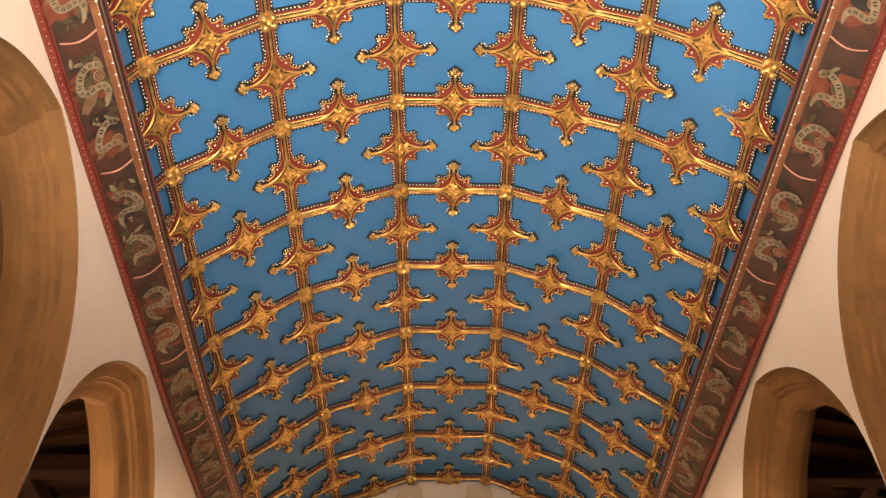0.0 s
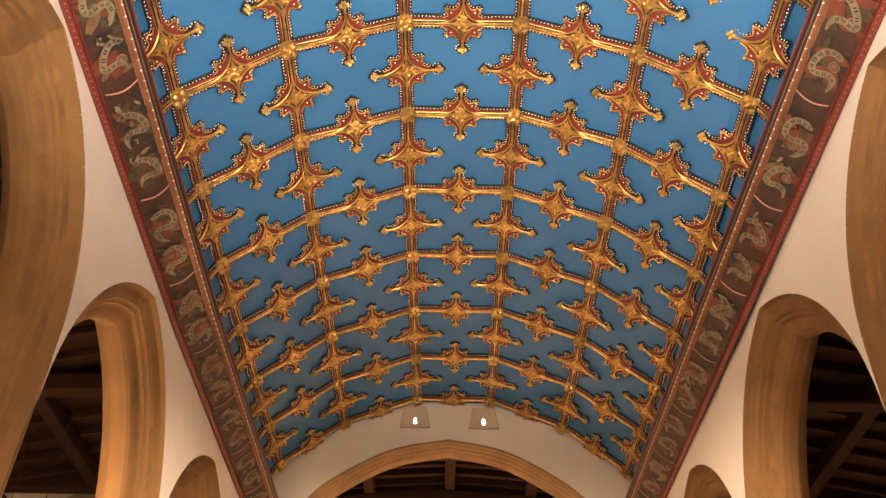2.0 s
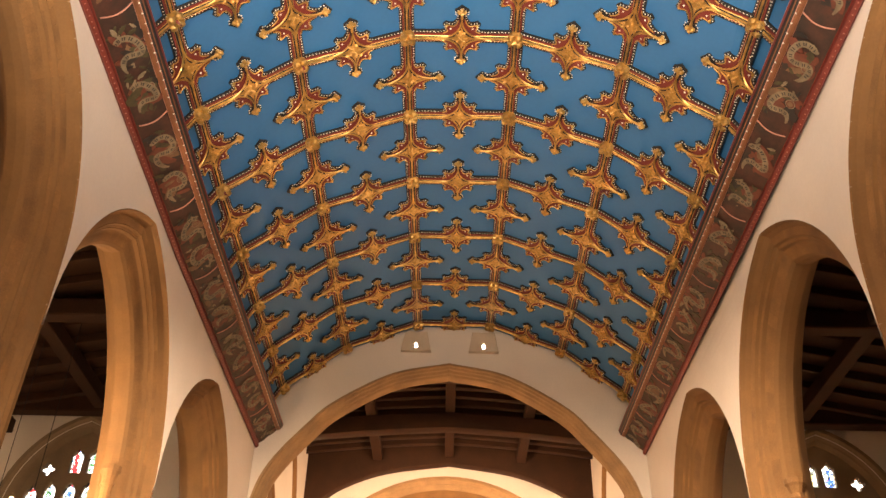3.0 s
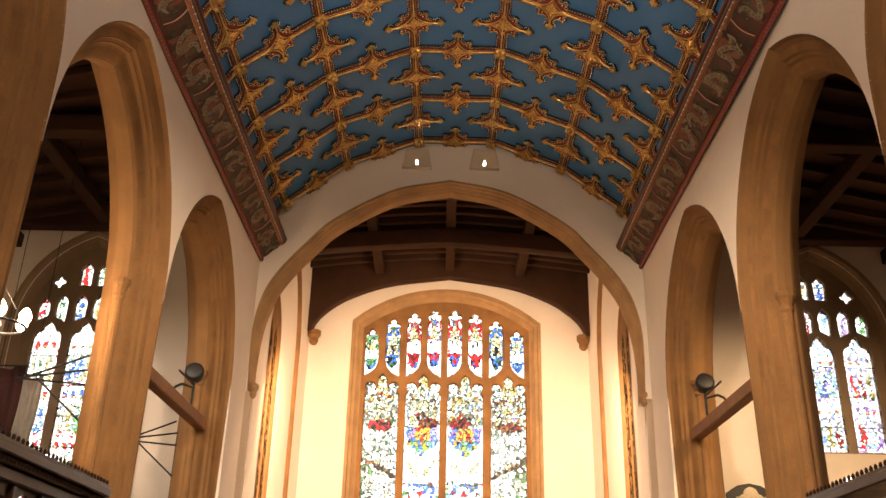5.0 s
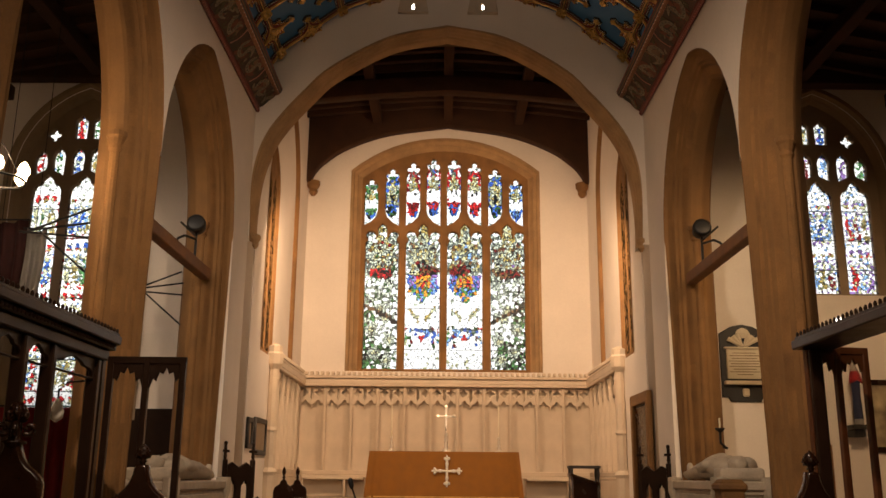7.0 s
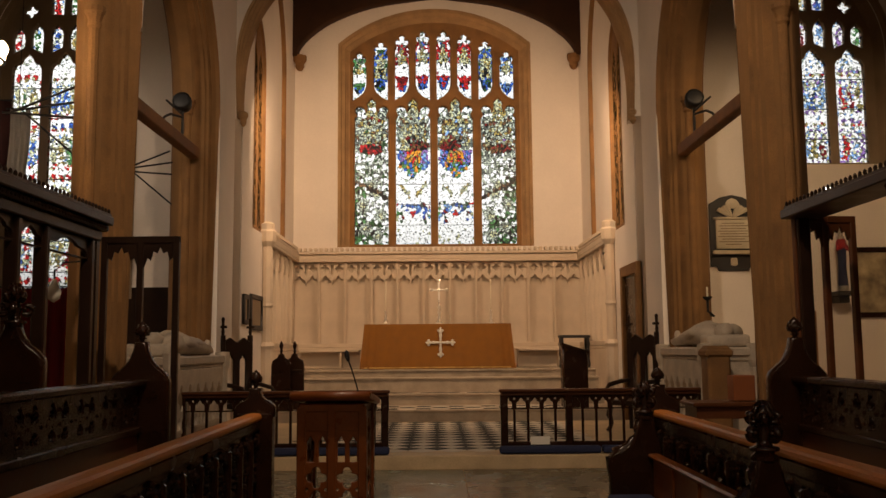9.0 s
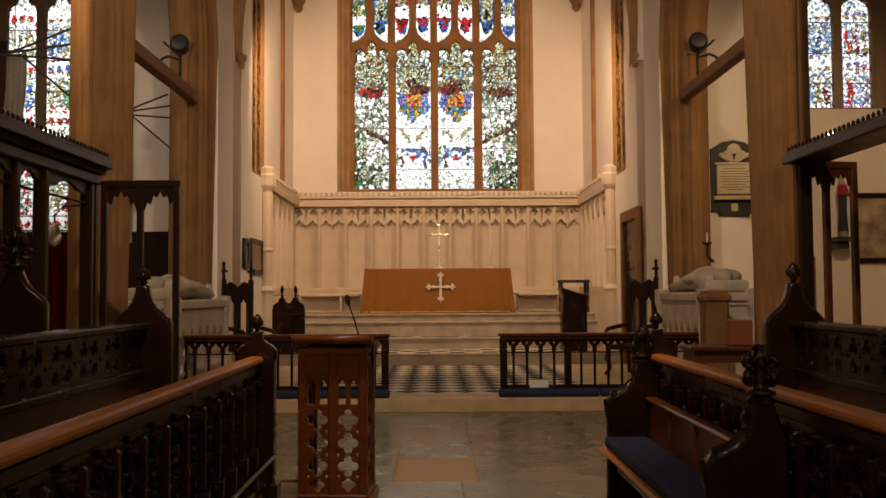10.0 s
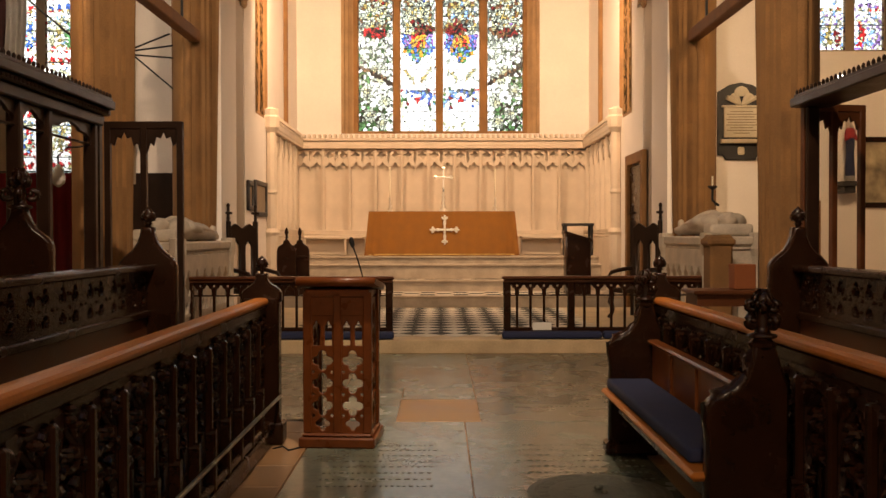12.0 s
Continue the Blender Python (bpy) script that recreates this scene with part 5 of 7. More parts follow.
def pillow(bm, x0, x1, y0, y1, z0, z1, b=0.03):
    vs = box(bm, x0, x1, y0, y1, z0, z1)
    bmesh.ops.bevel(bm, geom=list({e for f in vs for e in f.edges}), offset=b, segments=3, affect="EDGES", profile=0.6)


for x0, x1 in ((-3.2, -2.1), (-2.08, -0.6), (0.78, 2.05), (2.07, 3.35)):
    bm = bmesh.new()
    pillow(bm, x0, x1, 11.5, 11.66, Z1, Z1 + 0.09)
    k = part("kneeler", bm, NAVY, smooth=True)
    tagged(k, "long navy blue kneeler cushion before the communion rail", "kneeler", "kneelers")
card = part("notice_card", boxes((1.18, 1.42, 11.64, 11.645, 0.28, 0.38)), PAPER)
tagged(card, "small blank white card leaning on the communion rail", "card")

# bench ends and desks in the sanctuary
def finial(bm, x, y, z, s=1.0, mi=0):
    lathe([(0.035, 0), (0.022, 0.05), (0.04, 0.07), (0.02, 0.09), (0.03, 0.13), (0.045, 0.18), (0.03, 0.23), (0.008, 0.28)], 8, Matrix.Translation((x, y, z)) @ Matrix.Scale(s, 4), bm, mi)


desk = empty("prayer_desk", (-2.76, 17.0, Z2), "dark oak prayer desk with shouldered ends and twin finials", "desk")
for dx, dy in ((-0.13, 0.0), (0.1, 0.12)):
    sh = [(-0.17, 0), (0.17, 0), (0.17, 0.82), (0.15, 0.9), (0.06, 0.96), (0.04, 1.02), (-0.04, 1.02), (-0.06, 0.96), (-0.15, 0.9), (-0.17, 0.82)]
    part("end_panel", plate([(dx + x, z) for x, z in sh], [], 0.07, 0.01, Matrix.Translation((0, dy, 0)) @ ALONG_X), OAK, desk)
    bm = bmesh.new()
    finial(bm, dx, dy + 0.035, 1.02, 0.9)
    part("finial", bm, OAK, desk)
part("shelf", boxes((-0.28, 0.25, 0.1, 0.5, 0.7, 0.74), bevel=0.01), OAK, desk)
desk = empty("lectern_desk", (2.58, 17.0, Z2), "plain dark oak reading desk with a sloping top", "desk")
bm = plate([(-0.2, 0), (0.22, 0), (0.22, 1.0), (-0.2, 1.14)], [], 0.5, 0.015, ALONG_X)
part("body", bm, OAK, desk)
part("top", plate([(-0.24, 1.15), (0.26, 0.99), (0.26, 1.03), (-0.24, 1.19)], [], 0.56, 0.008, Matrix.Translation((0, -0.03, 0)) @ ALONG_X), OAK, desk)
table = empty("credence_table", (3.0, 19.9, Z5), "small black turned-leg side table by the panelling", "table")
part("tabletop", boxes((-0.33, 0.33, -0.2, 0.2, 0.64, 0.7), bevel=0.01), BLACK, table)
part("stretcher", boxes((-0.28, 0.28, -0.02, 0.02, 0.12, 0.16)), BLACK, table)
leg = mesh_of("leg", lathe([(0.03, 0), (0.03, 0.14), (0.02, 0.18), (0.035, 0.3), (0.02, 0.4), (0.035, 0.52), (0.03, 0.64)], 8), BLACK)
for x in (-0.28, 0.28):
    for y in (-0.15, 0.15):
        again("leg", leg, table, Matrix.Translation((x, y, 0)))


# carved armchairs by the tombs
def throne(x, y, turn):
    ch = empty("carved_armchair", (x, y, Z1), "black carved oak armchair with tall back and cross finials", "armchair", "sanctuary chairs", turn=turn)
    part("seat", boxes((-0.3, 0.3, -0.3, 0.25, 0.4, 0.48), bevel=0.015), EBONY, ch)
    part("backrest", plate([(-0.27, 0.4), (0.27, 0.4), (0.27, 1.42), (0.14, 1.5), (0.0, 1.42), (-0.14, 1.5), (-0.27, 1.42)], [light_shape(-0.12, 0.15, 0.66, 1.1, 1.26), light_shape(0.12, 0.15, 0.66, 1.1, 1.26)], 0.06, 0.01, Matrix.Translation((0, 0.24, 0)) @ ALONG_X), EBONY, ch)
    for s in (-1, 1):
        bm = boxes((s * 0.27 - 0.03, s * 0.27 + 0.03, 0.23, 0.31, 0.0, 1.55), bevel=0.008)
        box(bm, s * 0.27 - 0.018, s * 0.27 + 0.018, 0.252, 0.288, 1.55, 1.8, 0.006)
        box(bm, s * 0.27 - 0.07, s * 0.27 + 0.07, 0.252, 0.288, 1.66, 1.7, 0.006)
        for dz in (1.6, 1.8):
            lump(bm, (s * 0.27, 0.27, dz), (0.035, 0.03, 0.035), 0)
        part("back_post", bm, EBONY, ch)
        bm = bmesh.new()
        tube(bm, [(s * 0.28, 0.26, 0.78), (s * 0.29, 0.0, 0.76), (s * 0.29, -0.25, 0.72), (s * 0.29, -0.34, 0.64), (s * 0.29, -0.3, 0.54), (s * 0.29, -0.22, 0.56), (s * 0.29, -0.22, 0.63)], 0.035, 8)
        part("arm", bm, EBONY, ch, smooth=True)
        bm = bmesh.new()
        tube(bm, [(s * 0.27, -0.26, 0.42), (s * 0.27, -0.3, 0.25), (s * 0.27, -0.24, 0.12), (s * 0.27, -0.32, 0.0)], [0.04, 0.05, 0.03, 0.045], 8)
        part("front_leg", bm, EBONY, ch, smooth=True)


throne(-3.0, 14.5, 50)
throne(3.12, 14.5, -50)

# ---------------------------------------------------------------- tombs in the arcade
def tomb(side, y0, y1, xin, xout, zt, label):
    t = empty("table_tomb", ((xin + xout) / 2, (y0 + y1) / 2, 0), label, "tomb", "tombs")
    cx, cy = (xin + xout) / 2, (y0 + y1) / 2
    w, L = abs(xout - xin) / 2, (y1 - y0) / 2
    part("chest", boxes((-w + 0.06, w - 0.06, -L + 0.06, L - 0.06, 0.0, zt - 0.14)), MARBLE, t)
    part("plinth", boxes((-w, w, -L, L, 0.0, 0.4), (-w + 0.03, w - 0.03, -L + 0.03, L - 0.03, 0.4, 0.46), bevel=0.02), MARBLE, t)
    part("slab", boxes((-w, w, -L, L, zt - 0.12, zt), (-w + 0.03, w - 0.03, -L + 0.03, L - 0.03, zt - 0.18, zt - 0.12), bevel=0.02), MARBLE, t)
    fx = w - 0.06 if side < 0 else -w + 0.06
    n = 6
    for i in range(n):
        yy = -L + 0.2 + (2 * L - 0.4) * (i + 0.5) / n
        sh = [(-0.1, 0.14), (0.1, 0.14), (0.1, 0.0), (0.06, -0.1), (0.0, -0.16), (-0.06, -0.1), (-0.1, 0.0)]
        me = plate([(yy + a, zt - 0.52 + b) for a, b in sh], [], 0.03, 0.006, Matrix.Translation((fx if side < 0 else fx - 0.03, 0, 0)) @ ALONG_Y)
        part("shield", me, AISLESTONE, t)
        pw = (2 * L - 0.4) / n / 2
        me = plate([(yy - pw, 0.46), (yy + pw, 0.46), (yy + pw, zt - 0.18), (yy - pw, zt - 0.18)], [trefoil(yy, zt - 0.53, pw * 0.86, 28, 4, 0.0), light_shape(yy - pw * 0.48, pw * 0.7, 0.5, zt - 0.86, zt - 0.74), light_shape(yy + pw * 0.48, pw * 0.7, 0.5, zt - 0.86, zt - 0.74)], 0.045, 0.008, Matrix.Translation((fx if side < 0 else fx - 0.045, 0, 0)) @ ALONG_Y)
        part("traceried_panel", me, MARBLE, t)
    for e in (-1, 1):
        sh = [(-0.1, 0.14), (0.1, 0.14), (0.1, 0.0), (0.06, -0.1), (0.0, -0.16), (-0.06, -0.1), (-0.1, 0.0)]
        for dx in (-0.2, 0.05, 0.28)[: 2 if w < 0.4 else 3]:
            me = plate([(dx + a, zt - 0.5 + b) for a, b in sh], [], 0.03, 0.006, Matrix.Translation((0, e * (L - 0.06) - (0.03 if e < 0 else 0), 0)) @ ALONG_X)
            part("shield", me, AISLESTONE, t)
        for s in (-1, 1):
            part("corner_shaft", lathe([(0.1, 0.4), (0.08, 0.5), (0.08, zt - 0.25), (0.11, zt - 0.16), (0.11, zt + 0.04), (0.04, zt + 0.05)], 8, Matrix.Translation((s * (w - 0.06), e * (L - 0.06), 0))), MARBLE, t)
    # a plain reclining stone form on a cushion
    bm = bmesh.new()
    for dx in (-0.17, 0.17):
        pts = [(dx * 1.0, L * 0.85, zt + 0.1), (dx, L * 0.45, zt + 0.15), (dx * 0.95, 0.1, zt + 0.2), (dx, -L * 0.3, zt + 0.22), (dx * 1.1, -L * 0.55, zt + 0.24), (dx * 0.5, -L * 0.7, zt + 0.2)]
        tube(bm, pts, [0.09, 0.13, 0.17, 0.2, 0.19, 0.1], 10)
    tube(bm, [(0, -L * 0.1, zt + 0.27), (0, -L * 0.32, zt + 0.33), (0, -L * 0.5, zt + 0.3)], [0.1, 0.16, 0.12], 10)
    lathe([(0.06, -0.14), (0.14, -0.05), (0.15, 0.05), (0.08, 0.15)], 10, Matrix.Translation((0, -L * 0.75, zt + 0.27)), bm)
    for k in range(9):      # folds of drapery
        a = -0.9 + 0.22 * k
        tube(bm, [(0.3 * math.sin(a), L * 0.7, zt + 0.08 + 0.12 * math.cos(a)), (0.36 * math.sin(a + 0.1), L * 0.2, zt + 0.12 + 0.2 * math.cos(a)), (0.4 * math.sin(a), -L * 0.3, zt + 0.12 + 0.26 * math.cos(a)), (0.3 * math.sin(a * 0.8), -L * 0.55, zt + 0.14 + 0.24 * math.cos(a))], [0.03, 0.045, 0.05, 0.035], 6)
    for s in (-1, 1):
        tube(bm, [(s * 0.3, -L * 0.5, zt + 0.3), (s * 0.38, -L * 0.3, zt + 0.22), (s * 0.2, -L * 0.12, zt + 0.34), (0.0, -L * 0.2, zt + 0.45)], [0.1, 0.09, 0.07, 0.05], 8)
        tube(bm, [(s * 0.12, L * 0.8, zt + 0.1), (s * 0.14, L * 0.9, zt + 0.3)], [0.08, 0.05], 8)
    bmesh.ops.subdivide_edges(bm, edges=bm.edges[:], cuts=1, use_grid_fill=True)
    for v in bm.verts:      # worn, folded surface
        v.co += 0.03 * noise.noise_vector(v.co * 6.5) + 0.014 * noise.noise_vector(v.co * 17)
    for v in bm.verts:
        v.co.z = zt + (v.co.z - zt) * 0.72
        v.co.x *= 0.82
    ob = part("recumbent_stone_figure", bm, MARBLE, None, smooth=True)
    ob.matrix_basis = Matrix.Translation((cx, cy, 0))
    tagged(ob, "weathered pale stone recumbent form lying on a tomb", "sculpture", "tomb sculptures")
    bm = bmesh.new()
    pillow(bm, -0.28, 0.28, -L + 0.1, -L * 0.62, zt, zt + 0.16, 0.05)
    ob = part("cushion", bm, MARBLE, t, "carved stone cushion", smooth=True)


tomb(-1, 11.2, 14.0, -3.2, -3.95, 1.42, "alabaster table tomb with carved shields under the north arch")
tomb(1, 11.5, 13.8, 3.35, 4.1, 1.48, "weathered stone table tomb with carved shields under the south arch")
o = part("tomb_end_pier", boxes((3.3, 3.58, 11.1, 11.42, 0, 1.5), (3.27, 3.61, 11.07, 11.45, 1.36, 1.46), (3.27, 3.61, 11.07, 11.45, 0, 0.35), bevel=0.03), STONE)
tagged(o, "short weathered stone pier at the foot of the tomb", "pier")
tab = empty("side_table", (2.95, 9.3, 0), "small reddish brown wooden table beside the stalls", "table")
part("tabletop", boxes((-0.42, 0.42, -0.25, 0.25, 0.9, 0.94), bevel=0.008), RAILDARK, tab)
part("apron", boxes((-0.38, 0.38, -0.21, 0.21, 0.78, 0.9)), RAILDARK, tab)
leg = mesh_of("leg", boxes((-0.025, 0.025, -0.025, 0.025, 0, 0.8), bevel=0.004), RAILDARK)
for x in (-0.36, 0.36):
    for y in (-0.19, 0.19):
        again("leg", leg, tab, Matrix.Translation((x, y, 0)))
bx = part("collection_box", boxes((2.98, 3.2, 9.2, 9.4, 0.945, 1.2), bevel=0.008), ORANGE)
tagged(bx, "small plain orange box standing on the side table", "box")

# ---------------------------------------------------------------- wall tablet, pictures, door
tb = empty("memorial_tablet", (5.27, AY, 0), "white marble memorial tablet on a black shaped backing", "memorial")
part("backing", plate([(-0.4, 2.9), (-0.3, 2.9), (-0.26, 2.82), (0.26, 2.82), (0.3, 2.9), (0.4, 2.9), (0.4, 4.0), (0.2, 4.12), (0, 4.16), (-0.2, 4.12), (-0.4, 4.0)], [], 0.04, 0.008, Matrix.Translation((0, -0.045, 0)) @ ALONG_X), BLACK, tb)
part("inscription_slab", boxes((-0.31, 0.31, -0.09, -0.045, 3.2, 3.72), bevel=0.008), TABLET, tb)
part("shelf", boxes((-0.37, 0.37, -0.14, -0.045, 3.1, 3.17), bevel=0.01), TABLET, tb)
part("cornice", boxes((-0.35, 0.35, -0.12, -0.045, 3.72, 3.76), bevel=0.01), TABLET, tb)
for i in range(9):
    w = (0.2, 0.26, 0.22, 0.27, 0.24, 0.27, 0.2, 0.26, 0.14)[i]
    part("text_bar", boxes((-w, w, -0.093, -0.0895, 3.645 - i * 0.047, 3.66 - i * 0.047)), AISLESTONE, tb, "unreadable engraved line")
bm = bmesh.new()
lump(bm, (0, -0.08, 4.0), (0.13, 0.05, 0.1), 0, 10)
for s in (-1, 1):
    for a in (0.25, 0.6, 0.95):
        tube(bm, [(s * 0.02, -0.07, 3.77), (s * (0.05 + 0.22 * a), -0.08, 3.8 + 0.12 * (1.4 - a) + 0.05)], [0.03, 0.045], 6)
part("carved_trophy", bm, TABLET, tb, "carved marble trophy of draped flags")
part("arms_shield", boxes((-0.06, 0.06, -0.075, -0.045, 2.9, 3.04), bevel=0.02), TABLET, tb)

pt = empty("framed_painting", (7.98, AY, 0), "large dark framed painting of swirling pale colours", "painting")
part("frame", plate([(-0.62, 1.98), (0.62, 1.98), (0.62, 3.2), (-0.62, 3.2)], [[(-0.55, 2.05), (0.55, 2.05), (0.55, 3.13), (-0.55, 3.13)]], 0.05, 0.012, Matrix.Translation((0, -0.055, 0)) @ ALONG_X), OAK, pt)
part("canvas", boxes((-0.56, 0.56, -0.03, -0.01, 2.04, 3.14)), CANVAS, pt)
for y0, y1, z0, z1, xw in ((16.45, 17.5, 1.86, 2.5, XC - 3.44), (15.85, 16.25, 1.95, 2.46, XC - 3.44)):
    fr = empty("picture_frame", (xw, (y0 + y1) / 2, 0), "small dark framed picture hung on the north sanctuary wall", "picture", "sanctuary pictures")
    L = (y1 - y0) / 2
    part("frame", plate([(-L, z0), (L, z0), (L, z1), (-L, z1)], [[(-L + 0.07, z0 + 0.07), (L - 0.07, z0 + 0.07), (L - 0.07, z1 - 0.07), (-L + 0.07, z1 - 0.07)]], 0.05, 0.01, ALONG_Y), BLACK, fr)
    part("picture", boxes((0.002, 0.02, -L + 0.06, L - 0.06, z0 + 0.06, z1 - 0.06)), AISLESTONE, fr)
dr = empty("door_1", (XC + 3.45, 16.15, Z1), "dark oak doorway in a plain stone surround", "door", kind="structure")
part("surround", plate([(-0.7, 0), (-0.56, 0), (-0.56, 2.6), (0.56, 2.6), (0.56, 0), (0.7, 0), (0.7, 2.76), (-0.7, 2.76)], [], 0.09, 0.015, Matrix.Translation((-0.09, 0, 0)) @ ALONG_Y), STONE, dr)
part("door_leaf", boxes((-0.03, -0.01, -0.55, 0.55, 0, 2.55)), OAK, dr)

# ---------------------------------------------------------------- tie beams, floodlights and ironwork in the arcade
for side, x in ((-1, WL - 0.3), (1, WR + 0.3)):
    b = part("tie_beam", boxes((x - 0.08, x + 0.08, 10.6, 13.78, 4.42, 4.6), bevel=0.015), BEAM)
    tagged(b, "plain oak tie beam spanning the arch", "beam", "tie beams")
    fl = empty("floodlight", (x, 13.0, 4.6), "black floodlight on an iron bracket on the tie beam", "floodlight", "floodlights")
    bm = bmesh.new()
    tube(bm, [(0, -0.9, 0.01), (0, -0.75, 0.1), (0, -0.5, 0.2), (0, 0.1, 0.3)], 0.018, 6)
    tube(bm, [(0, -0.7, 0.34), (0, 0.1, 0.34)], 0.015, 6)
    tube(bm, [(0, 0.1, 0.0), (0, 0.1, 0.45)], 0.02, 6)
    part("bracket", bm, IRON, fl)
    part("housing", lathe([(0.04, -0.16), (0.11, -0.1), (0.14, 0.04), (0.135, 0.09), (0.1, 0.1)], 14, pose(0, 0.1, 0.52, 75, 0, 0)), IRON, fl, smooth=True)
for x, y, z in ((-4.75, 14.0, 4.3), (-4.75, 10.3, 4.25)):
    ir = empty("iron_stay", (x, y, z), "black iron stay rods crossing in the north aisle", "ironwork", "iron stays")
    for p in (((-0.25, 0, 0.0), (0.75, 0, -0.08)), ((-0.2, 0, -0.02), (0.6, 0, 0.3)), ((-0.1, 0, 0.02), (0.8, 0, 0.14)), ((0.0, 0, 0.0), (0.65, 0, -0.55))):
        bm = bmesh.new()
        tube(bm, p, 0.014, 6)
        part("rod", bm, IRON, ir)

# ---------------------------------------------------------------- choir screens
def screen(side, x, y0, y1, zt, stops, low_to, beam_to):
    sc = empty("parclose_screen", (x, 0, 0), "dark carved oak parclose screen with cresting and open lights", "screen", "screens")
    part("cornice", boxes((-0.19, 0.19, y0, y1 + 0.03, zt - 0.14, zt - 0.05), bevel=0.012), EBONY, sc)
    part("hollow_mould", boxes((-0.15, 0.15, y0, beam_to + 0.01, zt - 0.2, zt - 0.14), bevel=0.012), EBONY, sc)
    part("top_beam", boxes((-0.09, 0.09, y0, beam_to, zt - 0.3, zt - 0.2), bevel=0.012), EBONY, sc)
    bm = bmesh.new()
    for i in range(int((beam_to - y0) / 0.07)):
        lump(bm, (-side * 0.15, y0 + 0.07 * (i + 0.5), zt - 0.17), (0.022, 0.024, 0.022), 0, 6)
    tagged(part("carved_trail", bm, EBONY, sc), kind="stuff")
    bm = bmesh.new()
    n = int((y1 - y0) / 0.085)
    for i in range(n):
        y = y0 + 0.085 * (i + 0.5)
        box(bm, -0.17 * side - 0.012, -0.17 * side + 0.012, y - 0.0425, y + 0.0425, zt - 0.055, zt - 0.03)
        lump(bm, (-0.17 * side, y, zt - 0.012), (0.016, 0.026, 0.03), 0, 6)
    tagged(part("cresting", bm, EBONY, sc), kind="stuff")
    part("lower_panel", boxes((-0.04, 0.04, y0, low_to, 0.0, 1.08), (-0.07, 0.07, y0, low_to, 1.08, 1.17), bevel=0.008), EBONY, sc)
    mull = mesh_of("mullion", boxes((-0.06, 0.06, -0.04, 0.04, 1.1, zt - 0.3), bevel=0.012), EBONY)
    for y in stops:
        again("mullion", mull, sc, Matrix.Translation((0, y, 0)))
    w = 0.52
    head = plate([(-w / 2, zt - 0.5), (w / 2, zt - 0.5), (w / 2, zt - 0.3), (-w / 2, zt - 0.3)], [light_shape(0, w - 0.06, zt - 0.495, zt - 0.48, zt - 0.33)], 0.04, 0.006, Matrix.Translation((-0.02, 0, 0)) @ ALONG_Y)
    head.materials.append(EBONY)
    for a, b in zip(stops, stops[1:]):
        again("tracery_head", head, sc, Matrix.Translation((0, (a + b) / 2, 0)) @ Matrix.Diagonal((1, (b - a) / w, 1, 1)))
    part("end_post", boxes((-0.06, 0.06, y1 - 0.08, y1 + 0.02, 0, zt - 0.14), bevel=0.012), EBONY, sc)


screen(-1, -3.46, 3.0, 9.15, 2.9, [3.0 + 0.55 * i for i in range(10)] + [9.0], 9.05, 9.15)
screen(1, 3.56, 3.0, 8.75, 2.86, [3.0 + 0.53 * i for i in range(8)], 6.71, 6.78)


def gate(x, y, w, turn, zt, label):
    g = empty("screen_gate", (x, y, 0), label, "gate", "screen gates", turn=turn)
    bm = boxes((0, 0.06, -0.03, 0.03, 0.05, zt), (w - 0.06, w, -0.03, 0.03, 0.05, zt), (w / 2 - 0.03, w / 2 + 0.03, -0.03, 0.03, 0.05, zt), (0, w, -0.028, 0.028, zt - 0.07, zt), (0, w, -0.028, 0.028, 1.0, 1.1), bevel=0.006)
    part("gate_frame", bm, RAILDARK if turn else EBONY, g)
    part("lower_panel", boxes((0.03, w - 0.03, -0.012, 0.012, 0.1, 1.05)), EBONY, g)
    for i in range(2):
        c = w * (0.25 + 0.5 * i)
        h = w * 0.21
        pts = [(c - h, zt - 0.06), (c - h, zt - 0.3), (c - h * 0.8, zt - 0.2), (c - h * 0.6, zt - 0.23), (c - h * 0.45, zt - 0.14), (c - h * 0.2, zt - 0.16), (c, zt - 0.09), (c + h * 0.2, zt - 0.16), (c + h * 0.45, zt - 0.14), (c + h * 0.6, zt - 0.23), (c + h * 0.8, zt - 0.2), (c + h, zt - 0.3), (c + h, zt - 0.06)]
        part("cusped_head", plate(pts, [], 0.03, 0.005, Matrix.Translation((0, -0.015, 0)) @ ALONG_X), RAILDARK if turn else EBONY, g)
        if turn == 0:
            continue
        ob = part("pane", boxes((c - h, c + h, -0.003, 0.003, 1.1, zt - 0.07)), CLEARPANE, g, "clear glass pane")
        ob.visible_shadow = False


gate(-3.3, 8.95, 0.77, 0, 2.62, "open glazed oak screen gate standing across the choir aisle")
gate(3.48, 8.75, 0.68, 12, 2.76, "open glazed oak screen gate swung into the south aisle")

cu = empty("curtain", (-7.2, 15.9, 0), "crimson curtain hanging below the aisle window", "curtain")
bm = bmesh.new()
cols = [[bm.verts.new((-0.95 + 1.9 * i / 60, 0.05 * math.sin(i * 0.9) + 0.02 * math.sin(i * 2.3), z)) for z in (0.4, 2.6)] for i in range(61)]
for a, b in zip(cols, cols[1:]):
    bm.faces.new((a[0], b[0], b[1], a[1]))
bmesh.ops.solidify(bm, geom=bm.faces[:], thickness=0.01)
part("drape", bm, CURTAIN, cu, smooth=True)
bm = bmesh.new()
tube(bm, [(-1.0, 0.12, 2.62), (-1.0, 0, 2.62), (1.0, 0, 2.62), (1.0, 0.12, 2.62)], 0.015, 6)
part("rod", bm, IRON, cu)
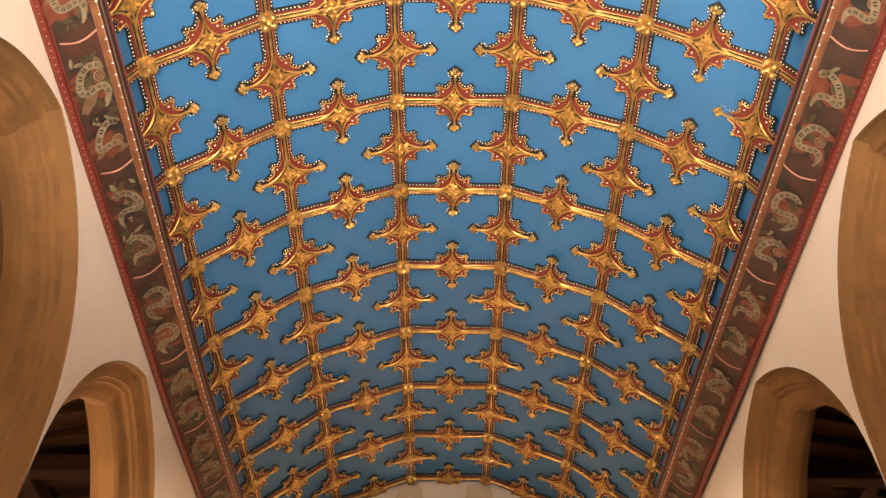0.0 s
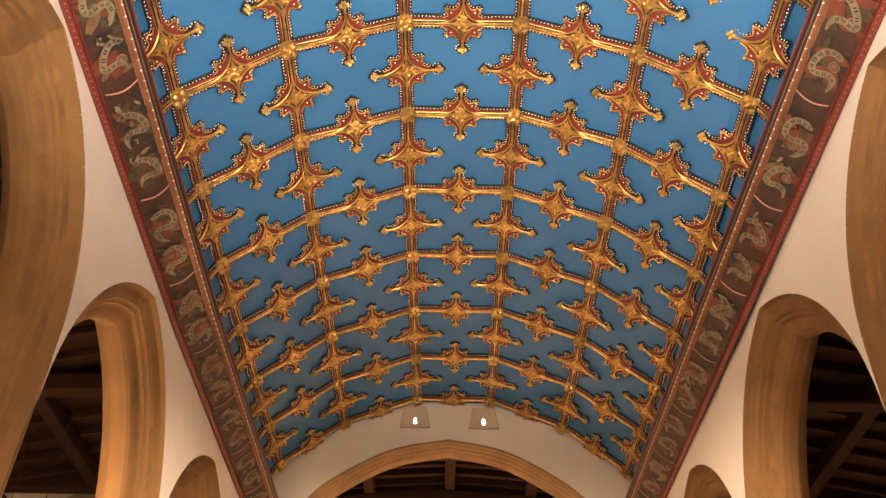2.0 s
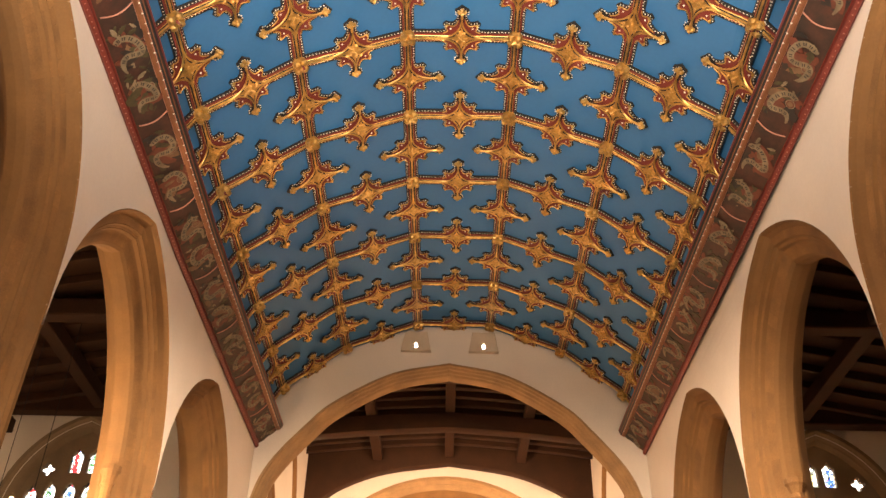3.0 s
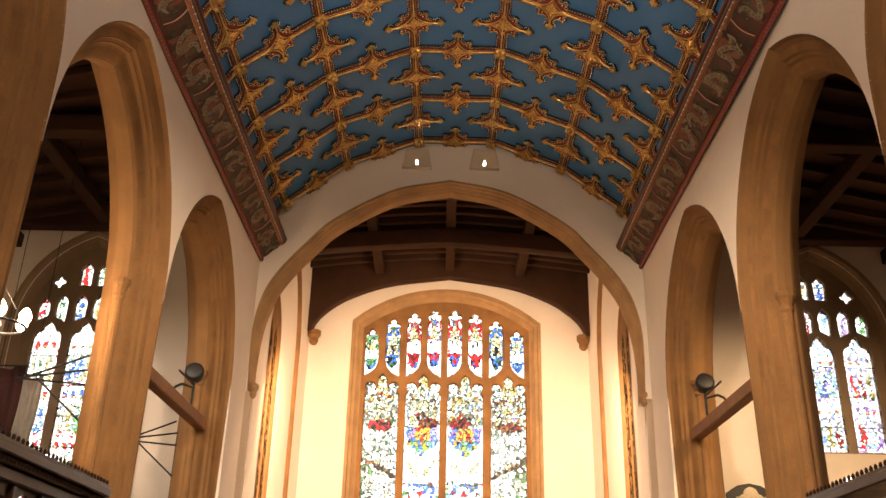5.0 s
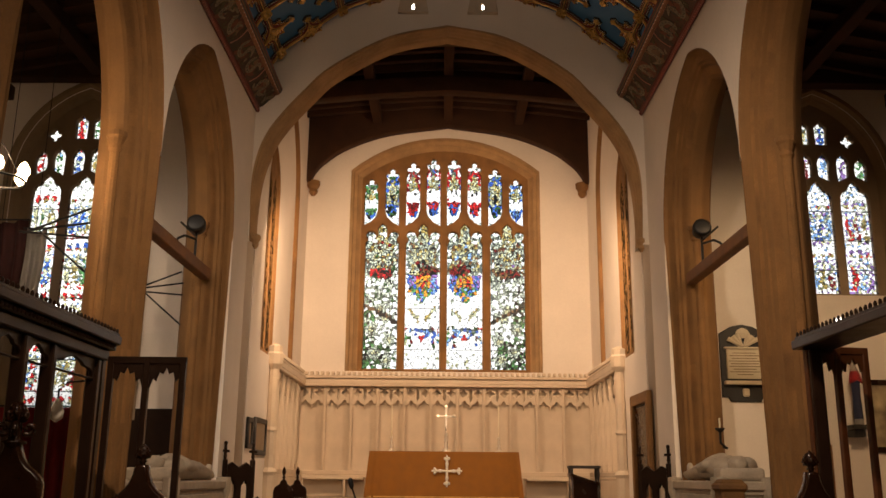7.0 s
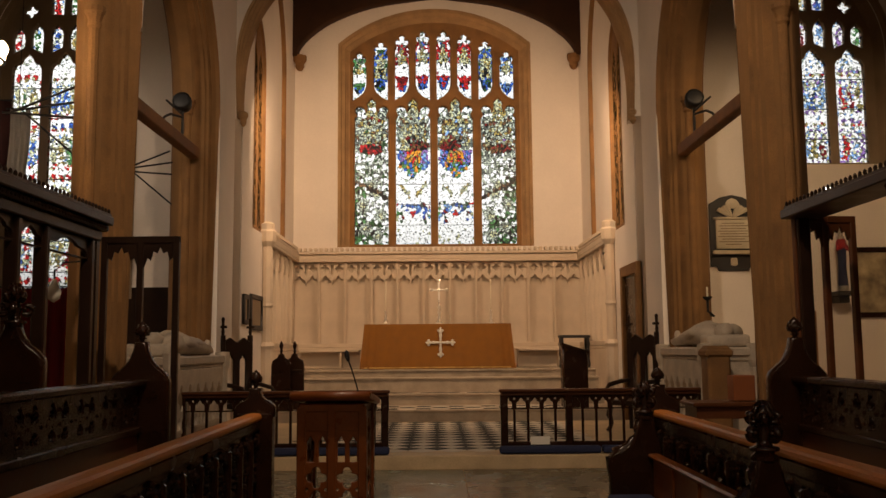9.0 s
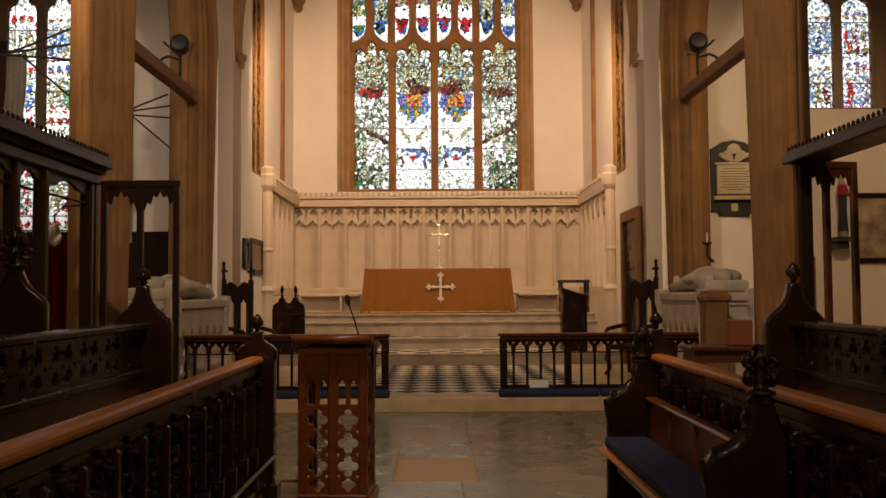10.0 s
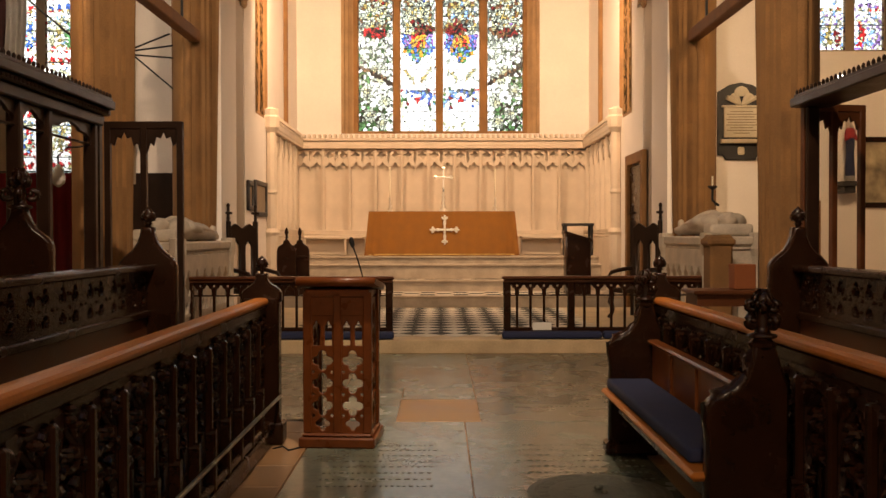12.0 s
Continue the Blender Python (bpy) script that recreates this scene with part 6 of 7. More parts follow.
# hanging cloths in the north aisle
for nm, x0, x1, z0, z1, wave, mt, label in (("banner", -6.95, -6.22, 4.05, 5.15, 0.05, MAROON, "dark maroon cloth banner hanging in the north aisle"), ("hanging_cloth", -6.2, -5.93, 3.95, 5.02, 0.03, LINEN, "pale grey cloth hanging in folds beside the banner")):
    b = empty(nm, ((x0 + x1) / 2, 13.0, 0), label, "banner", "aisle hangings")
    bm = bmesh.new()
    w = x1 - x0
    n = 24
    cols = [[bm.verts.new((-w / 2 + w * i / n + 0.03 * math.sin(z * 3), wave * math.sin(i * 0.9 + z), z - 0.05 * math.sin(i / n * math.pi))) for z in [z0 + (z1 - z0) * k / 6 for k in range(7)]] for i in range(n + 1)]
    for p, q in zip(cols, cols[1:]):
        for k in range(6):
            bm.faces.new((p[k], q[k], q[k + 1], p[k + 1]))
    bmesh.ops.solidify(bm, geom=bm.faces[:], thickness=0.008)
    part("cloth", bm, mt, b, smooth=True)
    bm = bmesh.new()
    tube(bm, [(-w / 2 - 0.05, 0, z1), (w / 2 + 0.05, 0, z1)], 0.014, 6)
    part("rod", bm, IRON, b)
    bm = bmesh.new()
    tube(bm, [(0, 0, z1), (0, 0, 9.1)], 0.006, 5)
    part("cord", bm, IRON, b)

dado = part("wall_dado", boxes((-5.5, -4.2, AY - 0.03, AY - 0.002, 0.0, 2.6), bevel=0.006), EBONY)
tagged(dado, "dark painted lower part of the north aisle wall", "wall panel", kind="structure")

# painted statuette on a bracket at the end of the south aisle
bm = lathe([(0.1, 0.0), (0.11, 0.1), (0.085, 0.5), (0.1, 0.75), (0.09, 0.92), (0.045, 1.0), (0.06, 1.08), (0.05, 1.17), (0.02, 1.24)], 12)
for sx in (-1, 1):
    tube(bm, [(sx * 0.08, 0, 0.88), (sx * 0.13, -0.06, 0.72), (sx * 0.04, -0.11, 0.76)], [0.035, 0.03, 0.02], 7)
for f in bm.faces:
    z = f.calc_center_median().z
    f.material_index = 2 if z < 0.18 else 0 if z < 0.7 else 1 if z < 0.92 else 2
st = part("statuette", bm, [NAVY, CURTAIN, LINEN], None, smooth=True)
st.matrix_basis = Matrix.Translation((7.12, AY - 0.2, 2.42)) @ Matrix.Diagonal((0.75, 0.75, 1, 1))
tagged(st, "small painted blue and red statuette on a wall bracket", "statue")
br = part("wall_bracket", boxes((6.93, 7.23, AY - 0.4, AY, 2.34, 2.42), (6.98, 7.18, AY - 0.3, AY, 2.22, 2.34), bevel=0.015), BLACK)
tagged(br, "dark wooden bracket under the painted statuette", "bracket")
pn = empty("wall_panel", (6.55, AY, 0), "tall plain wooden panel with a small cream switch plate", "panel")
part("board", boxes((-0.13, 0.13, -0.06, 0, 0.0, 2.1), bevel=0.01), BEAM, pn)
part("switch_plate", boxes((-0.06, 0.06, -0.075, -0.06, 1.72, 1.9), bevel=0.004), TABLET, pn, "cream switch plate")

# ---------------------------------------------------------------- choir stalls
def leafy(bm, c, s, rnd, n=14, mi=0):
    """A clump of carved leaves and berries."""
    for i in range(n):
        a, e = i * 2.4 + rnd.random(), -0.5 + 1.6 * (i + 0.5) / n
        r = s * (0.55 + 0.3 * rnd.random())
        p = (c[0] + r * math.cos(a) * math.cos(e), c[1] + r * math.sin(a) * math.cos(e), c[2] + r * 1.25 * math.sin(e))
        lump(bm, p, (s * 0.42, s * 0.42, s * 0.36), mi, 6)


def volute(bm, c, out, r, w, turns=0.85, flip=1, mi=0):
    """A curled leaf: a tapered rod that runs out along the direction out, then rolls up on itself about c."""
    out = Vector(out).normalized()
    up = Vector((0, 0, flip))
    c = Vector(c)
    pts, rs = [], []
    for k in range(13):
        a = -2.5 + 2 * math.pi * turns * k / 12
        rho = r * (1.0 - 0.62 * k / 12)
        pts.append(c + out * rho * math.cos(a) + up * rho * math.sin(a))
        rs.append(w * (0.75 + 0.45 * math.sin(math.pi * k / 12) - 0.3 * k / 12))
    tube(bm, pts, rs, 7, mi)
    lump(bm, pts[-1], (w * 1.05, w * 1.05, w * 0.95), mi, 6)


def poppyhead(name, parent, x, y, z, s, rnd, mat_=None):
    """A carved finial: moulded neck, two tiers of curled leaves and a closed bud."""
    bm = bmesh.new()
    lathe([(0.5, 0), (0.42, 0.12), (0.68, 0.2), (0.7, 0.32), (0.4, 0.42), (0.32, 0.7), (0.4, 1.0), (0.3, 1.3), (0.42, 1.6), (0.46, 1.85), (0.34, 2.2), (0.1, 2.5)], 10, Matrix.Translation((x, y, z)) @ Matrix.Scale(s, 4), bm)
    for h, r, reach, a0 in ((0.8, 0.36, 0.68, 0.35), (1.5, 0.27, 0.5, 1.13)):
        for a in range(4):
            t = a * math.pi / 2 + a0 + 0.2 * rnd.random()
            d = (math.cos(t), math.sin(t), 0)
            volute(bm, (x + s * reach * d[0], y + s * reach * d[1], z + s * (h + 0.22)), d, s * r, s * 0.17, 0.9)
    for a in range(5):
        t = a * 2 * math.pi / 5
        tube(bm, [(x + s * 0.34 * math.cos(t), y + s * 0.34 * math.sin(t), z + s * 1.5), (x + s * 0.52 * math.cos(t), y + s * 0.52 * math.sin(t), z + s * 1.85), (x + s * 0.3 * math.cos(t), y + s * 0.3 * math.sin(t), z + s * 2.25), (x + s * 0.2 * math.cos(t), y + s * 0.2 * math.sin(t), z + s * 2.5)], [s * 0.1, s * 0.17, s * 0.13, s * 0.05], 6)
    return part(name, bm, mat_ or OAK, parent, "carved leafy poppyhead", smooth=True)


def pineapple(name, parent, x, y, z, s):
    bm = lathe([(0.5, 0), (0.3, 0.25), (0.3, 0.8), (0.6, 0.95), (0.3, 1.1), (0.75, 1.4), (0.85, 1.8), (0.6, 2.4), (0.25, 2.8), (0.05, 3.0)], 12, Matrix.Translation((x, y, z)) @ Matrix.Scale(s, 4))
    for j in range(5):
        for i in range(8):
            a = (i + 0.5 * (j % 2)) * math.pi / 4
            r = (0.78, 0.86, 0.82, 0.66, 0.45)[j] * s
            lump(bm, (x + r * math.cos(a), y + r * math.sin(a), z + s * (1.4 + 0.28 * j)), (s * 0.13, s * 0.13, s * 0.15), 0, 5)
    return part(name, bm, OAK, parent, "carved bud finial", smooth=True)


def ogee_end(w, z0, zs, zt):
    """A stall end: straight sides, then ogee shoulders rising to a narrow neck."""
    h = w / 2
    d = zt - zs
    left = [(-h, z0), (-h, zs), (-h * 0.95, zs + 0.1 * d), (-h * 0.78, zs + 0.24 * d), (-h * 0.5, zs + 0.4 * d), (-h * 0.32, zs + 0.58 * d), (-h * 0.2, zs + 0.8 * d), (-0.03, zt)]
    return left + [(-x, z) for x, z in reversed(left)]


def frontal(name, x, y0, y1, zt, side, label):
    """An openwork desk front running along the choir: sloping top rail, cusped arcade, buttresses, plinth."""
    st = empty(name, (x, (y0 + y1) / 2, 0), label, "choir stall", "choir desks")
    L = (y1 - y0) / 2
    prof = [(-0.05, zt - 0.05), (0.05, zt - 0.05), (0.056, zt - 0.042), (0.058, zt - 0.03), (0.054, zt - 0.015), (0.04, zt - 0.004), (0.0, zt), (-0.04, zt - 0.004), (-0.054, zt - 0.015), (-0.058, zt - 0.03), (-0.056, zt - 0.042)]
    bm = bmesh.new()
    a = [bm.verts.new((side * px, -L, pz)) for px, pz in prof]
    b = [bm.verts.new((side * px, L, pz)) for px, pz in prof]
    for i in range(len(prof)):
        j = (i + 1) % len(prof)
        bm.faces.new((a[i], a[j], b[j], b[i]))
    bm.faces.new(a)
    bm.faces.new(b[::-1])
    part("book_rail", bm, RAILOAK, st, "polished mid-brown oak top rail")
    part("under_rail", boxes((-0.045, 0.045, -L, L, zt - 0.12, zt - 0.05), bevel=0.012), OAK, st)
    part("plinth", boxes((-0.09, 0.09, -L, L, 0.0, 0.12), (-0.07, 0.07, -L, L, 0.12, 0.17), bevel=0.012), OAK, st)
    n = round(2 * L / 0.33)
    w = 2 * L / n
    z0, z1 = 0.17, zt - 0.12
    zz = z1 - 0.36
    holes = [light_shape(0, w * 0.8, z0 + 0.14, zz + 0.12, z1 - 0.05)]
    for s in (-1, 1):
        holes.append(circle(s * w * 0.4, z1 - 0.05, 0.022, 10))
    holes.append([(-w * 0.3, z0 + 0.03), (w * 0.3, z0 + 0.03), (w * 0.3, z0 + 0.1), (-w * 0.3, z0 + 0.1)])
    bay = plate([(-w / 2, z0), (w / 2, z0), (w / 2, z1), (-w / 2, z1)], holes, 0.05, 0.01, Matrix.Translation((-0.025, 0, 0)) @ ALONG_Y)
    bay.materials.append(OAK)
    rnd = random.Random(5)
    carve = []
    for k in range(3):
        bm = bmesh.new()
        for s in (-1, 1):
            tube(bm, [(0.0, s * w * 0.39, zz - 0.06), (0, s * w * 0.36, zz + 0.06), (0, s * w * 0.22, zz + 0.2), (0, 0, zz + 0.27)], [0.012, 0.017, 0.016, 0.012], 6)
            volute(bm, (0, s * w * 0.22, zz + 0.02 + 0.01 * rnd.random()), (0, -s, 0), w * 0.17, 0.024, 0.8, -1)
            volute(bm, (0, s * w * 0.15, zz + 0.16), (0, s, 0), w * 0.15, 0.022, 0.85, 1)
            volute(bm, (0.012, s * w * 0.38, zz + 0.26), (0, -s, 0), w * 0.12, 0.018, 0.85, -1)
            volute(bm, (0.0, s * w * 0.33, zz - 0.1), (0, -s, 0), w * 0.1, 0.018, 0.85, 1)
            volute(bm, (0.012, s * w * 0.42, zz + 0.12), (0, s, 0), w * 0.08, 0.014, 0.85, 1)
        leafy(bm, (0, 0, zz + 0.3), 0.05, rnd, 6)
        bmesh.ops.scale(bm, vec=(1.5, 1, 1), verts=bm.verts[:])
        carve.append(mesh_of("carved_leaf", bm, OAK))
    but = mesh_of("buttress", boxes((-0.055, 0.055, -0.022, 0.022, 0.1, z1 - 0.04), (-0.075, 0.075, -0.028, 0.028, 0.1, 0.42), bevel=0.01), OAK)
    bal = mesh_of("baluster", boxes((-0.018, 0.018, -0.014, 0.014, 0.15, zz - 0.04), bevel=0.005), OAK)
    cb = bmesh.new()
    tube(cb, [(-0.075, 0, 0.43), (0.075, 0, 0.43)], 0.026, 8)
    cap = mesh_of("buttress_cap", cb, OAK)
    for i in range(n):
        y = -L + w * (i + 0.5)
        again("openwork_bay", bay, st, Matrix.Translation((0, y, 0)))
        again("carved_leaf", carve[i % 3], st, Matrix.Translation((0, y, 0)))
        again("buttress", but, st, Matrix.Translation((0, y - w / 2, 0)))
        again("baluster", bal, st, Matrix.Translation((0, y, 0)))
        again("buttress_cap", cap, st, Matrix.Translation((0, y - w / 2, 0)))
    part("end_post", boxes((-0.13, 0.13, L - 0.06, L + 0.06, 0.0, zt - 0.0), (-0.16, 0.16, L - 0.09, L + 0.09, 0.0, 0.16), bevel=0.012), OAK, st)
    sh = ogee_end(0.26, zt - 0.02, zt + 0.03, zt + 0.16)
    part("shoulder", plate(sh, [], 0.1, 0.012, Matrix.Translation((0, L - 0.05, 0)) @ ALONG_X), OAK, st)
    pineapple("finial", st, 0, L, zt + 0.15, 0.05)
    # added pale rod for the reflection along the ledge, and the ledge behind
    bm = bmesh.new()
    tube(bm, [(-side * 0.13, -L, 0.34), (-side * 0.13, L, 0.34)], 0.012, 6)
    part("rod", bm, GLINT, st, "slim pale metal rod")
    part("book_shelf", boxes((min(side * 0.03, side * 0.3), max(side * 0.03, side * 0.3), -L, L, zt - 0.3, zt - 0.275)), OAK, st)
    return st


frontal("choir_desk", -1.29, 0.6, 6.55, 1.055, -1, "dark carved oak choir desk with openwork arcade and polished rail")
frontal("choir_desk", 1.58, 0.6, 6.55, 1.055, 1, "dark carved oak choir desk with openwork arcade behind the bench")


def back_stall(x, y0, y1, zt, side, label):
    st = empty("back_stall", (x, (y0 + y1) / 2, 0), label, "choir stall", "back stalls")
    L = (y1 - y0) / 2
    part("top_rail", boxes((-0.08, 0.08, -L, L, zt - 0.05, zt), bevel=0.012), OAK, st)
    n = round(2 * L / 0.4)
    w = 2 * L / n
    z0, z1 = zt - 0.34, zt - 0.05
    zc = (z0 + z1) / 2
    bay = plate([(-w / 2, z0), (w / 2, z0), (w / 2, z1), (-w / 2, z1)], [trefoil(-0.09, zc + 0.06, 0.06, 12), trefoil(0.09, zc + 0.06, 0.06, 12), trefoil(-0.09, zc - 0.07, 0.055, 12), trefoil(0.09, zc - 0.07, 0.055, 12)], 0.05, 0.008, Matrix.Translation((-0.025, 0, 0)) @ ALONG_Y)
    bay.materials.append(OAK)
    rnd = random.Random(8)
    bm = bmesh.new()
    for dy, dz in ((0, 0.08), (0, -0.07), (-0.17, 0), (0.17, 0), (0, 0)):
        leafy(bm, (0, dy, zc + dz), 0.035, rnd, 5)
    for sy in (-1, 1):
        for dz, fl in ((0.06, 1), (-0.07, -1)):
            volute(bm, (-side * 0.015, sy * 0.1, zc + dz), (0, sy, 0), 0.045, 0.013, 0.85, fl)
    carve = mesh_of("carved_leaf", bm, OAK)
    for i in range(n):
        again("openwork_bay", bay, st, Matrix.Translation((0, -L + w * (i + 0.5), 0)))
        again("carved_leaf", carve, st, Matrix.Translation((0, -L + w * (i + 0.5), 0)))
    part("panel", boxes((-0.02, 0.02, -L, L, 0.14, z0 - 0.05)), RAILDARK, st, "plain red-brown back panel")
    part("mid_rail", boxes((-0.05, 0.05, -L, L, z0 - 0.05, z0), bevel=0.008), OAK, st)
    part("plinth", boxes((-0.05, 0.05, -L, L, 0, 0.14), bevel=0.008), OAK, st)
    part("seat", boxes((min(0, -side * 0.42), max(0, -side * 0.42), -L, L, 0.52, 0.56), bevel=0.01), OAK, st)
    part("stall_end", plate(ogee_end(0.4, 0.0, zt - 0.02, zt + 0.26), [], 0.1, 0.015, Matrix.Translation((-side * 0.02, L - 0.02, 0)) @ ALONG_X), OAK, st, "shaped stall end with ogee shoulders")
    pineapple("finial", st, -side * 0.02, L + 0.03, zt + 0.24, 0.062)
    return st


back_stall(-2.2, 0.6, 6.75, 1.29, -1, "dark oak back stall with pierced band and shaped end")
back_stall(2.63, 0.6, 6.6, 1.28, 1, "dark oak back stall with pierced band and shaped end")
end = empty("stall_end", (-3.12, 6.7, 0), "tall dark oak stall end with a gleaming carved poppyhead", "choir stall")
part("end_panel", plate(ogee_end(0.46, 0.0, 1.42, 1.72), [], 0.1, 0.015, ALONG_X), OAK, end)
poppyhead("poppyhead", end, 0, 0.05, 1.68, 0.13, random.Random(2))

# sheets of paper left on the shelves behind the desks
for x, y, z in ((-1.62, 2.6, 0.36), (-1.62, 3.3, 0.36), (-1.62, 4.2, 0.36), (-1.62, 5.1, 0.36), (1.95, 3.1, 0.36), (1.95, 3.5, 0.36), (1.95, 2.6, 0.36)):
    p = part("service_sheet", boxes((-0.004, 0.004, -0.08, 0.08, 0.0, 0.2)), PAPER)
    p.matrix_basis = pose(x, y, z, 0, 12 if x > 0 else -12, 0)
    tagged(p, "white service sheet standing on the low book ledge", "paper", "service sheets")
for x, s in ((-1.75, -1), (2.08, 1)):
    k = part("low_bench", boxes((x - 0.16, x + 0.16, 1.0, 6.2, 0.32, 0.36), (x - 0.13, x - 0.09, 1.0, 6.2, 0.0, 0.32), bevel=0.008), OAK)
    tagged(k, "low dark oak bench between the stalls", "bench", "low benches")

# bench with blue cushion
bench = empty("choir_bench", (1.39, 5.08, 0), "brown oak choir bench with carved ends and a navy cushion", "bench")
part("seat", boxes((-0.3, 0.08, -1.14, 1.1, 0.42, 0.46), bevel=0.016), RAILOAK, bench, "polished brown seat board")
part("back", boxes((0.04, 0.08, -1.08, 1.06, 0.46, 0.76), bevel=0.01), BENCHOAK, bench, "panelled oak back")
for y in (-0.55, 0.0, 0.55):
    part("back_stile", boxes((0.025, 0.05, y - 0.04, y + 0.04, 0.47, 0.755), bevel=0.006), BENCHOAK, bench)
part("back_top", boxes((0.01, 0.09, -1.1, 1.08, 0.76, 0.79), bevel=0.012), BENCHOAK, bench)
part("seat_rail", boxes((-0.2, -0.16, -1.08, 1.06, 0.3, 0.42), bevel=0.008), OAK, bench)
END = [(-0.23, 0.0), (0.1, 0.0), (0.1, 0.84), (0.07, 0.92), (0.045, 1.01), (-0.025, 1.01), (-0.035, 0.95), (-0.055, 0.885), (-0.085, 0.83), (-0.12, 0.8), (-0.16, 0.79), (-0.2, 0.785), (-0.23, 0.755), (-0.238, 0.7), (-0.225, 0.62)]
for y, s in ((-1.18, 0), (1.08, 1)):
    part("bench_end", plate(END, [], 0.09, 0.014, Matrix.Translation((0, y, 0)) @ ALONG_X), OAK, bench, "shaped oak bench end with scrolled arm")
    bm = bmesh.new()
    tube(bm, [(-0.022, y + 0.045, 1.0), (-0.038, y + 0.045, 0.94), (-0.06, y + 0.045, 0.875), (-0.1, y + 0.045, 0.82), (-0.15, y + 0.045, 0.795), (-0.2, y + 0.045, 0.788), (-0.228, y + 0.045, 0.755), (-0.235, y + 0.045, 0.69)], [0.03, 0.034, 0.042, 0.046, 0.046, 0.042, 0.036, 0.02], 8)
    part("scrolled_arm", bm, OAK, bench, smooth=True)
    part("foot", boxes((-0.27, 0.09, y - 0.03, y + 0.12, 0.0, 0.1), bevel=0.02), OAK, bench)
    bm = lathe([(0.04, 0.97), (0.045, 1.0), (0.06, 1.015), (0.06, 1.03), (0.04, 1.045)], 10, Matrix.Translation((0.01, y + 0.045, 0)))
    part("neck", bm, OAK, bench)
    poppyhead("poppyhead", bench, 0.01, y + 0.045, 1.035, 0.092, random.Random(4 + s))
bm = bmesh.new()
pillow(bm, -0.27, 0.02, -0.98, 1.05, 0.46, 0.53, 0.022)
cu = part("bench_cushion", bm, NAVY, None, smooth=True)
cu.matrix_basis = Matrix.Translation((1.39, 5.08, 0.001))
tagged(cu, "long navy blue seat cushion on the choir bench", "cushion")

# ---------------------------------------------------------------- lectern
lec = empty("lectern", (-0.72, 6.6, 0), "brown oak lectern with pierced tracery front panels", "lectern", turn=-4)
part("base", boxes((-0.27, 0.27, -0.24, 0.26, 0.0, 0.075), (-0.25, 0.25, -0.22, 0.24, 0.075, 0.1), bevel=0.012), LECOAK, lec)
for x in (-0.215, 0.0, 0.215):
    part("stile", boxes((x - 0.03, x + 0.03, -0.2, -0.14, 0.1, 1.1), bevel=0.008), LECOAK, lec)
part("upper_panel", boxes((-0.2, 0.2, -0.19, -0.15, 0.93, 1.1), bevel=0.006), LECOAK, lec)
holes = []
for c in (-0.1075, 0.1075):
    for dx in (-0.042, 0.042):
        holes.append(light_shape(c + dx, 0.062, 0.715, 0.83, 0.905))
    for z in (0.612, 0.452, 0.292):
        holes.append(trefoil(c, z, 0.079, 32, 4, 0.0))
    holes.append(trefoil(c, 0.165, 0.056, 28, 4, 0.0))
    for z in (0.532, 0.372, 0.222):
        for dx in (-0.066, 0.066):
            holes.append(circle(c + dx, z, 0.015, 8))
part("pierced_front", plate([(-0.2, 0.1), (0.2, 0.1), (0.2, 0.93), (-0.2, 0.93)], holes, 0.028, 0.005, Matrix.Translation((0, -0.185, 0)) @ ALONG_X), LECOAK, lec)
for s in (-1, 1):
    part("side_stile", boxes((s * 0.215 - 0.03, s * 0.215 + 0.03, 0.16, 0.22, 0.1, 1.14), bevel=0.008), LECOAK, lec)
    hs = [trefoil(0.01, z, 0.085, 28, 4, 0.0) for z in (0.21, 0.39, 0.57, 0.75, 0.93)]
    part("pierced_side", plate([(-0.14, 0.1), (0.16, 0.1), (0.16, 1.05), (-0.14, 1.05)], hs, 0.026, 0.005, Matrix.Translation((s * 0.215 - 0.013, 0, 0)) @ ALONG_Y), LECOAK, lec)
part("sloping_top", plate([(-0.27, 1.16), (0.24, 1.1), (0.25, 1.13), (-0.26, 1.2)], [], 0.56, 0.008, Matrix.Translation((-0.28, 0, 0)) @ ALONG_Y), LECOAK, lec)
part("neck_box", boxes((-0.23, 0.23, -0.2, 0.2, 1.06, 1.12), bevel=0.01), LECOAK, lec)
mic = empty("microphone", (-0.62, 6.55, 1.17), "black gooseneck microphone fixed on the lectern", "microphone")
bm = bmesh.new()
tube(bm, [(0.06, 0.06, 0.0), (0.04, 0.04, 0.08), (0.02, 0.0, 0.16), (-0.01, -0.02, 0.25)], 0.006, 6)
part("gooseneck", bm, IRON, mic)
part("head", lathe([(0.008, 0), (0.016, 0.02), (0.018, 0.05), (0.014, 0.07), (0.004, 0.08)], 10, pose(-0.01, -0.02, 0.24, 0, -12, 0)), IRON, mic)
bm = bmesh.new()
tube(bm, [(-0.98, 6.4, 0.008), (-1.06, 6.3, 0.006), (-1.12, 6.42, 0.006), (-1.18, 6.35, 0.006)], 0.006, 6)
tagged(part("cable", bm, IRON), "thin black cable on the floor by the lectern", "cable")

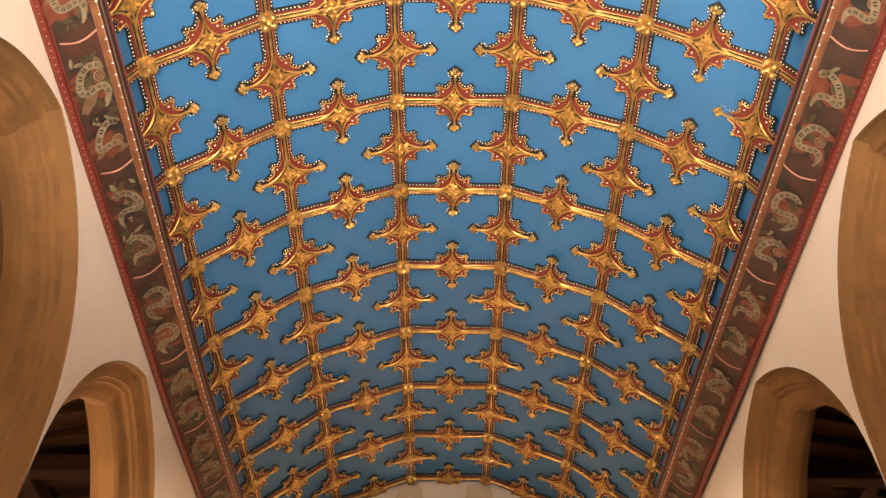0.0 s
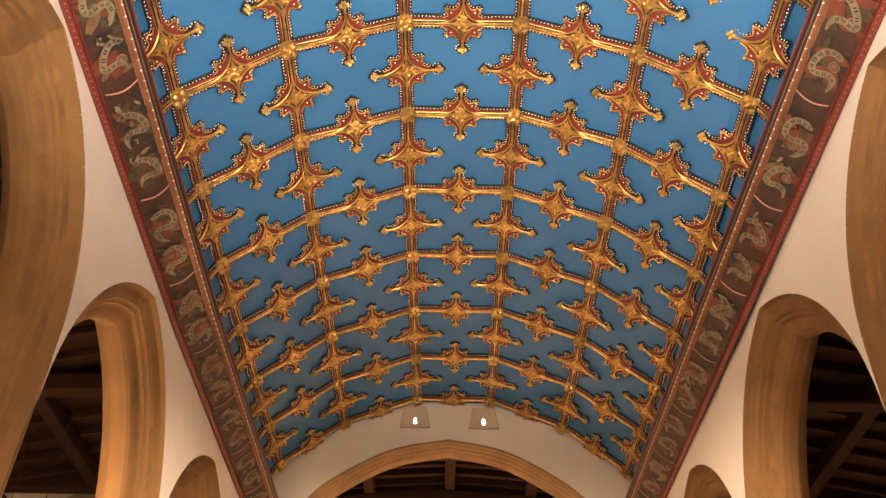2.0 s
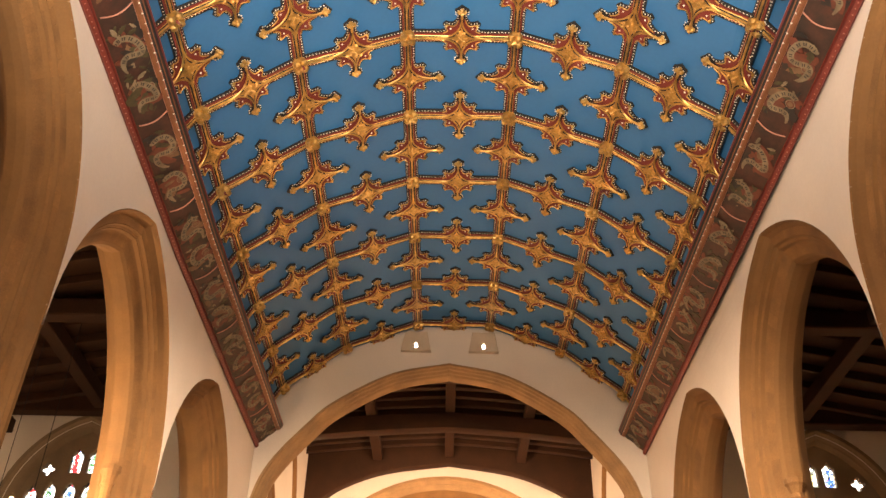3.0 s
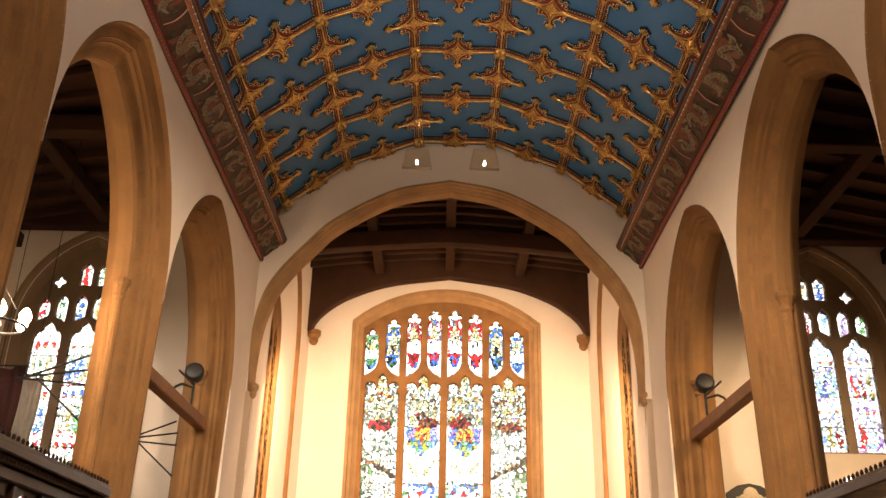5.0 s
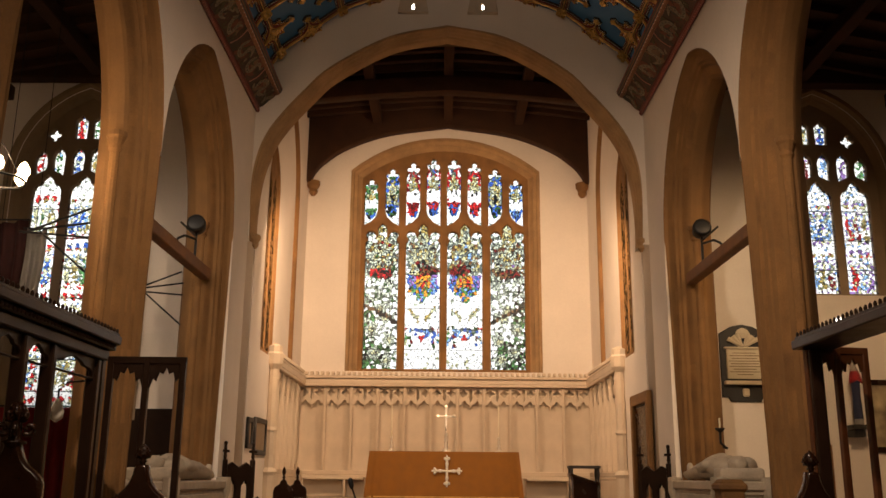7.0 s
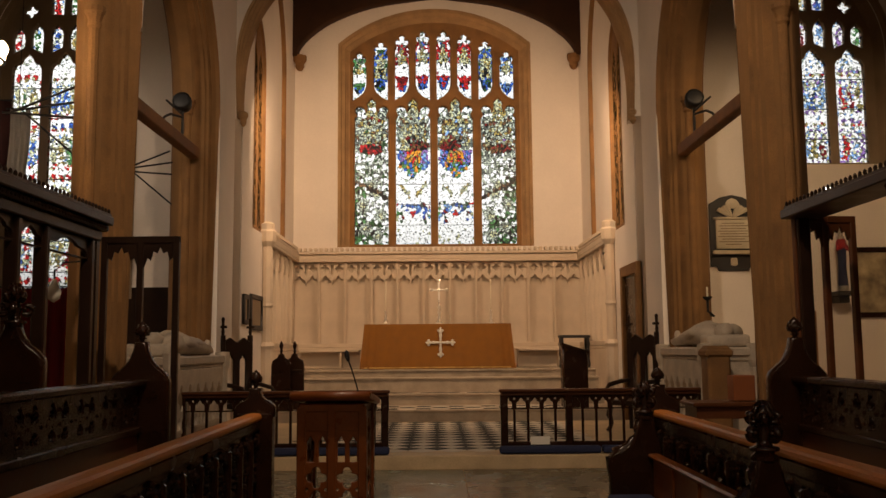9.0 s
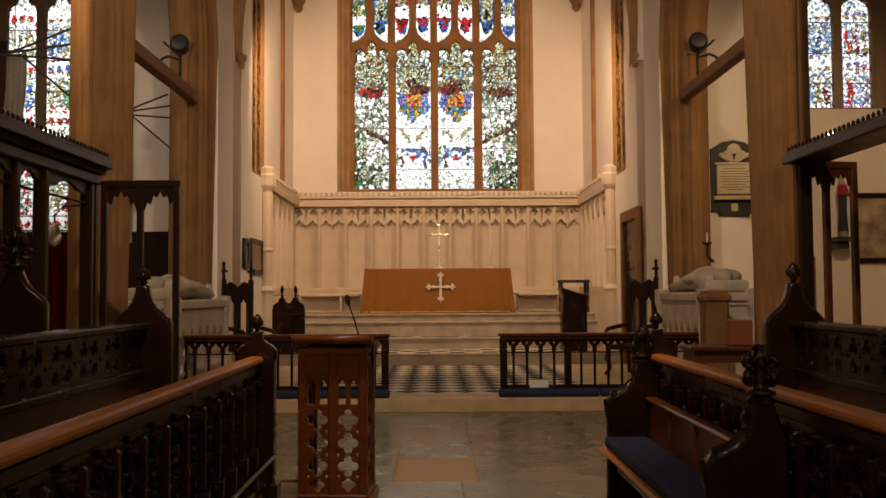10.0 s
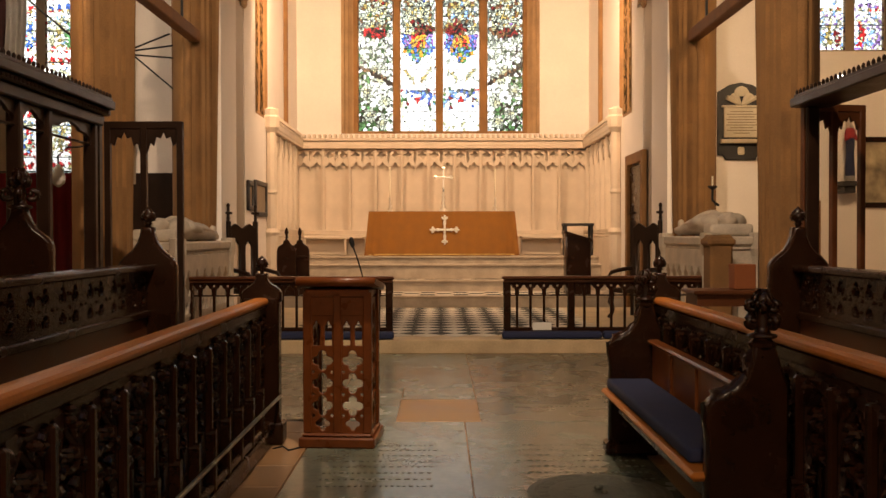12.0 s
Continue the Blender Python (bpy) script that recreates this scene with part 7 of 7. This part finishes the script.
# ---------------------------------------------------------------- lamps that show
ch = empty("chandelier", (-4.7, 9.0, 4.42), "glaring warm bulb cluster hanging in the north aisle", "chandelier")
bm = bmesh.new()
tube(bm, [(0, 0, 0.5), (0, 0, 4.9)], 0.012, 6)
part("chain", bm, IRON, ch)
bm = bmesh.new()
tube(bm, [(0.3 * math.cos(t), 0.3 * math.sin(t), 0.04) for t in [k * math.pi / 10 for k in range(21)]], 0.015, 6)
for t in (0.0, 2.1, 4.2):
    tube(bm, [(0.3 * math.cos(t), 0.3 * math.sin(t), 0.04), (0, 0, 0.5)], 0.006, 5)
part("ring", bm, IRON, ch)
for a in range(6):
    t = a * math.pi / 3
    part("bulb", lathe([(0.025, 0.06), (0.055, 0.1), (0.062, 0.15), (0.04, 0.2), (0.012, 0.23)], 10, Matrix.Translation((0.3 * math.cos(t), 0.3 * math.sin(t), 0))), BULB, ch, "glowing bulb")
lamp("chandelier_light", "POINT", (-4.7, 9.0, 4.72), (-4.7, 9.0, 0), 18, WARM, radius=0.1)
for x, y, z in ((-3.46, 8.0, 2.86), (3.56, 8.1, 2.82)):
    sp = empty("screen_spotlight", (x, y, z), "small bright spotlight sitting on the screen cornice", "spotlight", "screen spotlights")
    part("housing", lathe([(0.02, 0.0), (0.035, 0.03), (0.035, 0.06)], 10), IRON, sp)
    part("lens", lathe([(0.028, 0.06), (0.03, 0.09), (0.01, 0.1)], 10), GLOW, sp, "bright lens")
for x, y, z in ((-3.78, 9.0, 2.05),):
    bl = empty("hanging_bulb", (x, y, z), "unlit white bulb on a curved iron arm", "lamp", "hanging bulbs")
    part("bulb", lathe([(0.02, 0.16), (0.03, 0.12), (0.07, 0.04), (0.06, -0.03), (0.01, -0.07)][::-1], 12), PAPER, bl, smooth=True)
    bm = bmesh.new()
    tube(bm, [(0, 0, 0.15), (0, 0, 0.24), (0.08, 0, 0.32), (0.27, 0.03, 0.34)], 0.01, 6)
    part("arm", bm, IRON, bl)
cs = empty("candle_sconce", (4.05, 13.2, 1.95), "black iron candle sconce above the south tomb", "sconce")
bm = bmesh.new()
tube(bm, [(0, 0.2, 0.0), (0.0, 0.05, -0.02), (-0.1, 0, 0.05), (-0.1, 0, 0.2)], 0.018, 6)
lathe([(0.02, 0.2), (0.07, 0.24), (0.07, 0.26)], 8, Matrix.Translation((-0.1, 0, 0)), bm)
part("bracket", bm, IRON, cs)
part("candle", lathe([(0.014, 0.26), (0.014, 0.4)], 6, Matrix.Translation((-0.1, 0, 0))), WAX, cs)

# ---------------------------------------------------------------- paving and tiles
rnd = random.Random(21)


def paver(name, x0, x1, y0, y1, material, z=0.0, parent=None, t=0.012, gap=0.004):
    bm = boxes((x0 + gap, x1 - gap, y0 + gap, y1 - gap, z - t, z), bevel=0.003)
    return part(name, bm, material, parent or floor)


for x0, x1, y0, y1 in ((-0.95, 0.19, 5.0, 7.28), (0.19, 1.4, 5.0, 7.28), (-0.95, 0.19, 3.0, 5.0), (0.19, 1.4, 2.6, 5.0), (-0.95, -0.36, 7.28, 9.0), (0.32, 1.5, 7.28, 9.3), (-0.36, 0.32, 8.28, 9.0), (-0.95, 0.32, 9.0, 11.48), (0.32, 1.5, 9.3, 11.48), (-0.95, 0.19, 0.6, 3.0), (0.19, 1.4, 0.4, 2.6), (1.5, 2.45, 7.0, 9.2), (1.5, 2.45, 9.2, 11.48), (-2.2, -0.95, 7.3, 9.4), (-2.2, -0.95, 9.4, 11.48)):
    paver("ledger_slab", x0, x1, y0, y1, BROWNSLAB if x0 > 0.25 or x0 < -2 or (x0 > 0.15 and y0 < 3) else SLATE)
paver("inset_stone", -0.36, 0.32, 7.28, 8.28, INSET)
for i in range(14):
    y = 0.4 + i * 0.5
    paver("paving_stone", -1.35, -0.95, y, y + 0.5, FLOORTAN)
    paver("paving_stone", 1.4, 1.9, y, y + 0.5, FLOORTAN)
for i in range(8):
    y = 7.3 + i * 0.52
    for j in range(3):
        paver("paving_stone", -3.35 + j * 0.38, -2.97 + j * 0.38, y, y + 0.52, FLOORTAN)
        paver("paving_stone", 2.45 + j * 0.36, 2.81 + j * 0.36, y, y + 0.52, FLOORTAN)
# faint lines of engraving on the ledger stones, and a carved roundel
for x0, y0, rows_, L in ((0.5, 5.55, 7, 0.8), (0.55, 7.9, 6, 0.75), (-0.75, 5.4, 8, 0.7)):
    for i in range(rows_):
        x = x0
        while x < x0 + L:
            w = 0.01 + 0.025 * rnd.random()
            paver("engraved_bar", x, x + w, y0 + i * 0.15, y0 + i * 0.15 + 0.02 * rnd.random() + 0.008, ENGRAVE, 0.0022, t=0.002, gap=0.0)
            x += w + 0.02
ro = bmesh.new()
lathe([(0.42, 0.0), (0.42, 0.003), (0.38, 0.008), (0.36, 0.003), (0.3, 0.003), (0.28, 0.008), (0.02, 0.009)], 28, Matrix.Translation((0.92, 5.25, 0)), ro)
leafy(ro, (0.92, 5.25, 0.0), 0.05, rnd, 5)
for i in range(26):
    a = i * 0.55
    lump(ro, (0.92 + 0.33 * math.cos(a), 5.25 + 0.33 * math.sin(a), 0.004), (0.035, 0.035, 0.006), 0, 6)
    lump(ro, (0.92 + 0.18 * math.cos(a * 2), 5.25 + 0.18 * math.sin(a * 2), 0.006), (0.04, 0.03, 0.008), 0, 6)
part("carved_roundel", ro, ENGRAVE, floor, "carved heraldic roundel in the ledger stone")

# chequered marble: diamonds of two colours
TS = 0.27
tile = {}
for nm, mt in (("w", TILEW), ("b", TILEB)):
    tile[nm] = mesh_of("tile", boxes((-TS / 2 + 0.003, TS / 2 - 0.003, -TS / 2 + 0.003, TS / 2 - 0.003, 0.0, 0.008), bevel=0.002), mt)
for i in range(-26, 27):
    for j in range(0, 60):
        x, y = i * TS * 0.7071, 11.85 + j * TS * 0.7071
        if (i + j) % 2 or not (-3.2 < x < 3.3):
            continue
        black = (i % 2 == 0)
        if 11.9 < y < 16.6:
            if abs(x - 0.1) < 2.1:
                again("tile", tile["b" if black else "w"], step, pose(x, y, 0.17, 0, 0, 45))
for i in range(-8, 9):
    for j in range(3):
        again("tile", tile["b" if (i + j) % 2 else "w"], sanct_steps[0], pose(XC + i * 0.31, 17.0 + j * 0.31, Z2, 0, 0, 0))
for i in range(-3, 4):
    bm = bmesh.new()
    polygon(bm, [(-0.4, 0), (0, -0.13), (0.4, 0), (0, 0.13)], 0.0, 0.008)
    ob = part("marble_diamond", bm, TILEB, sanct_steps[1])
    ob.matrix_basis = Matrix.Translation((XC + i * 0.95, 18.5, Z3))
